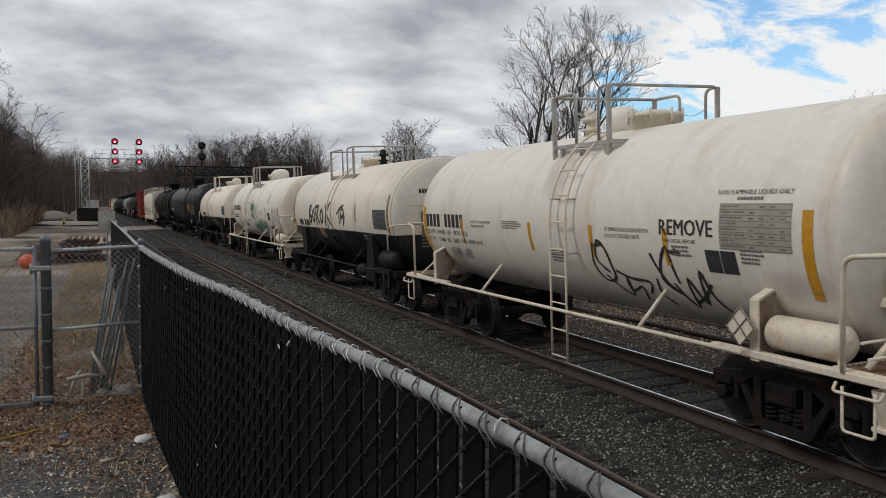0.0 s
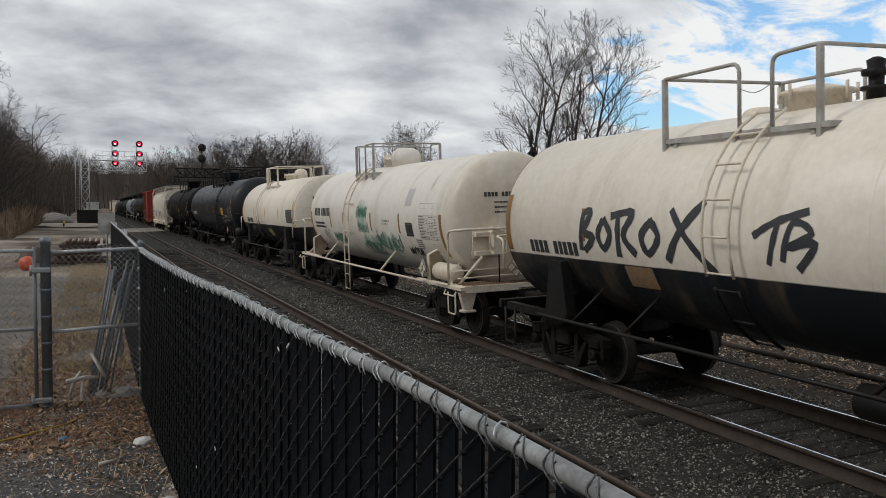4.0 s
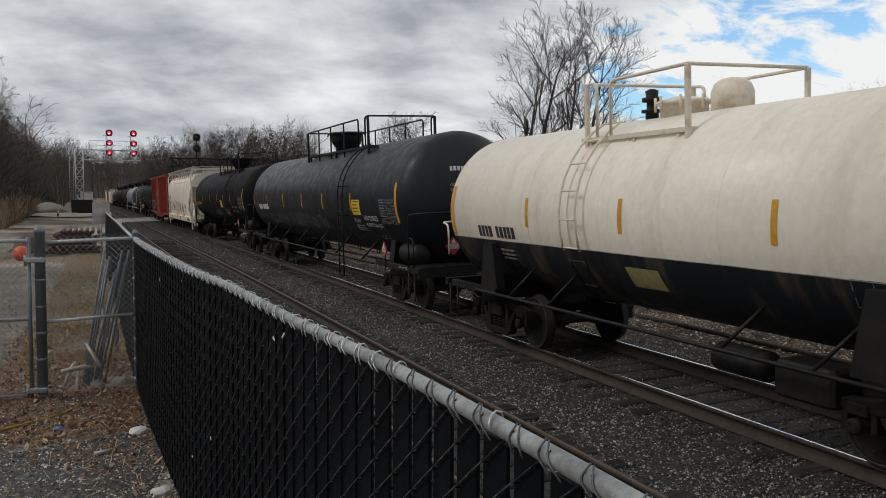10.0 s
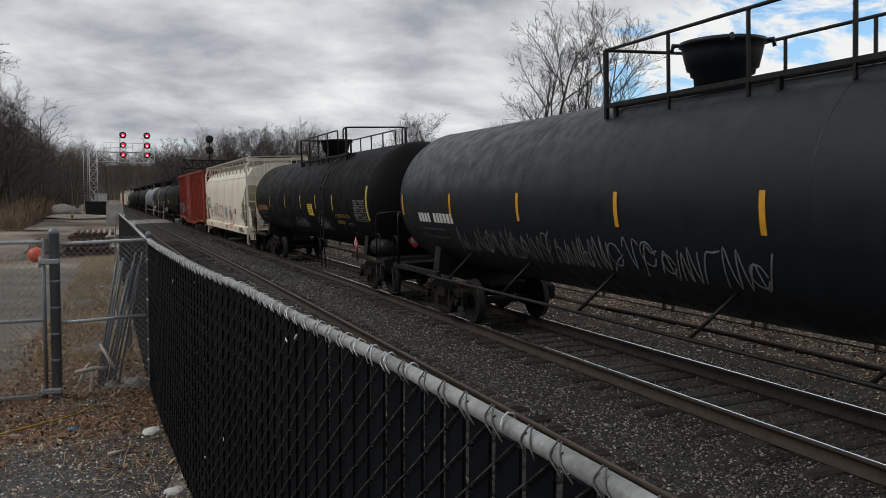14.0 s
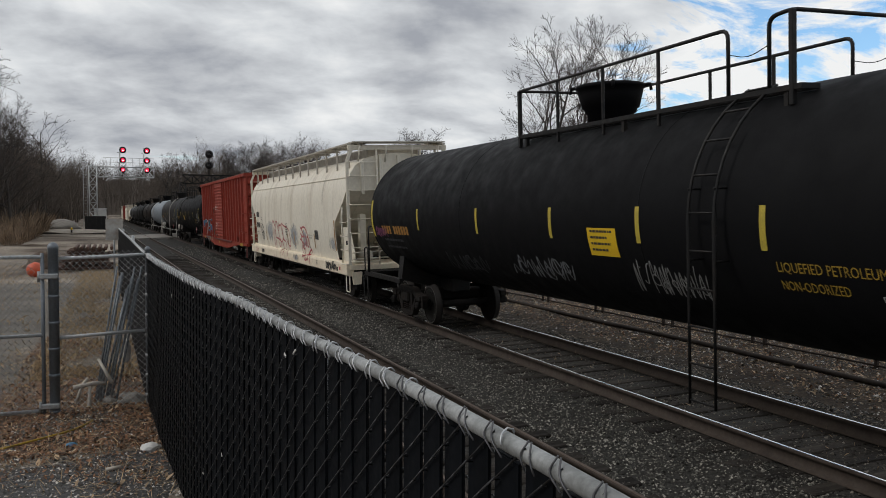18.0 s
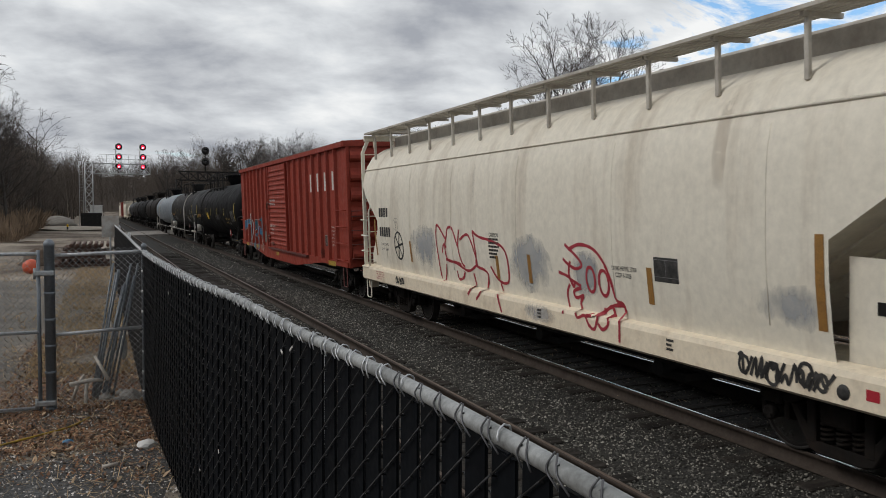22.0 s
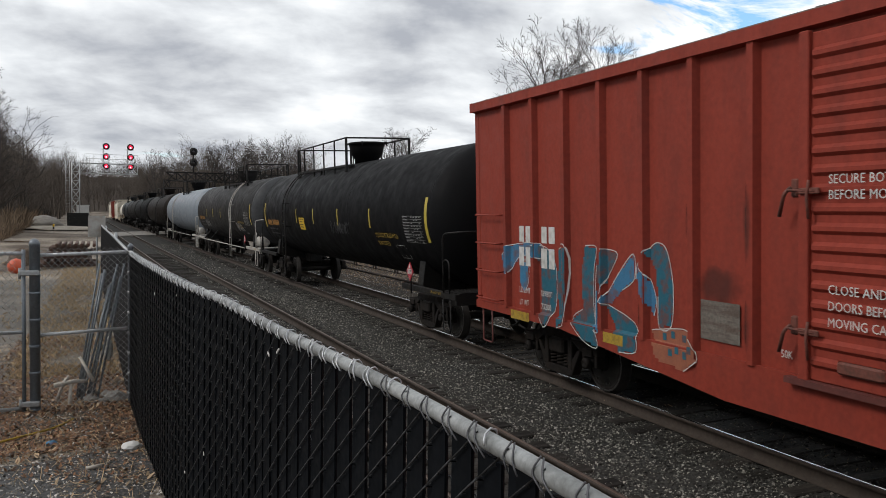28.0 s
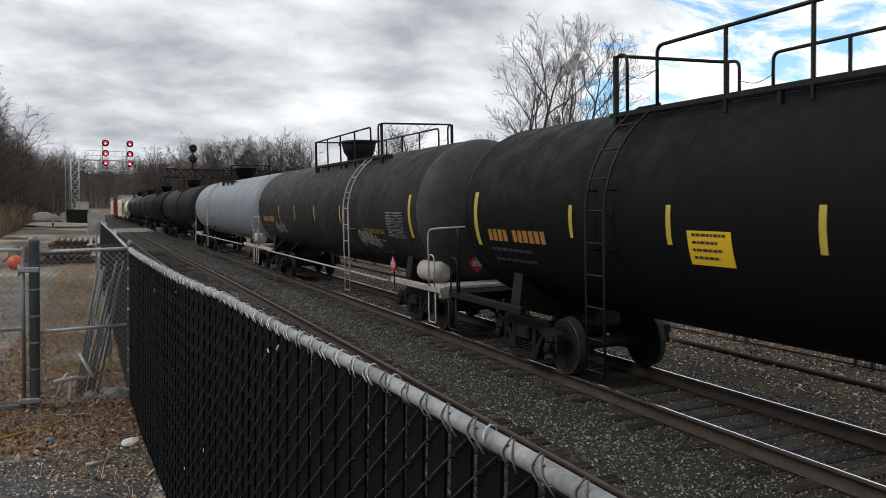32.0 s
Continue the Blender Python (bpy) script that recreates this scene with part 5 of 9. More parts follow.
def box_car(middle, label):
    car = tagged(new("box_car"), label, "box car", group="cars of the freight train")
    ROLLING.append((car, middle))
    H, x, z0, z1 = 9.45, 1.50, 1.02, 4.58
    bm = B()
    soft_box(bm, -x, x, -H, H, z0, z1, 0.01)
    part("body", bm, BOX_RED, car)
    D0, D1 = -1.50, 1.98    # the door, measured from the middle
    ys = [-8.40 + 0.933 * i for i in range(8)] + [2.67 + 0.93 * i for i in range(7)]
    for s in (-1, 1):
        for y in ys:
            bm = B()
            prism(bm, [(s * x, y - 0.075), (s * (x + 0.09), y - 0.045), (s * (x + 0.09), y + 0.045), (s * x, y + 0.075)], "z", z0 + 0.12, z1 - 0.14)
            part("side_post", bm, BOX_RED, car)
        bm = B()
        prism(bm, [(s * x, z1 - 0.16), (s * (x + 0.11), z1 - 0.14), (s * (x + 0.11), z1 + 0.0), (s * x, z1 + 0.03)], "y", -H, H)
        part("top_plate", bm, BOX_RED, car)
        bm = B()
        prism(bm, [(-H, z0), (-H, z0 + 0.13), (H, z0 + 0.13), (H, z0), (H - 2.9, z0 - 0.02), (D1 + 1.1, z0 - 0.34), (D0 - 1.1, z0 - 0.34), (-H + 2.9, z0 - 0.02)], "x", min(s * x, s * (x + 0.06)), max(s * x, s * (x + 0.06)))
        part("side_sill", bm, BOX_RED, car)
        # door of pressed panels with its rods
        bm = B()
        soft_box(bm, min(s * (x + 0.02), s * (x + 0.08)), max(s * (x + 0.02), s * (x + 0.08)), D0, D1, z0 + 0.12, z1 - 0.2, 0.01)
        door = part("sliding_door", bm, BOX_RED, car, "closed sliding door of ribbed red panels")
        for i in range(17):
            z = z0 + 0.30 + i * (z1 - z0 - 0.7) / 16
            bm = B()
            prism(bm, [(s * (x + 0.08), z - 0.055), (s * (x + 0.115), z - 0.02), (s * (x + 0.115), z + 0.02), (s * (x + 0.08), z + 0.055)], "y", D0 + 0.14, D1 - 0.14)
            part("rib", bm, BOX_RED, door)
        for y in (D0 + 0.05, D1 - 0.05):
            bm = B()
            soft_box(bm, min(s * (x + 0.07), s * (x + 0.13)), max(s * (x + 0.07), s * (x + 0.13)), y - 0.06, y + 0.06, z0 + 0.1, z1 - 0.18, 0.01)
            part("door_post", bm, BOX_RED, door)
        # black strip put in for the shaded gap along the door's edge
        bm = B()
        box(bm, min(s * (x + 0.004), s * (x + 0.075)), max(s * (x + 0.004), s * (x + 0.075)), D1 + 0.004, D1 + 0.028, z0 + 0.14, z1 - 0.2)
        part("door_seal", bm, BLACK_STEEL, door)
        for z in (1.60, 2.92):
            bm = B()
            soft_box(bm, min(s * (x + 0.13), s * (x + 0.16)), max(s * (x + 0.13), s * (x + 0.16)), D1 - 0.26, D1 - 0.02, z - 0.03, z + 0.03, 0.008)
            soft_box(bm, min(s * (x + 0.02), s * (x + 0.09)), max(s * (x + 0.02), s * (x + 0.09)), D1 + 0.05, D1 + 0.14, z - 0.06, z + 0.12, 0.012)
            tube(bm, bent([(s * (x + 0.15), D1 - 0.14, z + 0.10), (s * (x + 0.18), D1 - 0.14, z - 0.06), (s * (x + 0.16), D1 - 0.15, z - 0.26)], 0.05), 0.016, 6)
            tube(bm, bent([(s * (x + 0.12), D1 + 0.10, z + 0.04), (s * (x + 0.17), D1 + 0.14, z - 0.02), (s * (x + 0.13), D1 + 0.24, z - 0.24)], 0.06), 0.020, 6)
            tube(bm, [(s * (x + 0.15), D1 - 0.22, z), (s * (x + 0.15), D1 + 0.12, z + 0.01)], 0.014, 6)
            part("door_latch", bm, LATCH_RUST, door)
        bm = B()
        soft_box(bm, min(s * (x + 0.08), s * (x + 0.14)), max(s * (x + 0.08), s * (x + 0.14)), D1 - 0.95, D1 - 0.45, z0 + 0.24, z0 + 0.36, 0.02)
        part("door_handle", bm, LATCH_RUST, door)
        bm = B()
        box(bm, min(s * (x + 0.08), s * (x + 0.16)), max(s * (x + 0.08), s * (x + 0.16)), D0 - 3.2, D1 + 0.15, z0 + 0.06, z0 + 0.12)
        part("door_track", bm, BOX_DARK, car)
        for k in (-1, 1):
            for i in range(4):
                z = z0 + 0.20 + i * 0.475
                hoop(car, BOX_RED, [(s * (x + 0.0), k * (H - 0.12), z), (s * (x + 0.12), k * (H - 0.12), z), (s * (x + 0.12), k * (H - 0.97), z), (s * (x + 0.0), k * (H - 0.97), z)], "ladder_rung", 0.014)
            step(car, BOX_DARK, s * (x + 0.02), k * (H - 0.38), 0.45, z0 + 0.05)
    # roof: shallow gable of ribbed sheets
    bm = B()
    prism(bm, [(-x - 0.08, z1 + 0.02), (0, z1 + 0.09), (x + 0.08, z1 + 0.02), (x + 0.08, z1 - 0.01), (-x - 0.08, z1 - 0.01)], "y", -H, H)
    part("roof", bm, ROOF_METAL, car)
    for i in range(16):
        y = -H + 0.6 + i * (2 * H - 1.2) / 15
        bm = B()
        prism(bm, [(-x - 0.1, z1 + 0.02), (0, z1 + 0.125), (x + 0.1, z1 + 0.03), (x + 0.1, z1 - 0.0), (0, z1 + 0.06), (-x - 0.1, z1 - 0.0)], "y", y - 0.05, y + 0.05)
        part("roof_rib", bm, ROOF_METAL, car)
    for k in (-1, 1):
        # corrugated ends, framed by corner posts
        for i in range(6):
            z = z0 + 0.34 + i * 0.555
            bm = B()
            xa, xb = -x + 0.10, x - 0.10
            prism(bm, [(k * (H - 0.005), z + 0.27), (k * (H + 0.05), z + 0.16), (k * (H + 0.125), z + 0.05), (k * (H + 0.135), z - 0.03), (k * (H + 0.10), z - 0.09), (k * (H - 0.005), z - 0.14)], "x", xa, xb)
            part("end_rib", bm, BOX_RED, car)
        for s in (-1, 1):
            bm = B()
            soft_box(bm, min(s * (x + 0.012), s * (x - 0.09)), max(s * (x + 0.012), s * (x - 0.09)), min(k * (H - 0.1), k * (H + 0.05)), max(k * (H - 0.1), k * (H + 0.05)), z0 - 0.02, z1 - 0.12, 0.012)
            part("corner_post", bm, BOX_RED, car)
        bm = B()
        prism(bm, [(-x - 0.10, z1 - 0.14), (x + 0.10, z1 - 0.14), (x + 0.10, z1 + 0.02), (0, z1 + 0.10), (-x - 0.10, z1 + 0.02)], "y", min(k * (H - 0.02), k * (H + 0.07)), max(k * (H - 0.02), k * (H + 0.07)))
        part("end_plate", bm, BOX_RED, car)
        bm = B()
        soft_box(bm, -1.0, 0.6, min(k * (H + 0.12), k * (H + 0.48)), max(k * (H + 0.12), k * (H + 0.48)), 1.30, 1.34, 0.01)
        for xx in (-0.9, -0.2, 0.5):
            tube(bm, [(xx, k * (H + 0.44), 1.31), (xx, k * H, 1.08)], 0.016, 6)
        part("brake_step", bm, BOX_DARK, car)
        bm = B()
        tube(bm, bent([(-x + 0.1, k * (H + 0.02), 2.62), (-x + 0.1, k * (H + 0.16), 2.62), (-0.55, k * (H + 0.16), 2.62), (-0.55, k * (H + 0.02), 2.62)], 0.04), 0.014, 6)
        part("grab_iron", bm, BOX_DARK, car)
        bm = B()
        soft_box(bm, -0.25, 0.25, min(k * (H - 2.6), k * (H + 0.62)), max(k * (H - 2.6), k * (H + 0.62)), 0.70, z0, 0.02)
        part("draft_sill", bm, BOX_DARK, car)
        coupler(car, k * (H + 0.60), k)
        truck(car, k * (H - 2.05))
        bm = B()
        for s in (-1, 1):
            for j in range(4):
                z = z0 + 0.25 + j * 0.4
                tube(bm, bent([(s * (x - 0.08), k * (H + 0.02), z), (s * (x - 0.08), k * (H + 0.16), z), (s * (x - 0.58), k * (H + 0.16), z), (s * (x - 0.58), k * (H + 0.02), z)], 0.03), 0.013, 6)
        part("end_ladder", bm, BOX_DARK, car)
        bm = B()
        tube(bm, [(-1.3, k * (H + 0.35), 0.95), (-0.3, k * (H + 0.5), 0.98)], 0.016, 6)
        part("uncoupling_lever", bm, BOX_DARK, car)
    bm = B()
    box(bm, -0.9, 0.9, -H + 3.2, H - 3.2, 0.72, z0)
    for xx in (-1.1, -0.7):
        tube(bm, [(xx, -H + 2.5, 0.78), (xx, H - 2.5, 0.78)], 0.03, 6)
    part("underframe", bm, BLACK_STEEL, car)
    brake_wheel(car, -0.25, -H - 0.32, 2.30, BOX_DARK)
    return car


# the cars, from the front of what is seen to its end
def on_top(zc, R, x=0.0):
    return zc + math.sqrt(R * R - x * x)


c0, R0_, z0_ = white_car(-103.2, 5.5, -6.32, 6.5, "white insulated tank car with amber strips and black graffiti", -0.54, (2.2, -2.6))
strips(c0, R0_, z0_, (5.4, 3.41, 0.62, -1.23, -2.94, -5.22), AMBER, big=(5.4, -5.22), low=0.48, big_low=0.69)
top_platform(c0, GREY_TRIM, R0_, z0_, 0.44, -1.13)
dome(c0, WHITE_PAINT, 0.1, 0.08, on_top(z0_, R0_), 0.27, 0.42)
manway(c0, CREAM_TRIM, 0.0, -0.9, on_top(z0_, R0_), 0.34)
valve(c0, CREAM_TRIM, -0.2, 0.58, on_top(z0_, R0_) - 0.05)
c1, R1_, z1_ = two_tone_car(-90.1, 5.45, "cream tank car with a black belly, dark graffiti and ochre strips", 0.0, True, 5.46)
strips(c1, R1_, z1_, (5.36, 2.96, -2.4, -5.18), OCHRE, big=(5.36, -5.18), low=0.19, big_low=0.42)
top_platform(c1, GREY_TRIM, R1_, z1_, 1.62, -0.92, z=3.53, gap=1.17, leg=0.66)
manway(c1, CREAM_TRIM, 0.0, 0.05, on_top(z1_, R1_), 0.36)
dome(c1, CREAM_TRIM, 0.0, 0.95, on_top(z1_, R1_) - 0.1, 0.24, 0.2, "fill_cap")
valve(c1, BLACK_STEEL, 0.0, -0.75, on_top(z1_, R1_))
c2, R2_, z2_ = white_car(-75.97, 5.95, -6.72, 7.2, "white tank car with ochre strips and green graffiti", 1.20, (3.6, -1.9))
strips(c2, R2_, z2_, (5.85, 3.44, 2.03, -0.67, -2.92, -5.53), OCHRE, big=(5.85, -5.53), low=0.35, big_low=0.78)
top_platform(c2, GREY_TRIM, R2_, z2_, 0.18, 1.78, gap=0.87)
manway(c2, CREAM_TRIM, 0.0, 1.0, on_top(z2_, R2_), 0.34)
dome(c2, WHITE_PAINT, 0.0, 0.27, on_top(z2_, R2_), 0.40, 0.46)
valve(c2, CREAM_TRIM, -0.1, 1.45, on_top(z2_, R2_) - 0.1)
c3, R3_, z3_ = two_tone_car(-61.85, 5.75, "cream tank car with a black belly and amber strips", 1.14, False, 5.60)
strips(c3, R3_, z3_, (5.65, 2.62, 0.0, -2.75, -5.38), AMBER, big=(5.65, -5.38), low=0.19, big_low=0.43)
top_platform(c3, CREAM_TRIM, R3_, z3_, -0.85, 1.46, z=3.53, gap=0.62)
dome(c3, CREAM_TRIM, 0.1, -0.42, on_top(z3_, R3_), 0.28, 0.42)
manway(c3, CREAM_TRIM, 0.0, 0.45, on_top(z3_, R3_), 0.34)
valve(c3, BLACK_STEEL, 0.0, 1.2, on_top(z3_, R3_))
c4, R4_, z4_ = pressure_car(-44.0, 9.2, "blue-black liquefied gas tank car with yellow strips", BLUEBLACK_PAINT, lad=-4.88, braces=6)
strips(c4, R4_, z4_, (9.1, 6.2, 3.2, 0.27, -2.45, -5.45, -9.1), AMBER, big=(-9.1,))
top_platform(c4, BLACK_STEEL, R4_, z4_, 1.35, -5.45, z=4.03)
c5, R5_, z5_ = pressure_car(-23.05, 8.9, "black liquefied gas tank car with yellow strips and grey tags", BLACK_PAINT, lad=-4.36)
strips(c5, R5_, z5_, (8.8, 5.35, 2.15, -0.65, -2.95, -5.17, -8.8), GOLD, big=(8.8, -8.8))
top_platform(c5, BLACK_STEEL, R5_, z5_, 1.40, -5.0, gap=1.0, z=4.03, leg=0.34)
c6 = hopper_car(-3.62, "off-white covered hopper car with red and blue graffiti")
c7 = box_car(15.98, "oxide red box car with teal graffiti and a closed ribbed door")
c8, R8_, z8_ = pressure_car(36.6, 8.9, "black liquefied gas tank car with a yellow sticker", BLACK_PAINT, lad=4.42, side_tank=False)
strips(c8, R8_, z8_, (8.45, 5.25, 3.05, 0.78, -2.0, -4.9, -8.68), GOLD, big=(8.45, -8.68))
top_platform(c8, BLACK_STEEL, R8_, z8_, -1.1, 4.95, z=4.03, gap=0.93)
c9, R9_, z9_ = pressure_car(57.0, 8.9, "charcoal tank car with a grey end and pale fittings", CHARCOAL_PAINT, trim=GREY_TRIM, lad=-4.1, braces=2)
strips(c9, R9_, z9_, (5.0, 2.5, -0.2, -3.05, -8.5), GOLD, big=(-8.5,))
top_platform(c9, BLACK_STEEL, R9_, z9_, 1.6, -5.1, z=4.03)
c10, R10_, z10_ = pressure_car(77.3, 9.1, "blue-grey tank car with black fittings on top", STEELGREY_PAINT, trim=GREY_TRIM, lad=3.0, braces=2)
top_platform(c10, BLACK_STEEL, R10_, z10_, 1.5, -1.5, z=4.03)
FAR = [(99.5, 9.6, BROWNBLACK_PAINT, "brown-black tank car further down the train"), (122.0, 9.6, BLACK_PAINT, "black tank car further down the train"),
       (143.0, 8.7, CHARCOAL_PAINT, "charcoal tank car far down the train"), (162.5, 8.7, BLUEBLACK_PAINT, "blue-black tank car far down the train")]
for mid, half, paint, lab in FAR:
    cf, Rf, zf = pressure_car(mid, half, lab, paint, lad=-3)
    top_platform(cf, BLACK_STEEL, Rf, zf, 1.5, -2.5, z=4.03)
c15, R15_, z15_ = white_car(180.0, 5.85, -6.95, 7.2, "white tank car far down the train", 1.0)
hopper_car(198.5, "off-white covered hopper car far down the train")
box_car(219.5, "oxide red box car far down the train")
hopper_car(240.0, "off-white covered hopper car at the far bend")


# ---- lettering, stickers and spray paint on the cars ----
def words(text, w, h=None, squeeze=None):
    """A line of text scaled to a width and, if given, a height."""
    vs, fs = lettering(text, 1.0)
    x0, x1 = min(v[0] for v in vs), max(v[0] for v in vs)
    y0, y1 = min(v[1] for v in vs), max(v[1] for v in vs)
    k = w / (x1 - x0)
    ky = h / (y1 - y0) if h else k
    return [((x - x0) * k, (y - y0) * ky) for x, y in vs], fs


def mark(chars, w, h, seed=1):
    vs, fs = bars(chars, 1.0, 0.62, 0.2, seed)
    k = w / max(v[0] for v in vs)
    return [(x * k, y * h) for x, y in vs], fs


def on_head(flat, name, mat, car, x, z, R, zc, half, head, label=""):
    """On the rounded front end of a tank: reads from -x to +x, starting at (x, z)."""
    vs, fs = flat
    out = []
    for u, v in vs:
        q = min(((x + u) ** 2 + (z + v - zc) ** 2) / (R * R), 0.98)
        bulge = flat_bulge(math.sqrt(q)) if head == 0.30 else head * math.sqrt(1 - q)
        out.append((x + u, -(half + bulge) - 0.012, z + v))
    ob = quick(name, out, fs, mat, car)
    if label:
        ob["label"] = label


def on_hopper(flat, name, mat, car, y, z, label="", up=0.006):
    vs, fs = flat
    zs, xs2 = [p[1] for p in HOPPER_SIDE], [p[0] for p in HOPPER_SIDE]
    out = []
    for u, v in vs:
        w = z + v
        out.append((-(float(np.interp(w, zs, xs2)) + up) if w > 1.235 else -(1.640 + up), y - u, w))
    ob = quick(name, out, fs, mat, car)
    if label:
        ob["label"] = label


BOX_POSTS = [-8.40 + 0.933 * i for i in range(8)] + [2.67 + 0.93 * i for i in range(7)]


def on_box(flat, name, mat, car, y, z, label="", up=0.006):
    """On the side of the box car, over its panels and posts."""
    vs, fs = flat
    out = []
    for u, v in vs:
        d = min(abs(y - u - p) for p in BOX_POSTS)
        x = 1.50 + 0.092 * max(0.0, min(1.0, (0.085 - d) / 0.035))
        if z + v < 1.16:
            x = max(x, 1.562)
        out.append((-(x + up), y - u, z + v))
    ob = quick(name, out, fs, mat, car)
    if label:
        ob["label"] = label


def filled(poly, cell=0.035):
    """A polygon as a fine grid of cells."""
    xs2, ys2 = [p[0] for p in poly], [p[1] for p in poly]
    vs, fs = [], []

    def inside(x, y):
        c = False
        for (x0, y0), (x1, y1) in zip(poly, poly[1:] + poly[:1]):
            if (y0 > y) != (y1 > y) and x < (x1 - x0) * (y - y0) / (y1 - y0) + x0:
                c = not c
        return c
    nx, ny = int((max(xs2) - min(xs2)) / cell) + 1, int((max(ys2) - min(ys2)) / cell) + 1
    for i in range(nx):
        for j in range(ny):
            x, y = min(xs2) + i * cell, min(ys2) + j * cell
            if inside(x + cell / 2, y + cell / 2):
                k = len(vs)
                vs += [(x, y), (x + cell, y), (x + cell, y + cell), (x, y + cell)]
                fs.append((k, k + 1, k + 2, k + 3))
    return vs, fs


def cloud_patch(w, h, seed, cell=0.05, edge=0.75):
    """A sprayed patch with an uneven rim, as a fan round its middle."""
    n = 48
    vs, fs = [(w / 2, h / 2)], []
    rings = 5
    for k in range(1, rings + 1):
        for i in range(n):
            a = 2 * math.pi * i / n
            r = (edge + 0.30 * noise.noise((math.cos(a) * 1.6, math.sin(a) * 1.6, seed)) + 0.10 * noise.noise((math.cos(a) * 6, math.sin(a) * 6, seed + 3))) * k / rings
            # nearer to a box than to an ellipse
            q = max(abs(math.cos(a)), abs(math.sin(a))) ** 0.5
            vs.append((w / 2 + w / 2 * r * math.cos(a) / q, h / 2 + h / 2 * r * math.sin(a) / q))
    for i in range(n):
        fs.append((0, 1 + i, 1 + (i + 1) % n))
        for k in range(rings - 1):
            a, b = 1 + k * n, 1 + (k + 1) * n
            fs.append((a + i, b + i, b + (i + 1) % n, a + (i + 1) % n))
    return vs, fs


def haze(place, w, h, seed, mat, y, z, label, *rest):
    """A thin coat of spray or grime with a soft rim."""
    flat = cloud_patch(w, h, seed, edge=1.0)
    if place is on_tank:
        on_tank(flat, "overspray", mat, rest[0], y, z, rest[1], rest[2], 0.003, label)
    else:
        place(flat, "overspray", mat, rest[0], y, z, label, 0.003)


TAN_PANEL = material("grey data panel", (0.36, 0.33, 0.28), 0.5, tint=(0.25, 0.22, 0.18), amount=0.5, scale=6, fine_amount=0.1, bump=0)
DARK_PANEL = material("dark data panel", (0.035, 0.037, 0.042), 0.5, tint=(0.07, 0.07, 0.07), amount=0.5, scale=6, fine_amount=0.1, bump=0)
OLIVE_PANEL = material("faded olive yellow panel", (0.34, 0.30, 0.12), 0.6, tint=(0.20, 0.17, 0.08), amount=0.6, scale=8, fine_amount=0.15, bump=0)
ORANGE_PANEL = material("faded orange panel", (0.27, 0.17, 0.09), 0.6, tint=(0.12, 0.09, 0.06), amount=0.6, scale=8, fine_amount=0.15, bump=0)
GHOST_PATCH = material("grey patch of newer paint", (0.50, 0.48, 0.45), 0.5, fine_amount=0.08, bump=0)
END_GREY = material("grey weathered end paint", (0.055, 0.057, 0.06), 0.55, tint=(0.03, 0.03, 0.03), amount=0.6, scale=1.5, fine=9, fine_amount=0.1, bump=0.02, spec=0.1)
MAGENTA_INK = material("magenta marker paint", (0.16, 0.04, 0.10), 0.6, fine_amount=0.1, bump=0)

# white insulated car
on_tank(mark("xxxx xxxxx", 1.95, 0.26, 3), "car_mark", BLACK_INK, c0, 5.30, 2.20, R0_, z0_, label="black stencilled marks")
on_tank(words("LD LMT  205600  LBS   93250  KGS", 2.15, 0.085), "stencil", BLACK_INK, c0, 5.32, 2.055, R0_, z0_)
on_tank(words("LT WT    57400  LBS   26050  KGS  NEW 04-95", 2.75, 0.085), "stencil", BLACK_INK, c0, 5.32, 1.90, R0_, z0_)
on_tank(words("CONSULT OWNER BEFORE", 0.88, 0.05), "stencil", BLACK_INK, c0, 2.96, 2.31, R0_, z0_)
on_tank(words("REPAIRING TANK", 0.60, 0.05), "stencil", BLACK_INK, c0, 2.96, 2.23, R0_, z0_)
on_tank(lines(4, 0.78, 0.15, 4), "small_print", DARK_INK, c0, 1.63, 2.23, R0_, z0_)
on_tank(words("4\" FIBERGLASS INSULATION", 1.0, 0.055), "stencil", BLACK_INK, c0, -1.61, 2.30, R0_, z0_)
on_tank(words("DO NOT EXCEED 450 F", 0.80, 0.055), "stencil", BLACK_INK, c0, -1.61, 2.21, R0_, z0_)
on_tank(words("REMOVE", 0.98, 0.19), "stencil", BLACK_INK, c0, -2.84, 2.29, R0_, z0_, label="bold black word REMOVE")
on_tank(words("REMOVE", 0.98, 0.19), "stencil", BLACK_INK, c0, -2.852, 2.292, R0_, z0_)
on_tank(words("THIS DECAL BEFORE", 0.62, 0.045), "stencil", BLACK_INK, c0, -2.90, 2.20, R0_, z0_)
on_tank(words("NON FLAMMABLE LIQUIDS ONLY", 1.12, 0.065), "stencil", BLACK_INK, c0, -3.88, 2.76, R0_, z0_)
on_tank(lines(1, 0.40, 0.06, 9, 0.05), "small_print", DARK_INK, c0, -4.2, 2.685, R0_, z0_)
table(c0, R0_, z0_, -3.94, 2.17, 1.07, 0.50, DARK_INK, 8, TAN_PANEL, "grey data panel with a ruled table")
on_tank(rect(0.245, 0.27), "data_panel", DARK_PANEL, c0, -3.67, 1.88, R0_, z0_, 0.005)
on_tank(rect(0.245, 0.27), "data_panel", DARK_PANEL, c0, -3.93, 1.88, R0_, z0_, 0.005)
on_tank(lines(4, 0.40, 0.18, 12), "small_print", DARK_INK, c0, -4.25, 2.0, R0_, z0_)
on_tank(lines(3, 0.42, 0.15, 13), "small_print", DARK_INK, c0, -3.05, 2.02, R0_, z0_)
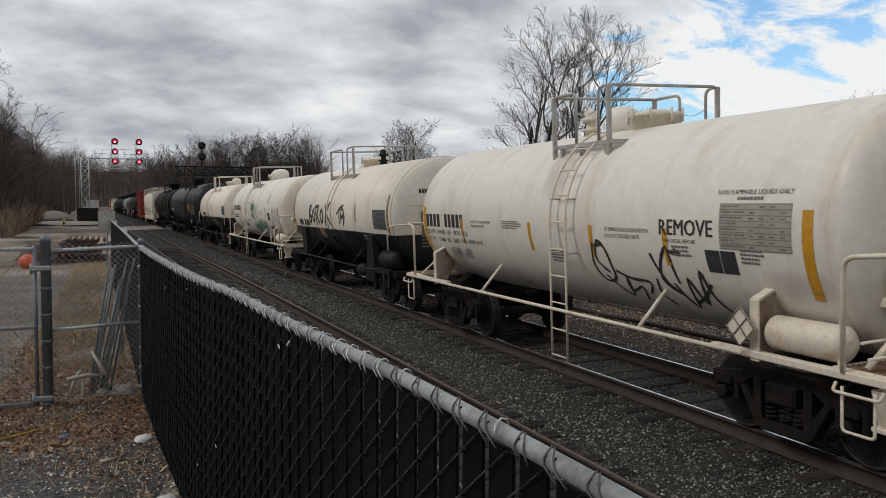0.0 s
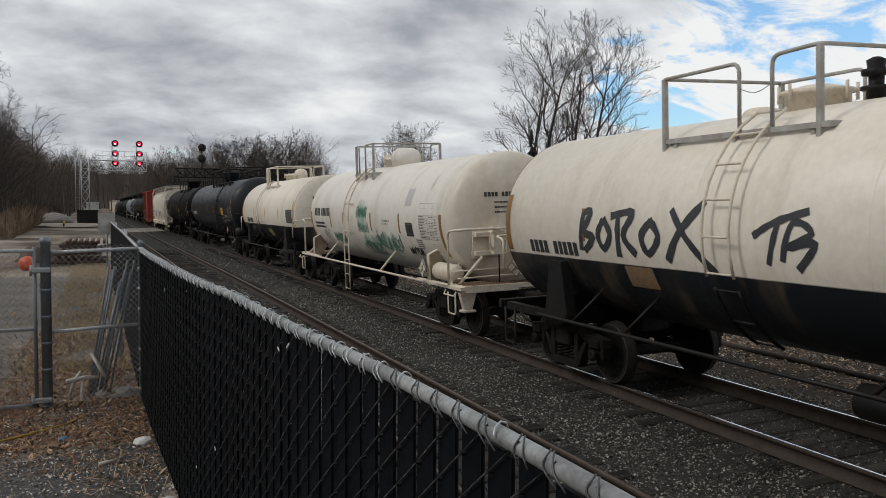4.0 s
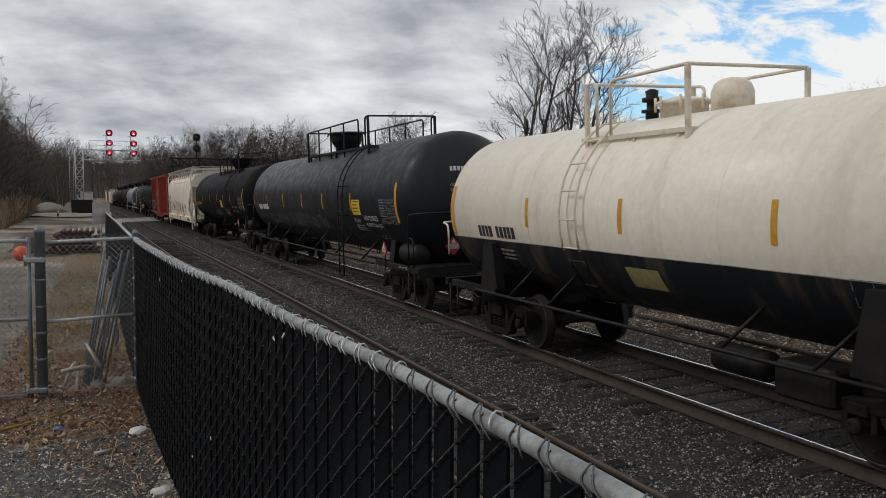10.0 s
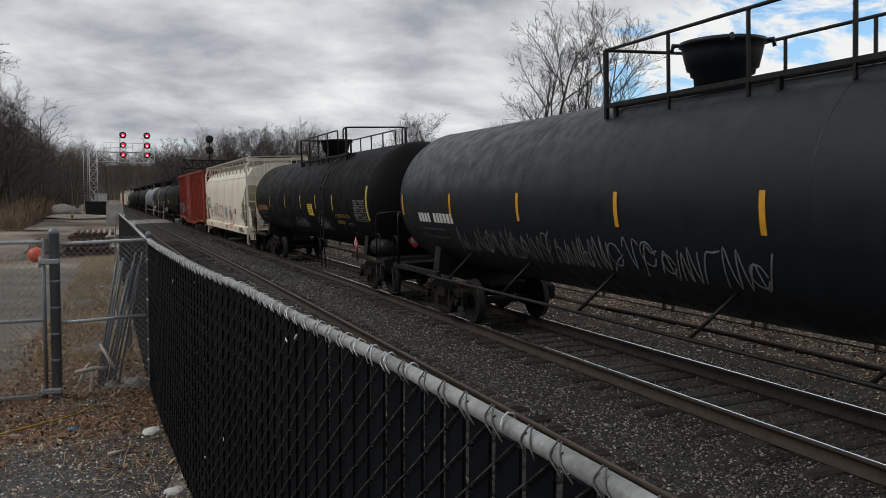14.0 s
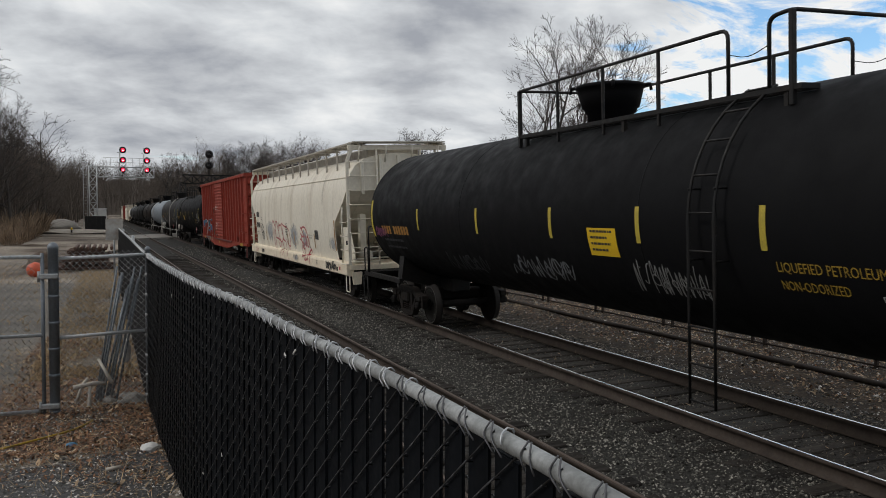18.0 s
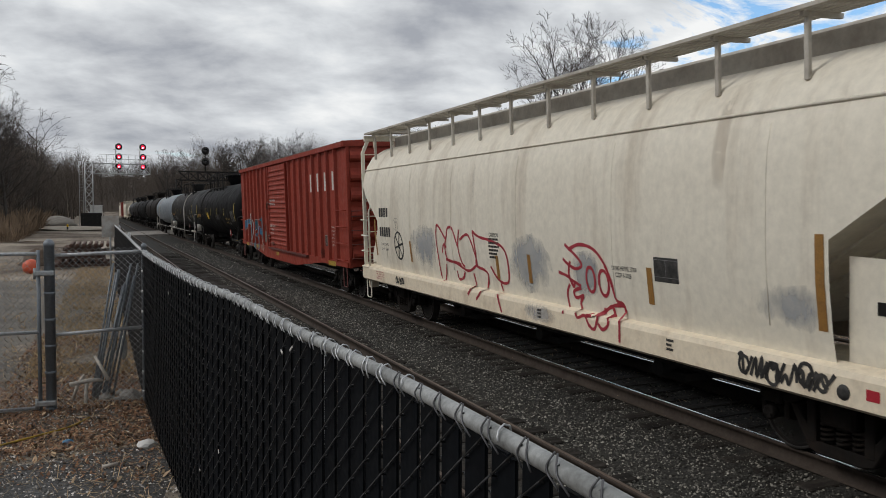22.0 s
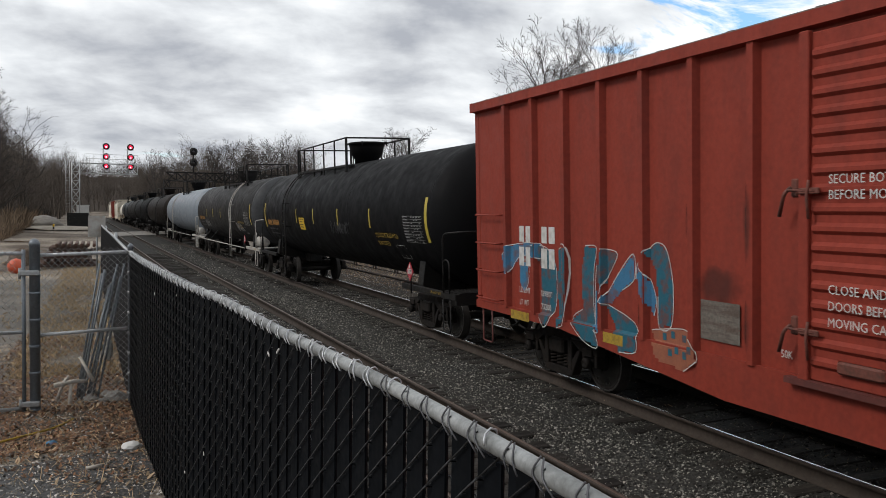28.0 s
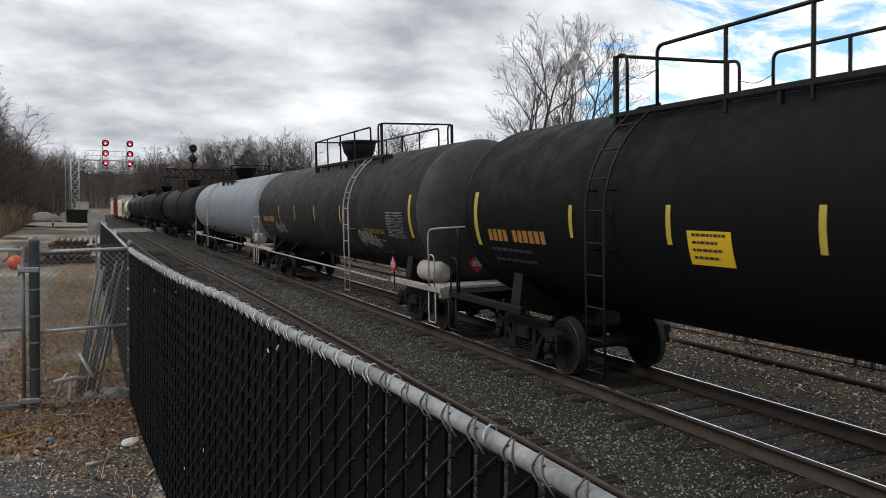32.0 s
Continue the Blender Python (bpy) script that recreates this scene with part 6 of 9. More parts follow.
on_tank(lines(4, 0.5, 0.22, 14), "small_print", DARK_INK, c0, 0.05, 1.75, R0_, z0_)
on_tank(spray(scrawl(1.05, 0.26, 7, 4), 0.016, 1), "graffiti", DARK_INK, c0, 4.38, 1.58, R0_, z0_, label="thin dark scribbled tag")
on_tank(spray([[(0.10, 0.95), (0.0, 0.6), (0.15, 0.35), (0.42, 0.45), (0.40, 0.85), (0.22, 0.98), (0.12, 0.7), (0.34, 0.5)], [(0.12, 0.9), (0.35, 0.92), (0.45, 0.7)], [(0.2, 0.45), (0.55, 0.1), (0.7, 0.5), (0.62, 0.2), (0.95, 0.32), (0.85, 0.05)], [(0.5, 0.55), (0.8, 0.45), (1.2, 0.42), (1.05, 0.2)], [(1.4, 0.5), (1.32, 0.25), (1.45, 0.05)]], 0.045, 2), "graffiti", BLACK_INK, c0, -1.15, 1.32, R0_, z0_, label="black spray-painted tag")
on_tank(spray([[(0.0, 0.9), (0.18, 0.5), (0.4, 0.3), (0.1, 0.55), (0.35, 1.0), (0.42, 0.5)], [(0.35, 0.95), (0.62, 0.92), (0.5, 0.98)], [(0.3, 0.5), (0.5, 0.1), (0.62, 0.6), (0.75, 0.2), (0.9, 0.72), (0.98, 0.3), (1.18, 0.02)], [(0.55, 0.2), (0.8, 0.35), (1.02, 0.55)]], 0.05, 3), "graffiti", BLACK_INK, c0, -2.58, 1.30, R0_, z0_, label="black spray-painted tag")
for car, yy in ((c0, -4.46), (c2, -4.88)):
    z, d = 1.37, 0.21
    bm = B()
    prism(bm, [(yy - d, z), (yy, z - d), (yy + d, z), (yy, z + d)], "x", -1.56, -1.545)
    holder = part("placard_holder", bm, CREAM_TRIM, car, "empty white diamond placard holder")
    for a, b in (((yy - d, z), (yy, z - d)), ((yy, z - d), (yy + d, z)), ((yy + d, z), (yy, z + d)), ((yy, z + d), (yy - d, z)), ((yy - 0.1, z - 0.1), (yy + 0.1, z + 0.1)), ((yy - 0.1, z + 0.1), (yy + 0.1, z - 0.1))):
        bm = B()
        tube(bm, [(-1.565, a[0], a[1]), (-1.565, b[0], b[1])], 0.009, 4)
        part("placard_clip", bm, DARK_INK, holder)
for car, yy in ((c0, -5.10), (c2, -5.52)):
    reservoir(car, CREAM_TRIM, -1.24, yy - 0.52, yy + 0.52, 1.31, 0.185)

# first cream and black car
on_tank(mark("xxxx xxxxx", 1.45, 0.20, 5), "car_mark", DARK_PANEL, c1, 4.62, 1.955, R1_, z1_)
on_tank(spray([[(0.0, 0.05), (0.1, 0.55), (0.3, 0.6), (0.12, 0.32), (0.36, 0.25), (0.08, 0.04)], [(0.62, 0.5), (0.48, 0.3), (0.6, 0.1), (0.78, 0.3), (0.62, 0.52)], [(0.95, 0.0), (0.98, 0.6)], [(0.8, 0.55), (1.3, 0.6), (1.1, 0.3), (1.35, 0.05)], [(1.7, 0.5), (1.5, 0.3), (1.62, 0.08), (1.85, 0.3), (1.68, 0.52)], [(2.0, 0.0), (2.25, 0.35), (2.7, 0.75)], [(2.1, 0.65), (2.4, 0.3), (2.85, -0.1)]], 0.11, 7), "graffiti", DARK_PANEL, c1, 3.05, 2.0, R1_, z1_, label="thick dark spray-painted tag")
on_tank(spray([[(0.0, 0.35), (0.3, 0.5), (0.75, 0.62)], [(0.35, 0.5), (0.2, 0.05)], [(0.4, 0.1), (0.55, 0.5), (0.8, 0.4), (0.5, 0.25), (0.85, 0.3), (0.6, 0.02)]], 0.08, 8), "graffiti", DARK_PANEL, c1, -0.45, 2.02, R1_, z1_, label="dark spray-painted tag")
on_tank(rect(0.62, 0.32), "sticker", ORANGE_PANEL, c1, 2.05, 1.6, R1_, z1_, 0.005, "faded orange panel")
table(c1, R1_, z1_, -3.98, 2.03, 1.04, 0.49, GREY_INK, 8, DARK_PANEL, "dark data panel with a ruled table")
on_tank(grid_of(0.66, 0.28, 1, (0.0, 0.45, 1.0), 0.008), "data_frame", GREY_INK, c1, -3.32, 1.64, R1_, z1_)
on_tank(lines(3, 0.5, 0.16, 21), "small_print", GREY_INK, c1, -2.85, 1.7, R1_, z1_)
haze(on_tank, 0.42, 1.1, 3.0, BROWN_HAZE, -2.0, 1.96, "ochre stain running down the tank", c1, R1_, z1_)
# second white car
on_tank(mark("xxxx xxxxxx", 1.85, 0.24, 6), "car_mark", BLACK_INK, c2, 5.38, 2.38, R2_, z2_)
on_tank(lines(2, 1.30, 0.22, 31, 0.1), "small_print", BLACK_INK, c2, 5.40, 1.97, R2_, z2_)
for y, z, w, h, s in ((0.70, 1.95, 1.15, 0.95, 1.0), (0.75, 1.42, 1.9, 0.62, 2.0), (-0.9, 1.46, 2.0, 0.70, 3.0), (3.55, 1.52, 1.3, 0.50, 4.0)):
    haze(on_tank, w, h, s, GREEN_HAZE, y, z, "pale green overspray", c2, R2_, z2_)
on_tank(spray(scrawl(0.95, 0.34, 5, 11), 0.024, 4), "graffiti", GREEN_INK, c2, 0.62, 2.36, R2_, z2_, label="green spray-painted tag")
on_tank(spray(scrawl(0.95, 0.34, 5, 41), 0.024, 4), "graffiti", GREEN_INK, c2, 0.60, 1.96, R2_, z2_, label="green spray-painted tag")
on_tank(spray(scrawl(1.2, 0.34, 6, 12), 0.026, 5), "graffiti", GREEN_INK, c2, 3.45, 1.60, R2_, z2_, label="green spray-painted tag")
on_tank(spray(scrawl(1.6, 0.34, 8, 13), 0.028, 6), "graffiti", GREEN_INK, c2, 0.62, 1.50, R2_, z2_, label="green spray-painted tag")
on_tank(spray(scrawl(1.15, 0.52, 5, 43), 0.030, 6), "graffiti", GREEN_INK, c2, -0.75, 1.58, R2_, z2_, label="green spray-painted tag")
on_tank(spray(scrawl(0.75, 0.50, 3, 44), 0.030, 6), "graffiti", GREEN_INK, c2, -2.0, 1.55, R2_, z2_, label="green spray-painted tag")
on_tank(spray(scrawl(1.5, 0.16, 9, 14), 0.022, 6), "graffiti", BLUE_INK, c2, 0.45, 1.40, R2_, z2_, label="dark teal spray-painted tag")
for y, z, w, h, s in ((5.4, 1.30, 1.5, 0.5, 5.0), (-4.6, 1.45, 1.0, 0.6, 6.0), (-3.2, 1.3, 1.6, 0.4, 7.0)):
    haze(on_tank, w, h, s, BROWN_HAZE, y, z, "brown grime on the tank's flank", c2, R2_, z2_)
for y, z, w, h, s in ((5.1, 1.3, 1.4, 0.45, 8.0), (-4.4, 1.5, 1.0, 0.6, 9.0), (0.4, 2.7, 1.1, 1.2, 10.0)):
    haze(on_tank, w, h, s, BROWN_HAZE, y, z, "brown grime on the tank's flank", c0, R0_, z0_)
on_tank(spray(scrawl(0.7, 0.4, 3, 15), 0.014, 6), "graffiti", DARK_INK, c2, 4.7, 1.62, R2_, z2_, label="thin pencil-like scribble")
on_tank(rect(0.42, 0.42, 4, 4), "paint_patch", GHOST_PATCH, c2, -3.30, 2.68, R2_, z2_, 0.004)
on_tank(rect(0.46, 0.32), "data_panel", BLACK_INK, c2, -3.37, 1.99, R2_, z2_, 0.005)
on_tank(grid_of(0.46, 0.22, 1, (0.02, 0.5, 0.98), 0.006), "data_frame", GREY_INK, c2, -3.37, 2.05, R2_, z2_, 0.008)
table(c2, R2_, z2_, -4.26, 1.96, 1.10, 0.52, DARK_INK, 8)
on_tank(grid_of(0.82, 0.12, 1, (0.0, 1.0), 0.006), "data_frame", DARK_INK, c2, -4.27, 2.62, R2_, z2_)
on_tank(spray(scrawl(0.85, 0.22, 6, 16), 0.035, 6), "graffiti", BLACK_INK, c2, -3.13, 1.56, R2_, z2_, label="small black tag")
on_tank(lines(5, 0.42, 0.26, 33), "small_print", DARK_INK, c2, -3.9, 1.70, R2_, z2_)
on_tank(words("FIBERGLASS INSULATION", 0.62, 0.045), "stencil", BLACK_INK, c2, -1.62, 2.30, R2_, z2_)
on_tank(words("DO NOT EXCEED 400 F", 0.52, 0.045), "stencil", BLACK_INK, c2, -1.62, 2.22, R2_, z2_)
haze(on_tank, 0.22, 0.55, 5.0, BROWN_HAZE, -4.60, 3.0, "ochre rust run on the upper tank", c2, R2_, z2_)
on_head(mark("xxxx xxxxxx", 0.80, 0.09, 8), "car_mark", BLACK_INK, c2, -0.72, 2.85, R2_, z2_, 5.95, 0.42)
for i in range(3):
    on_head(lines(1, 0.42, 0.05, 60 + i, 0.05), "small_print", BLACK_INK, c2, -0.52, 2.70 - i * 0.10, R2_, z2_, 5.95, 0.42)
white_end(c2, -6.55, 5.95)
white_end(c0, -6.13, 5.5)
# second cream and black car
on_tank(mark("xxxx xxxxx", 1.40, 0.20, 9), "car_mark", BLACK_INK, c3, 4.52, 1.96, R3_, z3_)
table(c3, R3_, z3_, -4.18, 2.05, 1.06, 0.50, GREY_INK, 8, DARK_PANEL, "dark data panel with a ruled table")
on_tank(rect(0.72, 0.34), "sticker", OLIVE_PANEL, c3, 0.10, 1.45, R3_, z3_, 0.005, "faded olive yellow panel")
on_tank(grid_of(0.55, 0.30, 1, (0.0, 0.45, 1.0), 0.008), "data_frame", GREY_INK, c3, -3.62, 1.64, R3_, z3_)
on_tank(lines(3, 1.2, 0.25, 41), "small_print", GREY_INK, c3, 4.3, 1.55, R3_, z3_)
for car, R, zc, half in ((c1, R1_, z1_, 5.46), (c3, R3_, z3_, 5.60)):
    on_head(mark("xxxx xxxxx", 0.69, 0.10, 10), "car_mark", BLACK_INK, car, -0.73, 2.91, R, zc, half, 0.30)
    for i, text in enumerate(("CAPY 13857 GAL", "CAPY 52453 L")):
        on_head(words(text, 0.37 - 0.05 * i, 0.055), "stencil", BLACK_INK, car, -0.53 + 0.03 * i, 2.68 - i * 0.085, R, zc, half, 0.30)
    for i in range(4):
        on_head(lines(1, 0.45, 0.06, 80 + i, 0.2), "small_print", GREY_INK, car, -0.68, 1.82 - i * 0.085, R, zc, half, 0.30)
    bm = B()
    tube(bm, bent([(-1.05, -half - 0.18, 2.62), (-1.05, -half - 0.30, 2.62), (-0.55, -half - 0.36, 2.62), (-0.55, -half - 0.2, 2.62)], 0.03), 0.014, 6)
    part("grab_iron", bm, CREAM_TRIM, car)
on_head(cloud_patch(0.22, 0.9, 7.0, 0.03), "rust_stain", ORANGE_PANEL, c1, -0.72, 1.75, R1_, z1_, 5.46, 0.30, "brown stain down the tank's end")


FADED_ORANGE = material("faded orange stencil paint", (0.36, 0.17, 0.03), 0.6, tint=(0.16, 0.08, 0.03), amount=0.6, scale=12, fine=60, bump=0)


def gas_marks(car, R, zc, ink, y_mark, y_text, y_table, y_box, y_placard, sticker, text_swap=False, half=8.9):
    on_tank(mark("xxxx xxxxxx", 1.95, 0.20, 12), "car_mark", FADED_ORANGE if ink is YELLOW_INK else ink, car, y_mark, 2.16, R, zc)
    for i in range(2):
        on_tank(lines(1, 1.5, 0.10, 90 + i, 0.05), "small_print", DARK_PANEL, car, y_mark, 1.95 - 0.17 * i, R, zc)
    a, b = ("NON-ODORIZED", "LIQUEFIED PETROLEUM GAS") if text_swap else ("LIQUEFIED PETROLEUM GAS", "NON-ODORIZED")
    on_tank(words(a, 1.13 if text_swap else 1.6, 0.13), "stencil", ink, car, y_text, 2.06, R, zc, label="stencilled cargo name")
    on_tank(words(b, 1.26 if text_swap else 0.85, 0.11), "stencil", ink, car, y_text, 1.89, R, zc, label="stencilled cargo name")
    table(car, R, zc, y_table, 2.03, 1.15, 0.58, GREY_INK, 9)
    on_tank(grid_of(0.58, 0.36, 1, (0.0, 0.5, 1.0), 0.010), "data_frame", WHITE_INK, car, y_box, 1.62, R, zc)
    zs = 2.19 if car is c4 else 2.08
    if sticker is not None:
        on_tank(rect(0.72, 0.40, 4, 4), "sticker", YELLOW, car, sticker, zs, R, zc, 0.006, "yellow emergency sticker")
        for i in range(4):
            on_tank(lines(1, 0.56, 0.055, 100 + i, 0.3), "small_print", BLACK_INK, car, sticker - 0.08, zs + 0.05 + i * 0.085, R, zc, 0.009)
    placard(car, y_placard, 1.42)
    on_head(mark("xxxx xxxxxx", 0.92, 0.10, 14), "car_mark", ink, car, -0.48, 3.22, R, zc, half, 0.72)
    for i in range(4 if car is not c4 else 0):
        on_head(lines(1, 0.50, 0.045, 110 + i, 0.3), "small_print", ink, car, -0.38, 3.06 - i * 0.11, R, zc, half, 0.72)
    bm = B()
    d = 0.2
    prism(bm, [(-d - 0.6, 1.55), (-0.6, 1.55 - d), (d - 0.6, 1.55), (-0.6, 1.55 + d)], "y", -half - 1.0, -half - 0.985)
    board = part("placard", bm, PLACARD_RED, car, "red diamond placard with the number 1075")
    on_end(rect(0.23, 0.11, 1, 1), "number_panel", WHITE_INK, board, -0.715, 1.495, -half - 1.004)
    on_end(words("1075", 0.19, 0.085), "number", BLACK_INK, board, -0.695, 1.508, -half - 1.008)
    on_end(([(-0.05, 0.0), (0.05, 0.0), (0.03, 0.05), (0.0, 0.10), (-0.03, 0.05)], [(0, 1, 2, 3, 4)]), "flame_mark", WHITE_INK, board, -0.6, 1.62, -half - 1.004)
    on_side(words("2 INCH HF COMP SHOES", 0.55, 0.05), "stencil", ink, car, -half + 0.2, 1.03, -1.478)


gas_marks(c4, R4_, z4_, WHITE_INK, 8.1, -6.45, -7.88, -7.2, -8.42, -5.55, True, 9.2)
for i, s in enumerate(("CAPY 33690 US GAL", "CAPY 127 527 L")):
    on_head(words(s, 0.62 if i == 0 else 0.5, 0.06), "stencil", WHITE_INK, c4, -0.5, 2.87 - i * 0.11, R4_, z4_, 9.2, 0.72)
for y in (6.75, -5.45):
    on_side(words("2 INCH TREAD COND SHOES", 0.62, 0.045), "stencil", BLACK_INK, c2, y, 1.047, -1.474)
on_tank(words("FRA AIP", 0.5, 0.11), "stencil", WHITE_INK, c4, -5.52, 1.98, R4_, z4_)
on_tank(lines(3, 0.9, 0.2, 51), "small_print", GREY_INK, c4, -5.5, 1.75, R4_, z4_)
on_tank(spray(scrawl(8.6, 0.60, 22, 17), 0.026, 9), "graffiti", CHALK_INK, c4, 6.25, 1.62, R4_, z4_, label="long pale chalky tag along the tank")
gas_marks(c5, R5_, z5_, YELLOW_INK, 8.05, -5.3, -7.5, -6.5, -7.95, -1.72)
on_tank(spray(scrawl(2.1, 0.42, 7, 18), 0.032, 10), "graffiti", CHALK_INK, c5, 1.2, 1.60, R5_, z5_, label="grey spray-painted tag")
on_tank(spray(scrawl(1.45, 0.5, 8, 19), 0.018, 11), "graffiti", GREY_INK, c5, -2.58, 1.62, R5_, z5_, label="white outlined tag")
on_tank(spray(scrawl(2.0, 0.45, 6, 20), 0.03, 12), "graffiti", DARK_PANEL, c5, 4.3, 1.5, R5_, z5_, label="faint dark tag")
on_tank(spray(scrawl(0.9, 0.22, 5, 21), 0.03, 13), "graffiti", MAGENTA_INK, c5, 8.6, 2.1, R5_, z5_, label="small magenta tag")
gas_marks(c8, R8_, z8_, YELLOW_INK, 8.0, -5.2, -7.3, -6.4, -7.9, 2.72)
on_tank(spray(scrawl(1.9, 0.4, 8, 22), 0.025, 14), "graffiti", DARK_PANEL, c8, -1.1, 2.05, R8_, z8_, label="faint dark tag")
gas_marks(c9, R9_, z9_, YELLOW_INK, 8.0, -5.0, -6.9, -5.9, -7.6, None)
on_tank(spray(scrawl(1.6, 0.4, 4, 23), 0.05, 15), "graffiti", GREY_INK, c9, 6.1, 1.8, R9_, z9_, label="grey tag")
on_tank(spray(scrawl(1.6, 0.42, 5, 24), 0.05, 15), "graffiti", GREY_INK, c9, -4.4, 1.72, R9_, z9_, label="grey tag")
bm = B()
lathe(bm, [(-8.93 - 0.724 * math.cos(a), 1.556 * math.sin(a)) for a in [0.03 + (math.pi / 2 - 0.03) * i / 8 for i in range(9)]], (0, 0, z9_), "y", 48)
part("end_paint", bm, END_GREY, c9, "grey weathered tank end")

# hopper
H6 = c6
on_hopper(mark("xxxx", 0.68, 0.22, 15), "car_mark", BLACK_INK, H6, 6.84, 2.49)
on_hopper(mark("xxxxx", 0.80, 0.23, 16), "car_mark", BLACK_INK, H6, 6.81, 2.02)
on_hopper(words("LD LMT 199400", 0.56, 0.065), "stencil", BLACK_INK, H6, 6.78, 1.80)
on_hopper(words("LT WT  66600", 0.50, 0.065), "stencil", BLACK_INK, H6, 6.76, 1.68)
on_hopper(grid_of(0.24, 0.26, 1, (0.0, 1.0), 0.008), "data_frame", BLACK_INK, H6, 5.68, 2.20)
on_hopper(words("PLATE", 0.17, 0.05), "stencil", BLACK_INK, H6, 5.645, 2.36)
on_hopper(words("C", 0.07, 0.09), "stencil", BLACK_INK, H6, 5.595, 2.24)
circle = [(0.31 + 0.29 * math.cos(i * 0.5236), 0.31 + 0.31 * math.sin(i * 0.5236)) for i in range(13)]
on_hopper(spray([circle] + [[(0.31, 0.31), (0.31 + 0.28 * math.cos(a), 0.31 + 0.3 * math.sin(a))] for a in (0.2, 1.25, 2.3, 3.35, 4.4, 5.4)] + [[(0.31 + 0.05 * math.cos(i), 0.31 + 0.05 * math.sin(i)) for i in range(7)]], 0.045, 16), "graffiti", BLACK_INK, H6, 5.75, 1.53, "black sprayed spoked wheel")
for y, z, w, h, s in ((4.62, 1.42, 1.6, 0.98, 2.0), (-0.2, 1.26, 1.5, 1.05, 4.0), (-2.3, 1.45, 0.85, 0.65, 6.0), (-5.80, 1.45, 1.15, 0.52, 8.0), (-0.9, 0.9, 1.0, 0.32, 9.0)):
    haze(on_hopper, w, h, s, HAZE_INK, y, z, "pale blue sprayed patch", H6)


def from_sheet(strokes, x0, y1, kx, ky):
    return [[((x - x0) * kx, (y1 - y) * ky) for x, y in st] for st in strokes]


RED_A = [[(235, 325), (232, 250), (230, 190), (235, 155), (250, 170), (268, 195), (275, 165), (290, 160), (300, 180), (310, 215)],
         [(268, 195), (262, 230), (270, 262), (300, 265), (318, 270)], [(250, 240), (258, 215), (268, 222)],
         [(318, 165), (312, 220), (320, 262), (330, 275)], [(320, 195), (345, 178), (360, 200), (370, 240), (374, 268)]]
RED_B = [[(365, 165), (372, 230), (370, 265), (395, 275), (405, 290), (395, 330), (378, 360)],
         [(365, 168), (385, 182), (420, 190), (455, 205), (466, 235), (465, 290), (450, 303), (432, 292), (415, 262)],
         [(262, 260), (300, 268), (340, 285), (370, 265)], [(262, 275), (258, 300), (248, 330)], [(300, 290), (302, 315), (318, 310), (328, 290)],
         [(358, 290), (360, 330), (350, 352)], [(440, 305), (445, 340), (455, 378)]]
RED_C = [[(682, 218), (700, 232), (730, 255), (745, 280), (720, 292), (690, 280), (672, 265)],
         [(700, 232), (740, 215), (790, 225), (825, 260), (845, 310), (860, 370), (885, 385), (888, 485)],
         [(648, 310), (680, 318), (700, 330), (735, 345)], [(700, 270), (690, 310), (705, 350), (712, 330)],
         [(690, 345), (675, 380), (678, 440)], [(770, 430), (800, 420), (845, 390), (885, 382)]]
RED_D = [[(735, 350), (705, 365), (710, 385), (740, 375), (725, 400), (735, 440), (765, 430), (780, 455), (800, 465), (812, 430), (815, 400)],
         [(845, 395), (850, 440), (830, 460), (815, 445)],
         [(775 + 16 * math.cos(i * 0.6), 320 + 38 * math.sin(i * 0.6)) for i in range(12)], [(822 + 17 * math.cos(i * 0.6), 325 + 38 * math.sin(i * 0.6)) for i in range(12)]]
on_hopper(spray(from_sheet(RED_A, 228, 380, 0.01367, 0.0064), 0.05, 17), "graffiti", RED_INK, H6, 3.04, 0.92, "red spray-painted letters")
on_hopper(spray(from_sheet(RED_B, 228, 380, 0.01367, 0.0064), 0.05, 18), "graffiti", RED_INK, H6, 3.04, 0.92, "red spray-painted letters")
on_hopper(spray(from_sheet(RED_C, 642, 490, 0.00698, 0.0046), 0.05, 19), "graffiti", RED_INK, H6, -1.89, 0.92, "red spray-painted outline")
on_hopper(spray(from_sheet(RED_D, 642, 490, 0.00698, 0.0046), 0.05, 20), "graffiti", RED_INK, H6, -1.89, 0.92, "red spray-painted outline")
on_hopper(words("CAUTION", 0.36, 0.075), "stencil", BLACK_INK, H6, 0.45, 2.2)
on_hopper(lines(6, 0.42, 0.38, 140), "small_print", BLACK_INK, H6, 0.48, 1.80)
on_hopper(words("LINING HEMPEL 37300", 0.56, 0.06), "stencil", BLACK_INK, H6, -3.38, 1.88)
on_hopper(words("GZSP 6-2003", 0.36, 0.06), "stencil", BLACK_INK, H6, -3.45, 1.79)
on_hopper(rect(0.47, 0.30), "data_panel", BLACK_INK, H6, -4.31, 1.80, up=0.004)
on_hopper(grid_of(0.47, 0.21, 1, (0.01, 0.5, 0.99), 0.006), "data_frame", GREY_INK, H6, -4.31, 1.86, up=0.008)
for y, z, h in ((7.25, 1.53, 0.9), (4.70, 1.51, 0.46), (0.25, 1.48, 0.4), (-0.95, 1.50, 0.46), (-4.15, 1.50, 0.46), (-6.84, 1.53, 0.92)):
    on_hopper(rect(0.11, h), "reflective_strip", OCHRE, H6, y, z)
on_hopper(spray(scrawl(1.25, 0.22, 6, 25), 0.04, 21), "graffiti", BLACK_INK, H6, -5.80, 0.95, "small black tag on the sill")
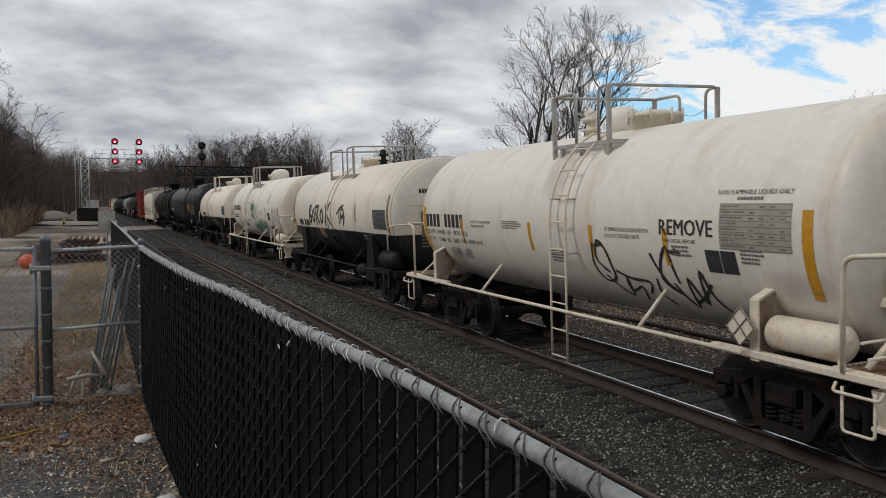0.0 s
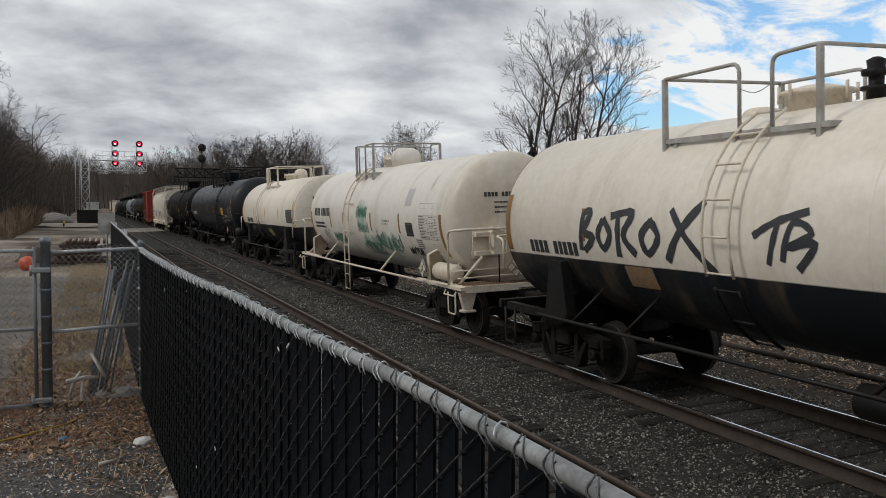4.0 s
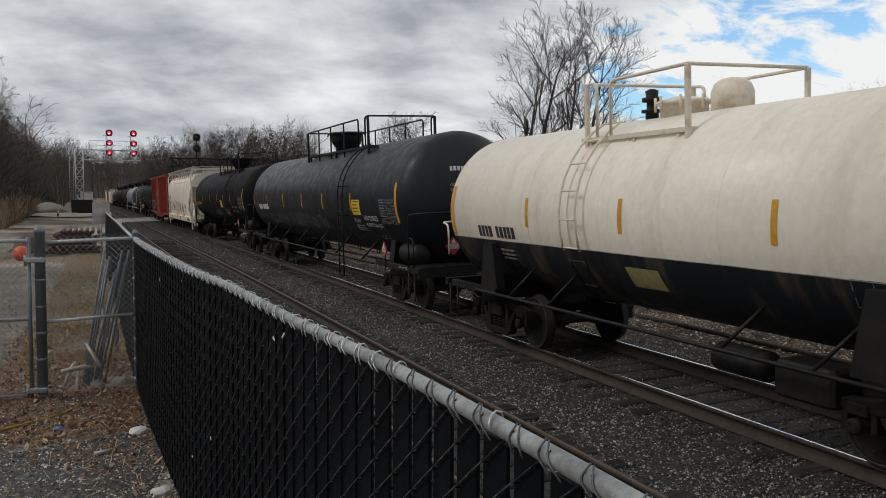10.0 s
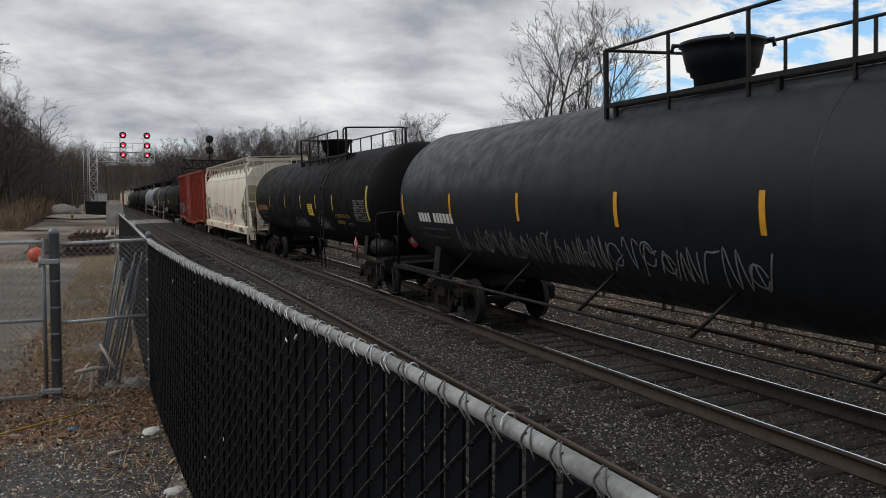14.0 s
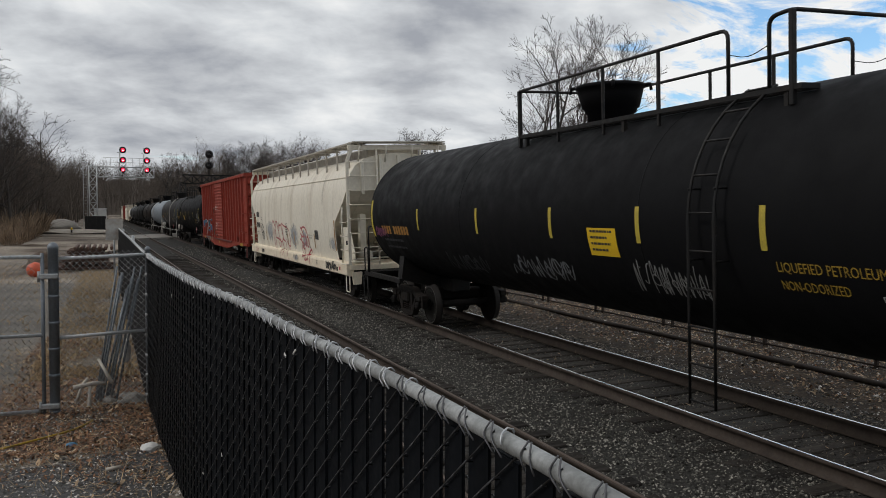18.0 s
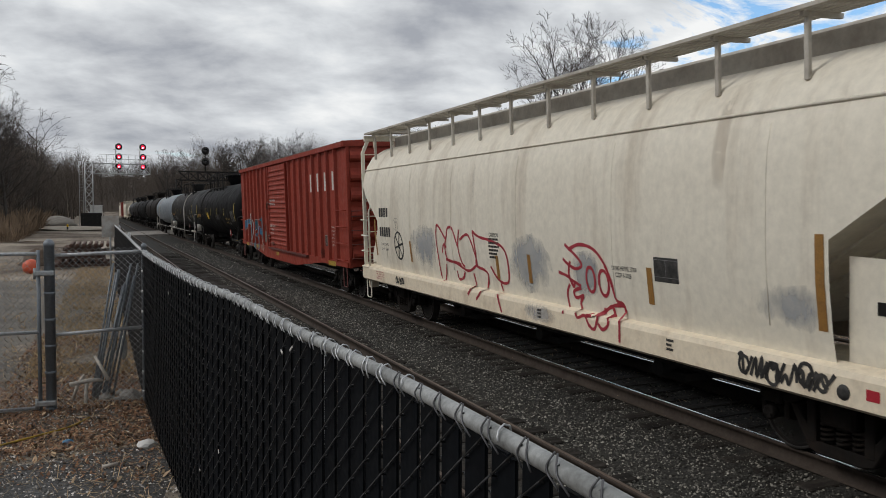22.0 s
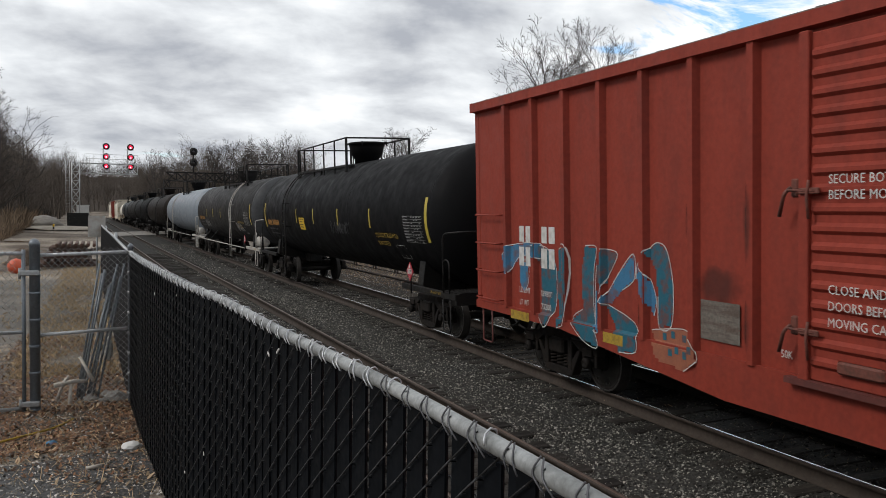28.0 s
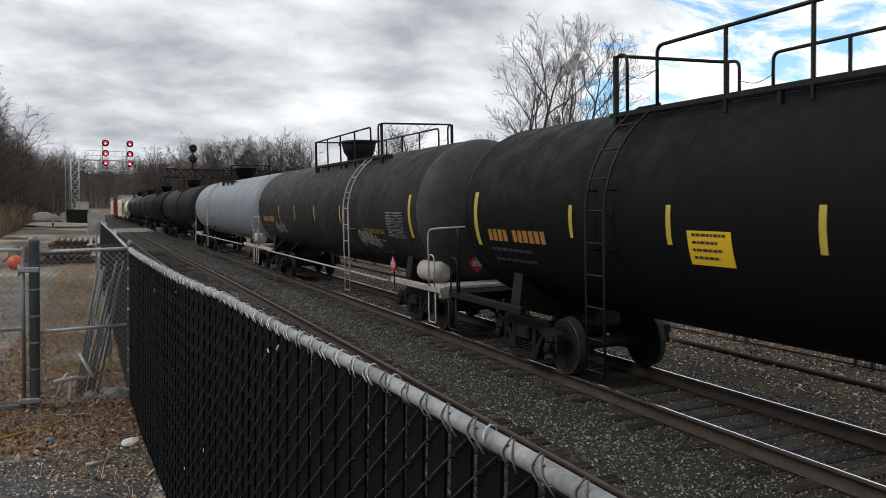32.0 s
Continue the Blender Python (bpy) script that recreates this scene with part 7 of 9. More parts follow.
on_hopper(spray(scrawl(0.6, 0.14, 4, 26), 0.03, 21), "graffiti", BLACK_INK, H6, 5.6, 0.98, "small black tag on the sill")
for i, s in enumerate(("EQUIPPED WITH SAFETY RELIEF VALVE", "MAXIMUM OPERATING PRESSURE 14.7 PSIG", "DO NOT OPEN HATCHES OR DUST CAPS", "UNTIL PRESSURE IS ZERO")):
    on_hopper(words(s, 0.62 if i < 3 else 0.42, 0.035), "stencil", RED_INK, H6, 7.08, 1.12 - i * 0.055, "red stencilled safety notice")
on_hopper(lines(3, 0.14, 0.16, 151), "small_print", BLACK_INK, H6, -1.35, 0.98)
on_hopper(lines(3, 0.14, 0.16, 152), "small_print", BLACK_INK, H6, -4.6, 0.98)
on_hopper(rect(0.14, 0.10), "reflective_strip", PLACARD_RED, H6, -7.45, 1.0)
bm = B()
lathe(bm, [(-1.652, 0.02), (-1.650, 0.07), (-1.640, 0.075)], (0, -7.2, 1.02), "x", 14)
part("sill_hole", bm, BLACK_INK, H6)
haze(on_hopper, 0.25, 1.2, 11.0, BROWN_HAZE, -5.35, 2.85, "rust run below the roof walk", H6)
haze(on_hopper, 0.2, 0.8, 12.0, BROWN_HAZE, 1.2, 2.9, "rust run below the roof walk", H6)

for w, z, n in ((0.40, 3.98, "xxxx"), (0.46, 3.78, "xxxxx")):
    on_end(mark(n, w, 0.13, 27), "car_mark", BLACK_INK, H6, 0.55, z, -8.272)
# box car
for y in (-4.92, -5.86, -6.79, -7.74):
    on_box(rect(0.22, 0.57, 1, 1), "brand_letter", WHITE_INK, c7, y - 0.1, 3.24, "plain white block of a faded brand name")
on_box(mark("xx", 0.38, 0.25, 17), "car_mark", WHITE_INK, c7, 7.88, 2.23)
on_box(mark("xx", 0.40, 0.25, 18), "car_mark", WHITE_INK, c7, 7.16, 2.23)
on_box(mark("xx", 0.38, 0.30, 19), "car_mark", WHITE_INK, c7, 7.88, 1.85, up=0.012)
on_box(mark("xx", 0.40, 0.30, 20), "car_mark", WHITE_INK, c7, 7.16, 1.85, up=0.012)
on_box(words("LD LMT", 0.36, 0.09), "stencil", WHITE_INK, c7, 7.88, 1.42, up=0.012)
on_box(words("189800", 0.34, 0.09), "stencil", WHITE_INK, c7, 7.18, 1.42, up=0.012)
on_box(words("LT WT", 0.30, 0.09), "stencil", WHITE_INK, c7, 7.88, 1.22, up=0.012)
on_box(words("73200", 0.30, 0.09), "stencil", WHITE_INK, c7, 7.18, 1.22, up=0.012)
on_box(rect(0.44, 0.34, 1, 1), "data_panel", BLACK_INK, c7, -6.80, 1.54)
on_box(grid_of(0.40, 0.26, 1, (0.0, 0.5, 1.0), 0.008), "data_frame", WHITE_INK, c7, -6.82, 1.60, up=0.009)
for i, s in enumerate(("EXW 10-6 H 14-3", "EW  10-8 H 14-8", "IL  60-10", "IW  9-6", "IH  11-0", "CUBIC FT 6353")):
    on_box(words(s, 0.56 if i in (0, 1, 5) else 0.34, 0.055), "stencil", WHITE_INK, c7, -7.62, 2.10 - i * 0.105)
for y, w in ((-7.35, 0.85), (8.1, 0.62), (5.4, 0.45), (0.9, 0.5)):
    on_box(rect(w, 0.14, 8, 1), "reflective_strip", YELLOW_INK, c7, y, 0.98 if y != 0.9 else 0.86)
on_box(rect(0.62, 0.44, 1, 2), "route_board", BOARD_WOOD, c7, 3.50, 1.30, "weathered grey wooden route board", 0.02)
haze(on_box, 0.75, 0.42, 21.0, SCUFF_HAZE, 3.58, 1.70, "scuffed dark patch above the route board", c7)
for y, z, h in ((2.86, 1.15, 0.7), (2.86, 2.2, 0.9), (3.80, 2.3, 0.6), (-8.2, 1.2, 1.1), (-4.5, 1.15, 0.5), (4.72, 1.15, 0.6), (-6.5, 1.1, 0.4)):
    haze(on_box, 0.20, h, 30.0 + y, SCUFF_HAZE, y, z, "dark grime beside a side post", c7)
for t, y, z, w in (("SECURE BOTH DOORS", 1.62, 2.98, 1.15), ("BEFORE MOVING CAR", 1.62, 2.84, 1.15), ("CLOSE AND SECURE", 1.62, 1.98, 1.05), ("DOORS BEFORE", 1.62, 1.83, 0.78), ("MOVING CAR", 1.62, 1.68, 0.68)):
    on_side(words(t, w, 0.085), "stencil", WHITE_INK, c7, y, z, -1.634)
on_side(words("50K", 0.15, 0.08), "stencil", WHITE_INK, c7, 2.3, 1.28, -1.52)
LETTERS = [(SKY_INK, [(0.1, 1.98), (0.4, 2.15), (1.17, 2.23), (1.5, 2.19), (1.5, 2.0), (1.08, 2.03), (0.69, 1.96), (0.4, 1.69), (0.15, 1.76)]),
           (BLUE_INK, [(1.27, 2.19), (1.63, 2.16), (1.89, 1.91), (1.89, 1.32), (1.63, 0.97), (1.46, 1.1), (1.46, 1.81)]),
           (SKY_INK, [(0.74, 1.92), (1.03, 1.92), (1.03, 1.6), (0.88, 1.42), (0.74, 1.58)]),
           (BLUE_INK, [(1.98, 2.16), (2.29, 2.19), (2.25, 1.21), (1.98, 1.0), (1.93, 1.66)]),
           (BLUE_INK, [(2.7, 2.24), (2.98, 2.23), (2.92, 1.92), (2.92, 1.31), (3.08, 0.89), (2.7, 0.93), (2.36, 1.18), (2.63, 1.35), (2.6, 1.89)]),
           (SKY_INK, [(3.11, 2.11), (2.98, 1.96), (2.95, 1.17), (3.08, 1.08), (3.14, 1.51)]),
           (BLUE_INK, [(3.2, 2.22), (3.48, 2.16), (3.26, 1.84), (3.17, 1.62), (3.14, 1.94)]),
           (SKY_INK, [(3.14, 1.51), (3.53, 1.94), (3.83, 2.18), (3.85, 1.87), (3.58, 1.7), (3.31, 1.5)]),
           (BLUE_INK, [(3.17, 1.5), (3.42, 1.44), (3.69, 1.37), (3.9, 1.26), (3.95, 0.96), (3.58, 0.9), (3.37, 1.29)]),
           (SKY_INK, [(3.88, 1.87), (3.93, 2.07), (4.15, 1.94), (4.3, 1.65), (4.25, 1.45), (4.1, 1.66)]),
           (BLUE_INK, [(4.12, 2.22), (4.3, 2.34), (4.5, 2.26), (4.62, 1.83), (4.58, 1.36), (4.35, 1.32), (4.33, 1.69), (4.28, 2.02)]),
           (PINK_INK, [(4.2, 1.27), (4.65, 1.34), (4.87, 1.34), (5.04, 1.21), (5.1, 1.03), (4.87, 0.88), (4.35, 0.94)])]
for ink, poly in LETTERS:
    on_box(filled(poly), "graffiti", ink, c7, 8.62, 0.0, "teal and blue spray-painted letter", 0.005)
    on_box(spray([[p for p in poly[:-1]]], 0.013, 23), "graffiti_outline", WHITE_INK, c7, 8.62, 0.0, "thin white outline", 0.009)
for u, z in ((4.42, 1.18), (4.58, 1.22), (4.78, 1.2), (4.86, 1.02), (4.60, 1.02), (4.97, 1.1), (4.72, 1.06)):
    on_box(rect(0.07, 0.085, 1, 1), "graffiti_dot", BLUE_INK, c7, 8.62 - u, z, up=0.010)

# ---- fences and gate ----
TOP = GROUND + 1.835
FENCE_LINE = [(0.80, -1.6), (0.81, 0.6), (0.815, 1.3), (0.80, 2.2), (0.76, 2.85), (0.72, 3.4), (0.66, 4.9), (0.57, 5.7), (0.49, 7.1), (0.41, 8.9), (0.36, 10.5)]
FAR_LINE = [(0.345, 10.66), (0.27, 17.0), (0.16, 24.0), (0.10, 29.0)]
PITCH = 0.150


def stations(line, pitch):
    """Points at even steps along a plan line, with the way along and the way to the camera's side."""
    out, left = [], 0.0
    for (x0, y0), (x1, y1) in zip(line, line[1:]):
        d = math.hypot(x1 - x0, y1 - y0)
        u = Vector(((x1 - x0) / d, (y1 - y0) / d, 0))
        s = left
        while s < d:
            out.append((Vector((x0, y0, 0)) + u * s, u, Vector((-u.y, u.x, 0))))
            s += pitch
        left = s - d
    return out


def slat_mesh(h):
    bm = B()
    w = PITCH * 0.268
    prism(bm, [(-w, -0.001), (-w * 0.80, -0.009), (-w * 0.42, -0.010), (-w * 0.08, -0.002), (w * 0.08, -0.002), (w * 0.42, -0.010), (w * 0.80, -0.009), (w, -0.001), (w, 0.004), (-w, 0.004)], "z", 0, h)
    me = bpy.data.meshes.new("slat")
    bmesh.ops.recalc_face_normals(bm, faces=bm.faces)
    bm.to_mesh(me)
    bm.free()
    me.materials.append(SLAT)
    return me


def chain_link(bm, line, pitch, z0, z1, r, front=0.013, back=-0.013, sides=3):
    """Zigzag wires woven side by side."""
    rise = pitch * (0.72 if pitch > 0.1 else 1.0)
    for i, (p, u, n) in enumerate(stations(line, pitch * 0.5)):
        pts = []
        z, k = z1 + (rise * 0.5 if i % 2 else 0), i % 2
        if i % 2:
            z = z1
        while z > z0:
            a = p + u * (pitch * 0.5 * (k % 2))
            q = p + u * (pitch * 0.5 * ((k + 1) % 2))
            off = back if k % 2 else front
            for t in ((0.12, 0.88) if k % 2 else (-0.03, 1.03)):
                pts.append(a + (q - a) * t + n * off + Vector((0, 0, z - rise * 0.5 * t)))
            z -= rise * 0.5
            k += 1
        tube(bm, pts, r, sides, False)


fence = tagged(new("privacy_fence"), "chain-link fence filled with black slats beside the tracks", "fence", group="fences along the railway")
SLAT_ME = slat_mesh(1.77)
for i, (p, u, n) in enumerate(stations(FENCE_LINE, PITCH * 0.5)):
    wob = (0.0035 if i % 2 else -0.0035) + 0.001 * math.sin(i * 2.3)
    m = Matrix.Translation((p.x + n.x * wob, p.y + n.y * wob, GROUND + 0.02 + 0.012 * math.sin(i * 1.7))) @ Matrix.Rotation(math.atan2(u.y, u.x), 4, "Z") @ Matrix.Rotation(radians(0.5 * math.sin(i * 3.1)), 4, "Y")
    part("slat", SLAT_ME, None, fence, m=m)
bm = B()
chain_link(bm, FENCE_LINE, PITCH, GROUND + 0.03, TOP - 0.005, 0.0024, front=0.0165, back=-0.014)
part("chain_link", bm, DULL_WIRE, fence, "dull woven wire mesh")
bm = B()
tube(bm, bent([(x - 0.0, y, TOP - 0.021) for x, y in FENCE_LINE], 0.4, 5), 0.0215, 14)
part("top_rail", bm, RAIL_ZINC, fence, "mottled galvanised steel top rail")
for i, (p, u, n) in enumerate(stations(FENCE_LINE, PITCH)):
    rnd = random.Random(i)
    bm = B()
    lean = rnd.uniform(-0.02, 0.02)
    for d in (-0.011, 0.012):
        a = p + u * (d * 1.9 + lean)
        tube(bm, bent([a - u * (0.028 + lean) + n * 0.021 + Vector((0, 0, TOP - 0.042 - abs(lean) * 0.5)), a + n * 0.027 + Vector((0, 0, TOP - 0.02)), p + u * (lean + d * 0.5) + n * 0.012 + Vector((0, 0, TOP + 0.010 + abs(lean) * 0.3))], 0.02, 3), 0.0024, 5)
    # knuckles nearer than y = 2.3 use the darker wire
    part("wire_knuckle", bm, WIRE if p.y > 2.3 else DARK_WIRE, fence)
    if (p.y > 2.2 and i % 2) or rnd.random() < 0.35:
        bm = B()
        a = p + u * rnd.uniform(-0.03, 0.03)
        w = rnd.uniform(0.03, 0.06)
        pts = []
        for j in range(11):
            t = math.pi * 1.25 * j / 10
            pts.append(a + u * (w * (j / 10 - 0.5)) + n * (0.028 * math.cos(t)) + Vector((0, 0, TOP - 0.021 + 0.0275 * math.sin(t) + rnd.uniform(0, 0.004))))
        tube(bm, pts, 0.0026, 5)
        part("tie_wire", bm, WIRE, fence)
for x, y in ((0.72, 3.30), (0.82, 0.9), (0.575, 5.75), (0.415, 8.7)):
    bm = B()
    lathe(bm, [(GROUND - 0.2, 0.028), (TOP - 0.03, 0.028)], (x + 0.055, y, 0), "z", 12)
    part("fence_post", bm, ZINC, fence)
# torn slat ends and bits of pale tape on the mesh
for x, y, z, w in ((0.70, 3.35, TOP - 0.075, 0.05), (0.70, 3.55, TOP - 0.12, 0.035), (0.53, 6.0, TOP - 0.1, 0.03), (0.79, 1.75, TOP - 0.30, 0.05), (0.60, 5.0, GROUND + 0.9, 0.03), (0.55, 5.6, GROUND + 0.62, 0.03), (0.46, 7.2, TOP - 0.2, 0.04)):
    bm = B()
    box(bm, -0.002, 0.002, -w / 2, w / 2, -0.004, 0.004, Matrix.Translation((x - 0.03, y, z)) @ Matrix.Rotation(0.5 * math.sin(y * 9), 4, "X"))
    part("slat_tie_end", bm, WHITE_INK, fence, "pale torn end of a slat tie")

far_fence = tagged(new("privacy_fence"), "black slatted chain-link fence running on along the railway", "fence", group="fences along the railway")
FAR_ME = slat_mesh(1.77)
far_st = stations(FAR_LINE, 0.0625)
for p, u, n in far_st:
    part("slat", FAR_ME, None, far_fence, m=Matrix.Translation((p.x, p.y, GROUND + 0.02)) @ Matrix.Rotation(math.atan2(u.y, u.x), 4, "Z"))
bm = B()
tube(bm, [(x, y, TOP - 0.02) for x, y in FAR_LINE], 0.021, 8)
part("top_rail", bm, ZINC, far_fence)
for x, y in FAR_LINE[1:]:
    bm = B()
    lathe(bm, [(GROUND - 0.2, 0.03), (TOP + 0.03, 0.03), (TOP + 0.05, 0.01)], (x + 0.05, y, 0), "z", 10)
    part("fence_post", bm, ZINC, far_fence)

# short open panel between the gate post and the slatted fence
panel = tagged(new("chain_link_panel"), "short open chain-link fence panel with galvanised rails", "fence panel", group="fences along the railway")
P0, P1 = Vector((-0.62, 10.44, 0)), Vector((0.32, 10.56, 0))
for z in (TOP - 0.03, GROUND + 0.90):
    bm = B()
    tube(bm, [P0 + Vector((0, 0, z - 0.015)), P1 + Vector((0, 0, z + 0.015))], 0.020, 10)
    part("rail", bm, WIRE, panel)
bm = B()
chain_link(bm, [(P0.x, P0.y - 0.025), (P1.x, P1.y - 0.025)], 0.070, GROUND + 0.03, TOP + 0.04, 0.0021, 0.006, -0.006)
part("chain_link", bm, ZINC, panel)
bm = B()
lathe(bm, [(GROUND - 0.3, 0.031), (TOP + 0.03, 0.031), (TOP + 0.035, 0.036), (TOP + 0.06, 0.034), (TOP + 0.085, 0.012)], (0.36, 10.57, 0), "z", 16)
end_post = part("end_post", bm, GREY_POST, panel)
for i in range(8):
    bm = B()
    lathe(bm, [(GROUND + 0.12 + i * 0.24, 0.032), (GROUND + 0.125 + i * 0.24, 0.037), (GROUND + 0.15 + i * 0.24, 0.037), (GROUND + 0.155 + i * 0.24, 0.032)], (0.36, 10.57, 0), "z", 14)
    part("tension_band", bm, ZINC, end_post)

gate = tagged(new("swing_gate"), "closed chain-link swing gate hung on a thick grey post", "gate")
bm = B()
lathe(bm, [(GROUND - 0.3, 0.056), (TOP + 0.06, 0.056), (TOP + 0.062, 0.060), (TOP + 0.10, 0.058), (TOP + 0.13, 0.040), (TOP + 0.145, 0.01)], (-0.655, 10.43, 0), "z", 20)
gpost = part("gate_post", bm, GREY_POST, gate, "thick grey coated steel gate post with a domed cap")
for z in (GROUND + 0.03, GROUND + 0.45, GROUND + 0.75, GROUND + 1.05, GROUND + 1.35, TOP - 0.28):
    bm = B()
    lathe(bm, [(z, 0.057), (z + 0.004, 0.062), (z + 0.026, 0.062), (z + 0.03, 0.057)], (-0.655, 10.43, 0), "z", 16)
    part("tension_band", bm, GREY_POST, gpost)
for z in (GROUND + 0.09, TOP - 0.27):
    bm = B()
    soft_box(bm, -0.80, -0.60, 10.34, 10.40, z, z + 0.06, 0.01)
    tube(bm, [(-0.80, 10.36, z - 0.03), (-0.80, 10.36, z + 0.09)], 0.016, 8)
    tube(bm, [(-0.64, 10.33, z + 0.03), (-0.64, 10.45, z + 0.03)], 0.010, 6)
    part("hinge", bm, ZINC, gpost)
for x in (-0.765, -3.9):
    bm = B()
    tube(bm, [(x, 10.40, GROUND + 0.04), (x, 10.40, TOP + 0.02)], 0.021, 10)
    part("gate_stile", bm, GREY_POST, gate)
for z in (GROUND + 0.07, GROUND + 0.93, TOP - 0.02):
    bm = B()
    tube(bm, [(-0.765, 10.40, z), (-3.9, 10.38, z - 0.02)], 0.020, 10)
    part("gate_rail", bm, WIRE, gate)
bm = B()
chain_link(bm, [(-3.85, 10.37), (-0.85, 10.37)], 0.070, GROUND + 0.05, TOP + 0.02, 0.0019, 0.006, -0.006)
part("chain_link", bm, ZINC, gate)

# bundle of old fence pipes leaning in the corner
for i in range(13):
    rnd = random.Random(40 + i)
    f = i / 12
    foot = Vector((-0.24 + 0.20 * f + rnd.uniform(-0.03, 0.03), 10.95 + rnd.uniform(-0.14, 0.14), GROUND))
    head = Vector((0.05 + 0.24 * f + rnd.uniform(-0.03, 0.03), 10.88 + rnd.uniform(-0.08, 0.1), GROUND + 1.58 + rnd.uniform(-0.22, 0.10)))
    bm = B()
    tube(bm, [foot, head], 0.0125, 8)
    ob = part("steel_pipe", bm, GREY_POST)
    tagged(ob, "thin galvanised steel pipe leaning against the fence corner", "pipe", group="pipes leaning in the fence corner")

WOOD_PALE = material("pale weathered wood", (0.55, 0.50, 0.44), 0.85, tint=(0.25, 0.20, 0.15), amount=0.6, scale=6, fine=30, bump=0.3)
CONCRETE = material("rough concrete", (0.24, 0.225, 0.205), 0.9, tint=(0.2, 0.17, 0.14), amount=0.6, scale=5, fine=25, fine_amount=0.25, bump=0.6)
for pts, r in ((((-0.45, 10.75, 0.05), (-0.38, 10.8, 0.26), (-0.32, 10.85, 0.33)), 0.017), (((-0.47, 10.6, 0.27), (-0.25, 10.65, 0.30), (-0.12, 10.7, 0.28)), 0.022), (((-0.30, 10.6, 0.0), (-0.295, 10.62, 0.27)), 0.02), (((-0.05, 10.7, 0.28), (-0.2, 10.85, 0.55)), 0.018), (((-0.02, 10.9, 0.95), (0.06, 10.95, 0.6)), 0.012)):
    bm = B()
    tube(bm, [(x, y, GROUND + z) for x, y, z in pts], r * 1.35, 7, r2=r * 0.9)
    tagged(part("dead_branch", bm, WOOD_PALE), "pale dead branch lying against the fence corner", "branch", group="dead branches by the fence")


def lump(name, x, y, z, sx, sy, sz, mat, seed, label, category, cuts=2, rough=0.35, flat=True):
    bm = B()
    bmesh.ops.create_icosphere(bm, subdivisions=cuts, radius=1.0)
    for v in bm.verts:
        d = 1 + rough * noise.noise(v.co * 1.6 + Vector((seed * 3.1, seed, 0)))
        v.co = Vector((v.co.x * sx * d, v.co.y * sy * d, max(v.co.z * d, -0.5 if flat else -9) * sz))
    for f in bm.faces:
        f.smooth = not flat
    return tagged(part(name, bm, mat, m=Matrix.Translation((x, y, z))), label, category)


lump("concrete_lump", 0.20, 10.76, GROUND + 0.03, 0.15, 0.12, 0.10, CONCRETE, 3, "rough broken concrete lump at the fence corner", "concrete")
for i in range(7):
    rr = random.Random(200 + i)
    lump("concrete_lump", 0.0 + rr.uniform(-0.1, 0.32), 10.9 + rr.uniform(-0.25, 0.3), GROUND + 0.03, rr.uniform(0.05, 0.11), rr.uniform(0.05, 0.1), rr.uniform(0.04, 0.08), CONCRETE, 20 + i, "small broken concrete lump at the fence corner", "concrete", cuts=1, rough=0.5)
lump("white_rag", 0.30, 8.55, GROUND + 0.03, 0.10, 0.09, 0.05, WHITE_INK, 5, "crumpled white plastic scrap on the ground", "litter")
lump("white_rag", 0.40, 6.75, GROUND + 0.02, 0.09, 0.07, 0.04, WHITE_INK, 8, "crumpled white plastic scrap by the fence foot", "litter")
lump("white_scrap", 0.12, 11.0, GROUND + 0.62, 0.05, 0.04, 0.15, WHITE_INK, 9, "torn white plastic strip caught on the pipes", "litter", flat=False)
lump("blue_scrap", -0.42, 8.95, GROUND + 0.02, 0.05, 0.035, 0.03, SKY_INK, 6, "small crushed blue wrapper on the leaves", "litter")
bm = B()
tube(bm, [(-0.10, 7.95, GROUND + 0.03), (0.03, 7.98, GROUND + 0.035)], 0.018, 6)
tagged(part("wood_scrap", bm, WOOD_PALE), "short pale stick of wood on the dirt", "stick")
bm = B()
tube(bm, bent([(-1.1, 9.0, GROUND + 0.02), (-0.7, 9.25, GROUND + 0.04), (-0.4, 9.55, GROUND + 0.03), (-0.25, 9.9, GROUND + 0.03)], 0.3), 0.012, 6)
tagged(part("yellow_cord", bm, YELLOW_INK), "faded yellow plastic cord lying on the leaves", "cord")
ORANGE = material("orange plastic", (0.60, 0.10, 0.04), 0.5, tint=(0.35, 0.06, 0.03), amount=0.5, scale=6, bump=0.1)
lump("orange_float", -2.66, 33.0, GROUND + 0.26, 0.29, 0.29, 0.29, ORANGE, 2, "orange plastic ball lying on the dirt", "ball", rough=0.12, flat=False)

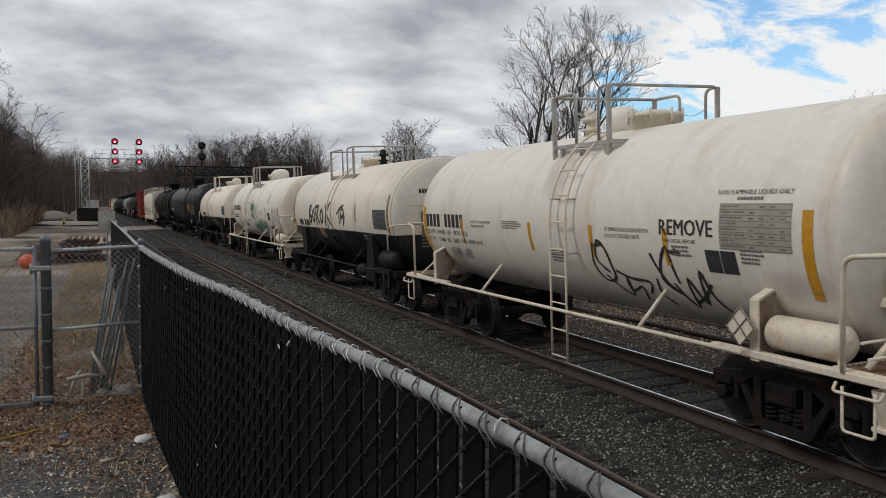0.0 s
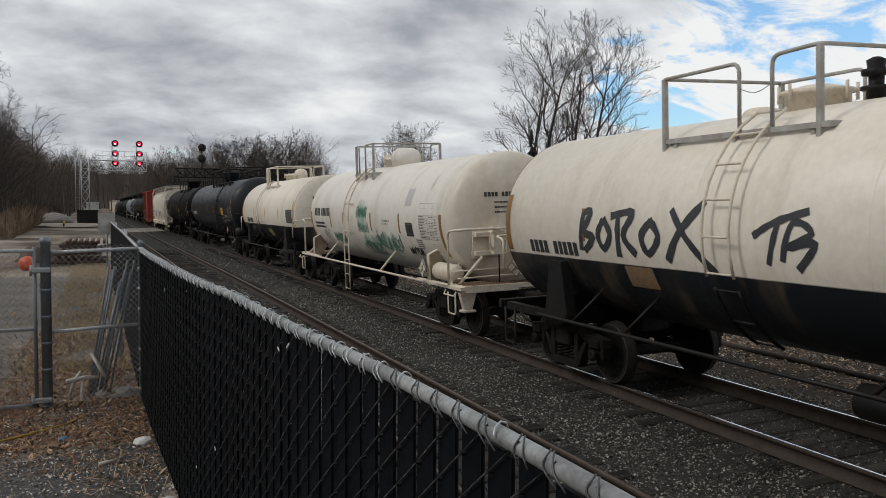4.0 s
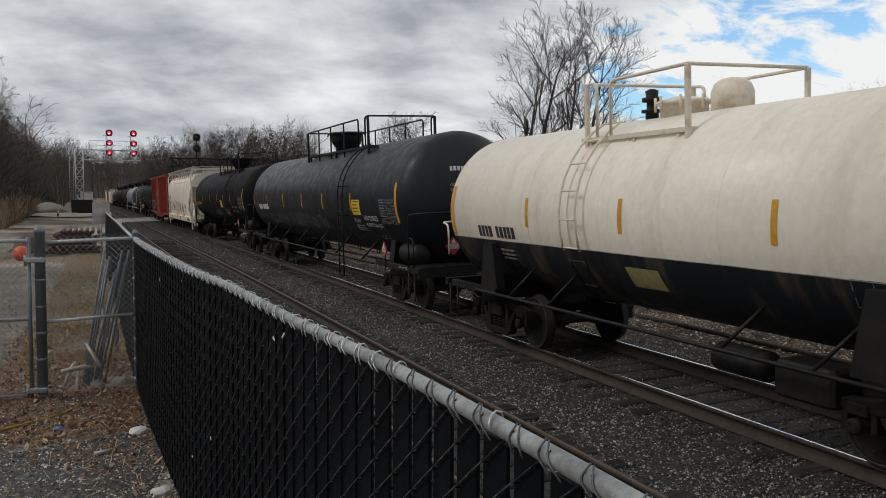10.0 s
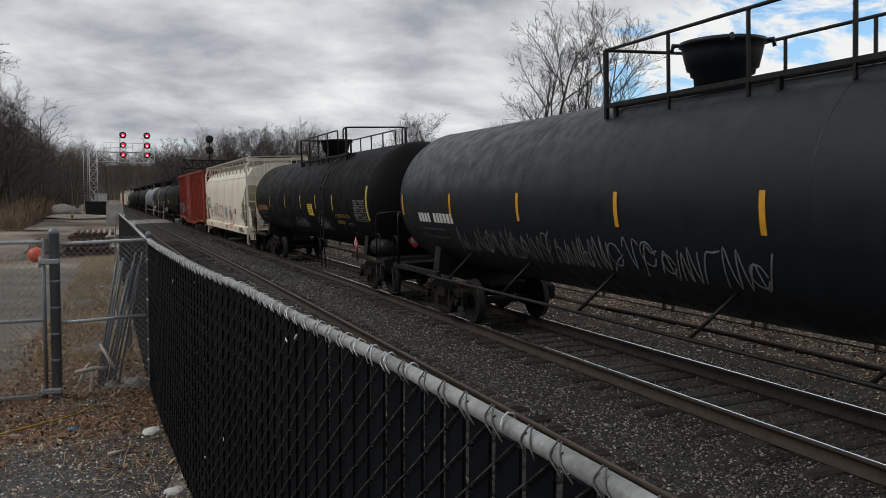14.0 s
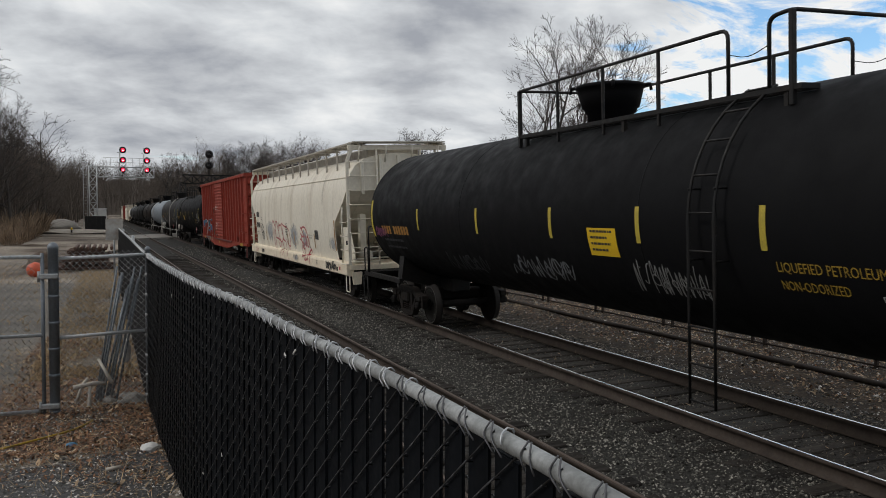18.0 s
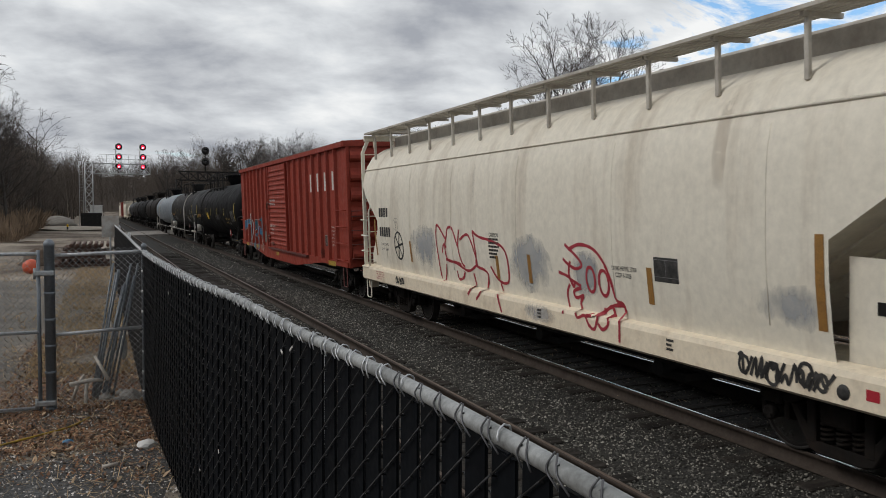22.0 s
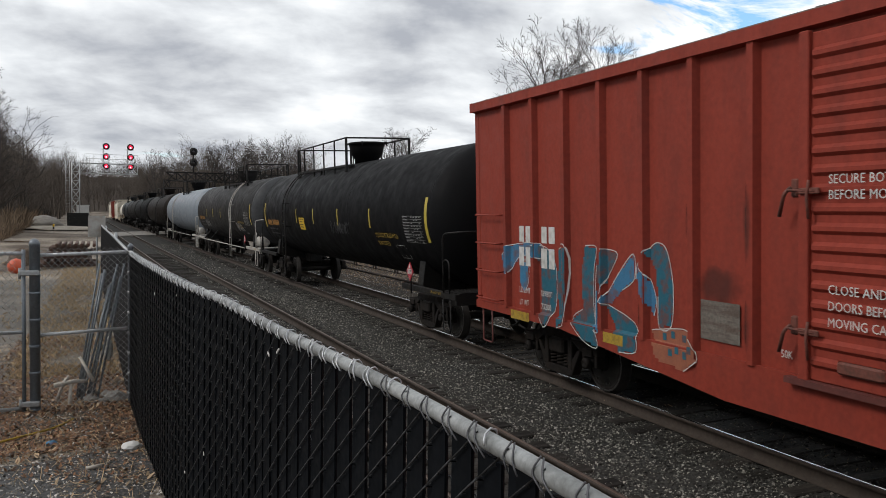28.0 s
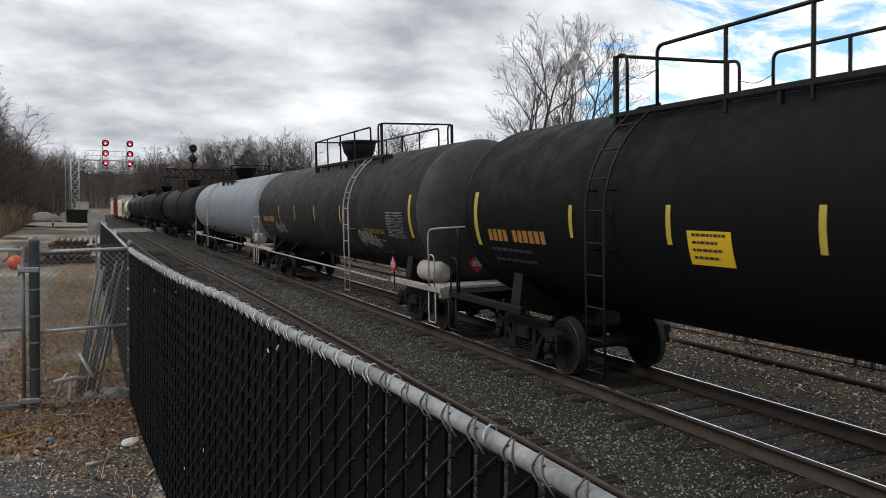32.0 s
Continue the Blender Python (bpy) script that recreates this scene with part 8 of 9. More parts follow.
# ---- ties, stones, litter ----
bm = B()
soft_box(bm, -1.30, 1.30, -0.115, 0.115, -0.37, -0.191, 0.015)
bmesh.ops.subdivide_edges(bm, edges=[e for e in bm.edges if abs(e.verts[0].co.x - e.verts[1].co.x) > 1], cuts=4)
for v in bm.verts:
    v.co += Vector((0, noise.noise(v.co * 3) * 0.012, noise.noise(v.co * 4 + Vector((5, 0, 0))) * 0.012))
TIE_ME = bpy.data.meshes.new("tie")
bm.to_mesh(TIE_ME)
bm.free()
TIE_ME.materials.append(TIE_WOOD)
for base, name in ((MAIN, "main"), (SIDE, "side")):
    line = tagged(new("track_ties"), "row of weathered creosoted wooden ties", "ties", group="ties of the two tracks", kind="structure")
    for i in range(118):
        rnd = random.Random(i + int(base * 10))
        s = -3 + i * 0.53
        m = along(s, base) @ pose(rnd.uniform(-0.06, 0.06), rnd.uniform(-0.03, 0.03), rnd.uniform(-0.012, 0.008), 0, 0, rnd.uniform(-1.2, 1.2))
        part("tie", TIE_ME, None, line, m=m)


def scatter(name, n, place, size, mat, seed, label, category, shape):
    """Many small pieces in one mesh. place gives points; shape: vertices and faces of one piece."""
    rs = np.random.RandomState(seed)
    pts = place(rs, n)
    n = len(pts)
    sv, sf = np.array(shape[0], float), np.array(shape[1])
    k = len(sv)
    a = rs.uniform(0, 2 * np.pi, n)
    b = rs.normal(0, 0.45, n)
    sc = size[0] + (size[1] - size[0]) * rs.rand(n) ** 2
    v = np.repeat(sv[None], n, 0) * sc[:, None, None]
    v = v * (1 + 0.35 * rs.uniform(-1, 1, (n, k, 1)))
    y, z = v[..., 1].copy(), v[..., 2].copy()
    v[..., 1], v[..., 2] = y * np.cos(b)[:, None] - z * np.sin(b)[:, None], y * np.sin(b)[:, None] + z * np.cos(b)[:, None]
    x, y = v[..., 0].copy(), v[..., 1].copy()
    v[..., 0], v[..., 1] = x * np.cos(a)[:, None] - y * np.sin(a)[:, None], x * np.sin(a)[:, None] + y * np.cos(a)[:, None]
    v += pts[:, None]
    f = (sf[None] + (np.arange(n) * k)[:, None, None]).reshape(-1, sf.shape[1])
    me = bpy.data.meshes.new(name)
    me.vertices.add(n * k)
    me.vertices.foreach_set("co", v.reshape(-1).astype(np.float32))
    me.loops.add(f.size)
    me.loops.foreach_set("vertex_index", f.reshape(-1).astype(np.int32))
    me.polygons.add(len(f))
    me.polygons.foreach_set("loop_start", (np.arange(len(f)) * f.shape[1]).astype(np.int32))
    me.update(calc_edges=True)
    me.validate()
    me.materials.append(mat)
    return tagged(new(name, me), label, category, kind="stuff")


PEBBLE = ([(1, 0, -0.15), (0.2, 0.9, -0.1), (-0.9, 0.3, -0.15), (-0.5, -0.8, -0.1), (0.5, -0.7, -0.2), (0.1, 0.1, 0.7)],
          [(0, 1, 5), (1, 2, 5), (2, 3, 5), (3, 4, 5), (4, 0, 5)])
LEAF = ([(0, -1, 0), (0.45, -0.2, 0.18), (0.3, 0.6, 0.1), (0, 1, 0.25), (-0.35, 0.5, 0.15), (-0.45, -0.3, 0.2)], [(0, 1, 2, 3, 4, 5)])
BLADE = ([(-0.03, 0, 0), (0.03, 0, 0), (0.02, 0.35, 0.5), (0.0, 0.9, 0.75)], [(0, 1, 2, 3)])
PX, PZ = [p[0] for p in prof], [p[1] for p in prof]
TR = np.array(TRACK)


def on_bed(lo, hi, s0, s1, power=1.0):
    def place(rs, n):
        x = rs.uniform(lo, hi, n)
        s = s0 + (s1 - s0) * rs.rand(n) ** power
        z = np.interp(x, PX, PZ) + rs.uniform(-0.005, 0.02, n)
        p = np.stack([x - np.array([swing(v) for v in s]), s, z, np.ones(n)], 1)
        return (p @ TR.T)[:, :3]
    return place


def on_ground(x0, x1, y0, y1, power=1.0, lift=0.01, clump=0.0):
    def place(rs, n):
        x, y = rs.uniform(x0, x1, n), y0 + (y1 - y0) * rs.rand(n) ** power
        if clump:
            keep = np.array([noise.noise((a * 0.8, b * 0.8, 3.3)) > clump - 0.35 * rs.rand() for a, b in zip(x, y)])
            x, y = x[keep], y[keep]
        z = np.array([land(a, b) for a, b in zip(x, y)]) + lift
        return np.stack([x, y, z], 1)
    return place


scatter("ballast_stones", 90000, on_bed(4.2, 6.85, 2.5, 30, 1.5), (0.009, 0.025), STONE, 1, "loose crushed grey ballast stones", "stones", PEBBLE)
BROWN_STONE = material("dusty brown stone", (0.105, 0.088, 0.068), 0.85, fine=30, fine_amount=0.25, bump=0.2, each=0.7, sparkle=4.0, spec=0.3)
scatter("ballast_stones", 15000, on_bed(6.85, 8.6, 2.5, 34, 1.4), (0.010, 0.026), OILY_STONE, 31, "dark oily ballast stones between the rails", "stones", PEBBLE)
scatter("ballast_stones", 22000, on_bed(8.6, 9.9, 2.5, 34, 1.4), (0.010, 0.028), BROWN_STONE, 32, "crushed grey ballast stones on the far shoulder", "stones", PEBBLE)
scatter("ballast_stones", 20000, on_bed(4.2, 9.9, 22, 75, 1.3), (0.02, 0.045), STONE, 2, "crushed grey ballast stones further along", "stones", PEBBLE)
GREY_GRAVEL = material("dark grey trodden gravel", (0.082, 0.082, 0.082), 0.95, tint=(0.055, 0.048, 0.041), amount=0.7, scale=1.1, fine=24, fine_amount=0.6, bump=0.8, bump_scale=30, spec=0.2)
YARD_GRAVEL = material("grey yard gravel", (0.165, 0.148, 0.126), 0.95, tint=(0.085, 0.077, 0.068), amount=0.8, scale=0.5, fine=18, fine_amount=0.5, bump=0.7, bump_scale=24, spec=0.2)


def gravel_sheet(name, x0, x1, y0, y1, mat, label, seed):
    """A thin uneven sheet of gravel that lies on the ground, with a ragged rim."""
    nx, ny = 24, 30
    vs = []
    for j in range(ny + 1):
        for i in range(nx + 1):
            u, w = i / nx, j / ny
            x, y = x0 + (x1 - x0) * u, y0 + (y1 - y0) * w
            y += (y1 - y0) * 0.16 * noise.noise((x * 0.9, seed, 0.5)) * w + 0.12 * noise.noise((x * 4, y * 4, seed)) * w
            x += (x1 - x0) * 0.20 * noise.noise((y * 0.35, seed, 1.5)) * u + 0.08 * noise.noise((y * 4, x * 4, seed)) * u
            rim = min(u, 1 - u, w, 1 - w)
            vs.append((x, y, land(x, y) + (0.014 if rim > 0 else -0.02)))
    fs = [(j * (nx + 1) + i, j * (nx + 1) + i + 1, (j + 1) * (nx + 1) + i + 1, (j + 1) * (nx + 1) + i) for j in range(ny) for i in range(nx)]
    tagged(quick(name, vs, fs, mat, smooth=True), label, "gravel", kind="structure")


gravel_sheet("gravel", -3.5, 0.55, 3.5, 8.6, GREY_GRAVEL, "dark grey gravel trodden into the ground", 2.0)
gravel_sheet("gravel", -7.5, -1.0, 10.8, 30.0, YARD_GRAVEL, "grey gravel of the yard behind the gate", 5.0)
STRAW = material("straw-coloured dead grass", (0.42, 0.31, 0.18), 0.9, fine_amount=0.2, bump=0, each=0.5)
DRY_LEAF = material("brown dead leaves", (0.185, 0.095, 0.050), 0.85, fine_amount=0.25, bump=0, each=0.75)
TAN_LEAF = material("bleached tan leaves", (0.36, 0.26, 0.16), 0.85, fine_amount=0.25, bump=0, each=0.6)
PALE_STONE = material("pale gravel", (0.17, 0.16, 0.148), 0.9, fine_amount=0.2, bump=0.2, each=0.6, sparkle=5.0)
scatter("fallen_leaves", 9000, on_ground(-2.4, 0.55, 7.2, 12.5, 0.8, 0.022, 0.14), (0.011, 0.034), DRY_LEAF, 3, "brown dead leaves blown against the gate", "leaves", LEAF)
scatter("fallen_leaves", 1700, on_ground(-2.4, 0.5, 6.4, 14.5, 0.9, 0.026, 0.02), (0.014, 0.046), TAN_LEAF, 33, "bleached tan leaves among the brown ones", "leaves", LEAF)
scatter("fallen_leaves", 7500, on_ground(-1.6, 0.45, 8.6, 11.6, 1.0, 0.020, -0.05), (0.012, 0.038), DRY_LEAF, 4, "drift of brown dead leaves below the fence", "leaves", LEAF)
scatter("dead_grass", 5000, on_ground(-6.5, -0.9, 12, 40, 1.2, 0.0, 0.05), (0.05, 0.14), STRAW, 15, "thin dead grass on the yard", "grass", BLADE)
scatter("dead_grass", 20000, on_ground(-1.15, 0.3, 12.6, 40, 1.4, 0.0, -0.05), (0.04, 0.12), STRAW, 5, "dead straw-coloured winter grass", "grass", BLADE)
scatter("fallen_leaves", 5000, on_ground(-1.3, 0.35, 11.2, 17, 1.2, 0.020, -0.10), (0.014, 0.045), DRY_LEAF, 38, "brown dead leaves among the grass behind the gate", "leaves", LEAF)
scatter("ground_straw", 5000, on_ground(-2.5, 0.5, 6.2, 14.5, 1.0, 0.03, 0.0), (0.04, 0.14), STRAW, 16, "pale broken straw and twigs on the dirt", "straw", ([(-0.02, -0.6, 0.02), (0.02, -0.6, 0.02), (0.03, 0.6, 0.05), (-0.01, 0.6, 0.05)], [(0, 1, 2, 3)]))
scatter("dirt_gravel", 26000, on_ground(-2.5, 0.7, 5.2, 12, 1.0, 0.016), (0.005, 0.018), PALE_STONE, 6, "small gravel trodden into the dirt", "gravel", PEBBLE)
VERGE = material("brown littered dirt", (0.036, 0.026, 0.018), 0.95, tint=(0.085, 0.060, 0.038), amount=0.8, scale=1.6, fine=16, fine_amount=0.7, bump=1.0, bump_scale=22, spec=0.2)
vk = [9.7 + 0.45 * i for i in range(22)]
vs_ = [-12 + 0.8 * i for i in range(95)]
vv = []
for s in vs_:
    for k in vk:
        q = spot(s, k, 0)
        vv.append((q.x, q.y, land(q.x, q.y) + 0.022 - 0.05 * smooth_step(18.2, 19.1, k)))
vf = [(j * len(vk) + i, j * len(vk) + i + 1, (j + 1) * len(vk) + i + 1, (j + 1) * len(vk) + i) for j in range(len(vs_) - 1) for i in range(len(vk) - 1)]
tagged(quick("verge", vv, vf, VERGE, smooth=True), "brown dirt verge with leaf litter and stones", "ground", kind="structure")
scatter("verge_leaves", 22000, on_ground(10.2, 16, 2, 44, 1.3, 0.030), (0.018, 0.052), TAN_LEAF, 37, "bleached tan leaves and chips on the far verge", "leaves", LEAF)
scatter("verge_leaves", 16000, on_bed(9.9, 10.5, 2, 40, 1.3), (0.02, 0.05), DRY_LEAF, 7, "brown leaves on the far verge", "leaves", LEAF)
scatter("verge_leaves", 14000, on_ground(10.3, 16, 2, 44, 1.3, 0.028), (0.016, 0.050), DRY_LEAF, 8, "brown leaf litter beyond the track", "leaves", LEAF)
scatter("verge_stones", 22000, on_ground(9.9, 15, 2, 40, 1.3, 0.024), (0.010, 0.036), PALE_STONE, 9, "pale stones and gravel beyond the track", "stones", PEBBLE)
scatter("track_weeds", 420, on_bed(6.9, 8.6, 3, 24, 1.2), (0.03, 0.08), TAN_LEAF, 10, "dry weeds between the rails", "weeds", BLADE)

# low pipe guard beyond the far rail, and a long pipe lying on the verge
guard = tagged(new("pipe_guard"), "low rusty pipe guard rail on short paired posts", "guard rail")
GX = 12.5
for z, r in ((0.36, 0.035), (0.07, 0.020)):
    bm = B()
    line = [spot(s, GX) for s in range(-4, 62, 3)]
    tube(bm, [(q.x, q.y, land(q.x, q.y) + z) for q in line], r, 8)
    part("guard_pipe", bm, RAIL_STEEL, guard)
for i in range(19):
    for d in (0, 0.36):
        q = spot(1.3 + i * 3.1 + d, GX)
        g = land(q.x, q.y)
        bm = B()
        soft_box(bm, q.x - 0.035, q.x + 0.035, q.y - 0.03, q.y + 0.03, g - 0.1, g + 0.42, 0.01)
        part("guard_post", bm, RAIL_STEEL, guard)
bm = B()
line = [spot(s, 11.28) for s in range(-4, 62, 2)]
tube(bm, [(q.x, q.y, land(q.x, q.y) + 0.065) for q in line], 0.052, 10)
tagged(part("ground_pipe", bm, RAIL_STEEL), "long rusty pipe lying on the ground beside the track", "pipe")

# ---- signals ----
SIGNAL_STEEL = material("silver painted lattice steel", (0.46, 0.47, 0.47), 0.5, metal=0.3, tint=(0.3, 0.28, 0.26), amount=0.4, scale=2, fine=8, bump=0.05)
LENS_RED = glow("lit red signal lens", (0.85, 0.02, 0.06), 1.5)
LENS_CORE = glow("bright core of a lit lens", (1.0, 0.25, 0.30), 5.0)
LENS_DARK = material("unlit signal lens", (0.012, 0.012, 0.014), 0.15, fine_amount=0.05, bump=0)


def signal_head(thing, x, y, z, r, lens):
    bm = B()
    lathe(bm, [(y, 0.02), (y, r), (y + 0.03, r), (y + 0.04, r * 0.6), (y + 0.35, r * 0.5), (y + 0.36, 0.02)], (x, 0, z), "y", 24)
    h = part("signal_head", bm, BLACK_STEEL, thing)
    bm = B()
    lathe(bm, [(y - 0.012, 0.01), (y - 0.010, r * 0.52), (y - 0.002, r * 0.55)], (x, 0, z), "y", 20)
    part("lens", bm, lens, h)
    if lens is LENS_RED:
        bm = B()
        lathe(bm, [(y - 0.03, 0.005), (y - 0.025, r * 0.22), (y - 0.013, r * 0.24)], (x, 0, z - r * 0.16), "y", 14)
        part("lamp_core", bm, LENS_CORE, h)
    bm = B()
    rings = []
    for d in (0.0, -0.32):
        rings.append([bm.verts.new((x + r * 0.55 * math.cos(a), y + d * (0.55 + 0.45 * math.sin(a)), z + r * 0.55 * math.sin(a))) for a in [radians(-20 + 220 * i / 12) for i in range(13)]])
    for i in range(12):
        face(bm, (rings[0][i], rings[0][i + 1], rings[1][i + 1], rings[1][i]), True)
    part("hood", bm, BLACK_STEEL, h)


def lattice(thing, a, b, size, r, mat, bays, name):
    """A box truss from a to b: four chords and diagonals on each face."""
    a, b = Vector(a), Vector(b)
    d = (b - a).normalized()
    u = d.orthogonal().normalized() if abs(d.z) < 0.9 else Vector((1, 0, 0))
    if abs(d.x) > 0.9:
        u = Vector((0, 1, 0))
    w = d.cross(u)
    off = [u * sx * size[0] / 2 + w * sy * size[1] / 2 for sx, sy in ((-1, -1), (1, -1), (1, 1), (-1, 1))]
    for o in off:
        bm = B()
        tube(bm, [a + o, b + o], r, 4)
        part(name + "_chord", bm, mat, thing)
    for f in range(4):
        p, q = off[f], off[(f + 1) % 4]
        for i in range(bays):
            s0, s1 = a + (b - a) * (i / bays), a + (b - a) * ((i + 1) / bays)
            for v, w2 in ((s0 + p, s1 + q), (s0 + q, s1 + p), (s1 + p, s1 + q)):
                bm = B()
                tube(bm, [v, w2], r * 0.6, 4)
                part(name + "_brace", bm, mat, thing)


SB = 90.0
bridge = tagged(new("signal_cantilever"), "silver lattice signal cantilever with six lit red signals", "signal bridge")
zb = land(-1.97, SB)
lattice(bridge, (-1.97, SB, zb), (-1.97, SB, 7.15), (0.72, 0.72), 0.06, SIGNAL_STEEL, 7, "tower")
lattice(bridge, (-1.6, SB, 6.6), (3.75, SB, 6.6), (0.8, 1.0), 0.05, SIGNAL_STEEL, 6, "arm")
bm = B()
for z in (7.55, 8.0):
    tube(bm, [(-1.0, SB - 0.4, z), (3.75, SB - 0.4, z)], 0.025, 4)
for i in range(8):
    tube(bm, [(-1.0 + i * 0.678, SB - 0.4, 7.1), (-1.0 + i * 0.678, SB - 0.4, 8.0)], 0.022, 4)
part("handrail", bm, SIGNAL_STEEL, bridge)
bm = B()
for x in (-2.85, -2.5):
    tube(bm, [(x, SB, zb), (x, SB, 7.4)], 0.03, 4)
for i in range(22):
    tube(bm, [(-2.85, SB, zb + 0.3 + i * 0.32), (-2.5, SB, zb + 0.3 + i * 0.32)], 0.015, 4)
part("tower_ladder", bm, SIGNAL_STEEL, bridge)
for x in (0.82, 3.08):
    bm = B()
    tube(bm, [(x - 0.28, SB + 0.1, 6.1), (x - 0.28, SB + 0.1, 9.1)], 0.05, 6)
    for z in (6.85, 7.8, 8.8):
        tube(bm, [(x - 0.55, SB + 0.1, z - 0.25), (x + 0.3, SB + 0.1, z - 0.25)], 0.04, 4)
    part("signal_mast", bm, SIGNAL_STEEL, bridge)
    for z in (6.85, 7.8, 8.8):
        signal_head(bridge, x, SB - 0.3, z, 0.33, LENS_RED)

DB = 135.0
old = tagged(new("signal_bridge"), "old dark steel signal bridge with two unlit signals", "signal bridge")
lattice(old, (9.8, DB, 7.75), (27.0, DB, 7.75), (1.2, 1.3), 0.10, BLACK_STEEL, 12, "truss")
for x in (9.8, 27.0):
    lattice(old, (x, DB, -0.6), (x, DB, 7.2), (0.8, 1.0), 0.08, BLACK_STEEL, 6, "leg")
bm = B()
tube(bm, [(13.75, DB, 8.3), (13.75, DB, 12.1)], 0.09, 6)
part("signal_mast", bm, BLACK_STEEL, old)
for z in (9.95, 11.65):
    signal_head(old, 13.75, DB - 0.4, z, 0.60, LENS_DARK)

# sign seen from behind, on a thin post
sign = tagged(new("track_sign"), "grey back of a rectangular sign on a thin post", "sign")
bm = B()
soft_box(bm, -0.27, 0.23, 28.2, 28.21, 1.72, 2.38, 0.003)
part("sign_plate", bm, GREY_TRIM, sign)
bm = B()
tube(bm, [(-0.02, 28.24, GROUND - 0.2), (-0.02, 28.24, 2.3)], 0.03, 6)
part("sign_post", bm, ZINC, sign)

# stack of old rails and ties
RUSTY = material("rusty scrap steel", (0.10, 0.055, 0.038), 0.8, metal=0.2, tint=(0.045, 0.03, 0.025), amount=0.6, scale=4, fine=20, bump=0.2)
stack_y = 37.0
for layer in range(6):
    for i in range(7):
        rnd = random.Random(layer * 20 + i)
        z = GROUND + 0.06 + layer * 0.155
        bm = B()
        if layer % 2 == 0:
            soft_box(bm, -2.15 + 0.1 * layer, -0.15 - 0.08 * layer + rnd.uniform(-0.15, 0.15), stack_y - 1.3 + i * 0.42, stack_y - 1.13 + i * 0.42, z, z + 0.14, 0.02)
        else:
            x = -2.0 + 0.1 * layer + i * (0.27 - 0.01 * layer)
            soft_box(bm, x, x + 0.12, stack_y - 1.6 + rnd.uniform(-0.2, 0.1), stack_y + 1.5, z, z + 0.14, 0.03)
        tagged(part("rail_length", bm, RUSTY), "short length of rusty scrap rail on a stack", "scrap rail", group="stack of scrap rails")

MOUND = material("grey gravel mound", (0.25, 0.23, 0.20), 0.95, tint=(0.16, 0.14, 0.12), amount=0.6, scale=1.5, fine=6, fine_amount=0.3, bump=0.5)
lump("gravel_mound", -5.1, 92, land(-5.1, 92) + 0.15, 1.9, 1.8, 0.85, MOUND, 4, "pale grey mound of gravel on the dirt", "gravel mound", cuts=3, rough=0.25, flat=False)
lump("gravel_mound", -7.6, 96, land(-7.6, 96) + 0.2, 2.4, 2.0, 0.8, MOUND, 7, "lower grey mound of gravel on the dirt", "gravel mound", cuts=3, rough=0.25, flat=False)
SAND = material("pale sandy dirt", (0.33, 0.29, 0.235), 0.95, tint=(0.2, 0.165, 0.125), amount=0.7, scale=0.8, fine=8, fine_amount=0.3, bump=0.5)
DIRT = material("dark brown dirt", (0.085, 0.06, 0.042), 0.95, tint=(0.15, 0.11, 0.08), amount=0.6, scale=2, fine=9, fine_amount=0.4, bump=0.6)
lump("sand_patch", -3.6, 80, land(-3.6, 80) + 0.02, 3.2, 5.5, 0.16, SAND, 12, "pale sandy dirt spread before the mounds", "sand", cuts=3, rough=0.4, flat=False)
lump("sand_patch", -0.9, 55, land(-0.9, 55) + 0.01, 1.5, 5.5, 0.10, SAND, 13, "pale sandy patch of ground beside the fence", "sand", cuts=3, rough=0.4, flat=False)
lump("dirt_mound", -2.75, 38.6, land(-2.75, 38.6) + 0.02, 0.75, 0.9, 0.62, DIRT, 14, "brown dirt mound beside the scrap rails", "dirt mound", cuts=3, rough=0.35, flat=False)
marker = tagged(new("marker_post"), "short black marker post with a yellow cap", "post")
bm = B()
lathe(bm, [(land(-3.3, 75) - 0.2, 0.07), (land(-3.3, 75) + 0.34, 0.07)], (-3.3, 75, 0), "z", 10)
part("post", bm, BLACK_STEEL, marker)
bm = B()
lathe(bm, [(land(-3.3, 75) + 0.341, 0.075), (land(-3.3, 75) + 0.52, 0.075), (land(-3.3, 75) + 0.55, 0.02)], (-3.3, 75, 0), "z", 10)
part("cap", bm, YELLOW, marker)
bin_ = tagged(new("scrap_bin"), "dark brown steel scrap bin standing on the dirt", "skip")
bm = B()
prism(bm, [(-2.55, 0.1), (-0.80, 0.1), (-0.75, 1.45), (-2.6, 1.45)], "y", 84, 86)
part("bin_body", bm, BLACK_STEEL, bin_, m=Matrix.Translation((0, 0, land(-1.7, 85) - 0.1)))
for x in (-2.4, -2.0, -1.6, -1.2, -0.9):
    bm = B()
    box(bm, x - 0.05, x + 0.05, 83.92, 84.0, land(-1.7, 85), land(-1.7, 85) + 1.3)
    part("bin_rib", bm, BLACK_STEEL, bin_)
cab = tagged(new("relay_cabinet"), "small white relay cabinet beside the track", "cabinet")
bm = B()
soft_box(bm, -3.0, -1.2, 142, 143.5, land(-2, 142) - 0.1, land(-2, 142) + 2.2, 0.05)
part("cabinet_body", bm, WHITE_INK, cab)
bm = B()
soft_box(bm, -3.1, -1.1, 141.9, 143.6, land(-2, 142) + 2.2, land(-2, 142) + 2.32, 0.03)
part("cabinet_roof", bm, WHITE_INK, cab)

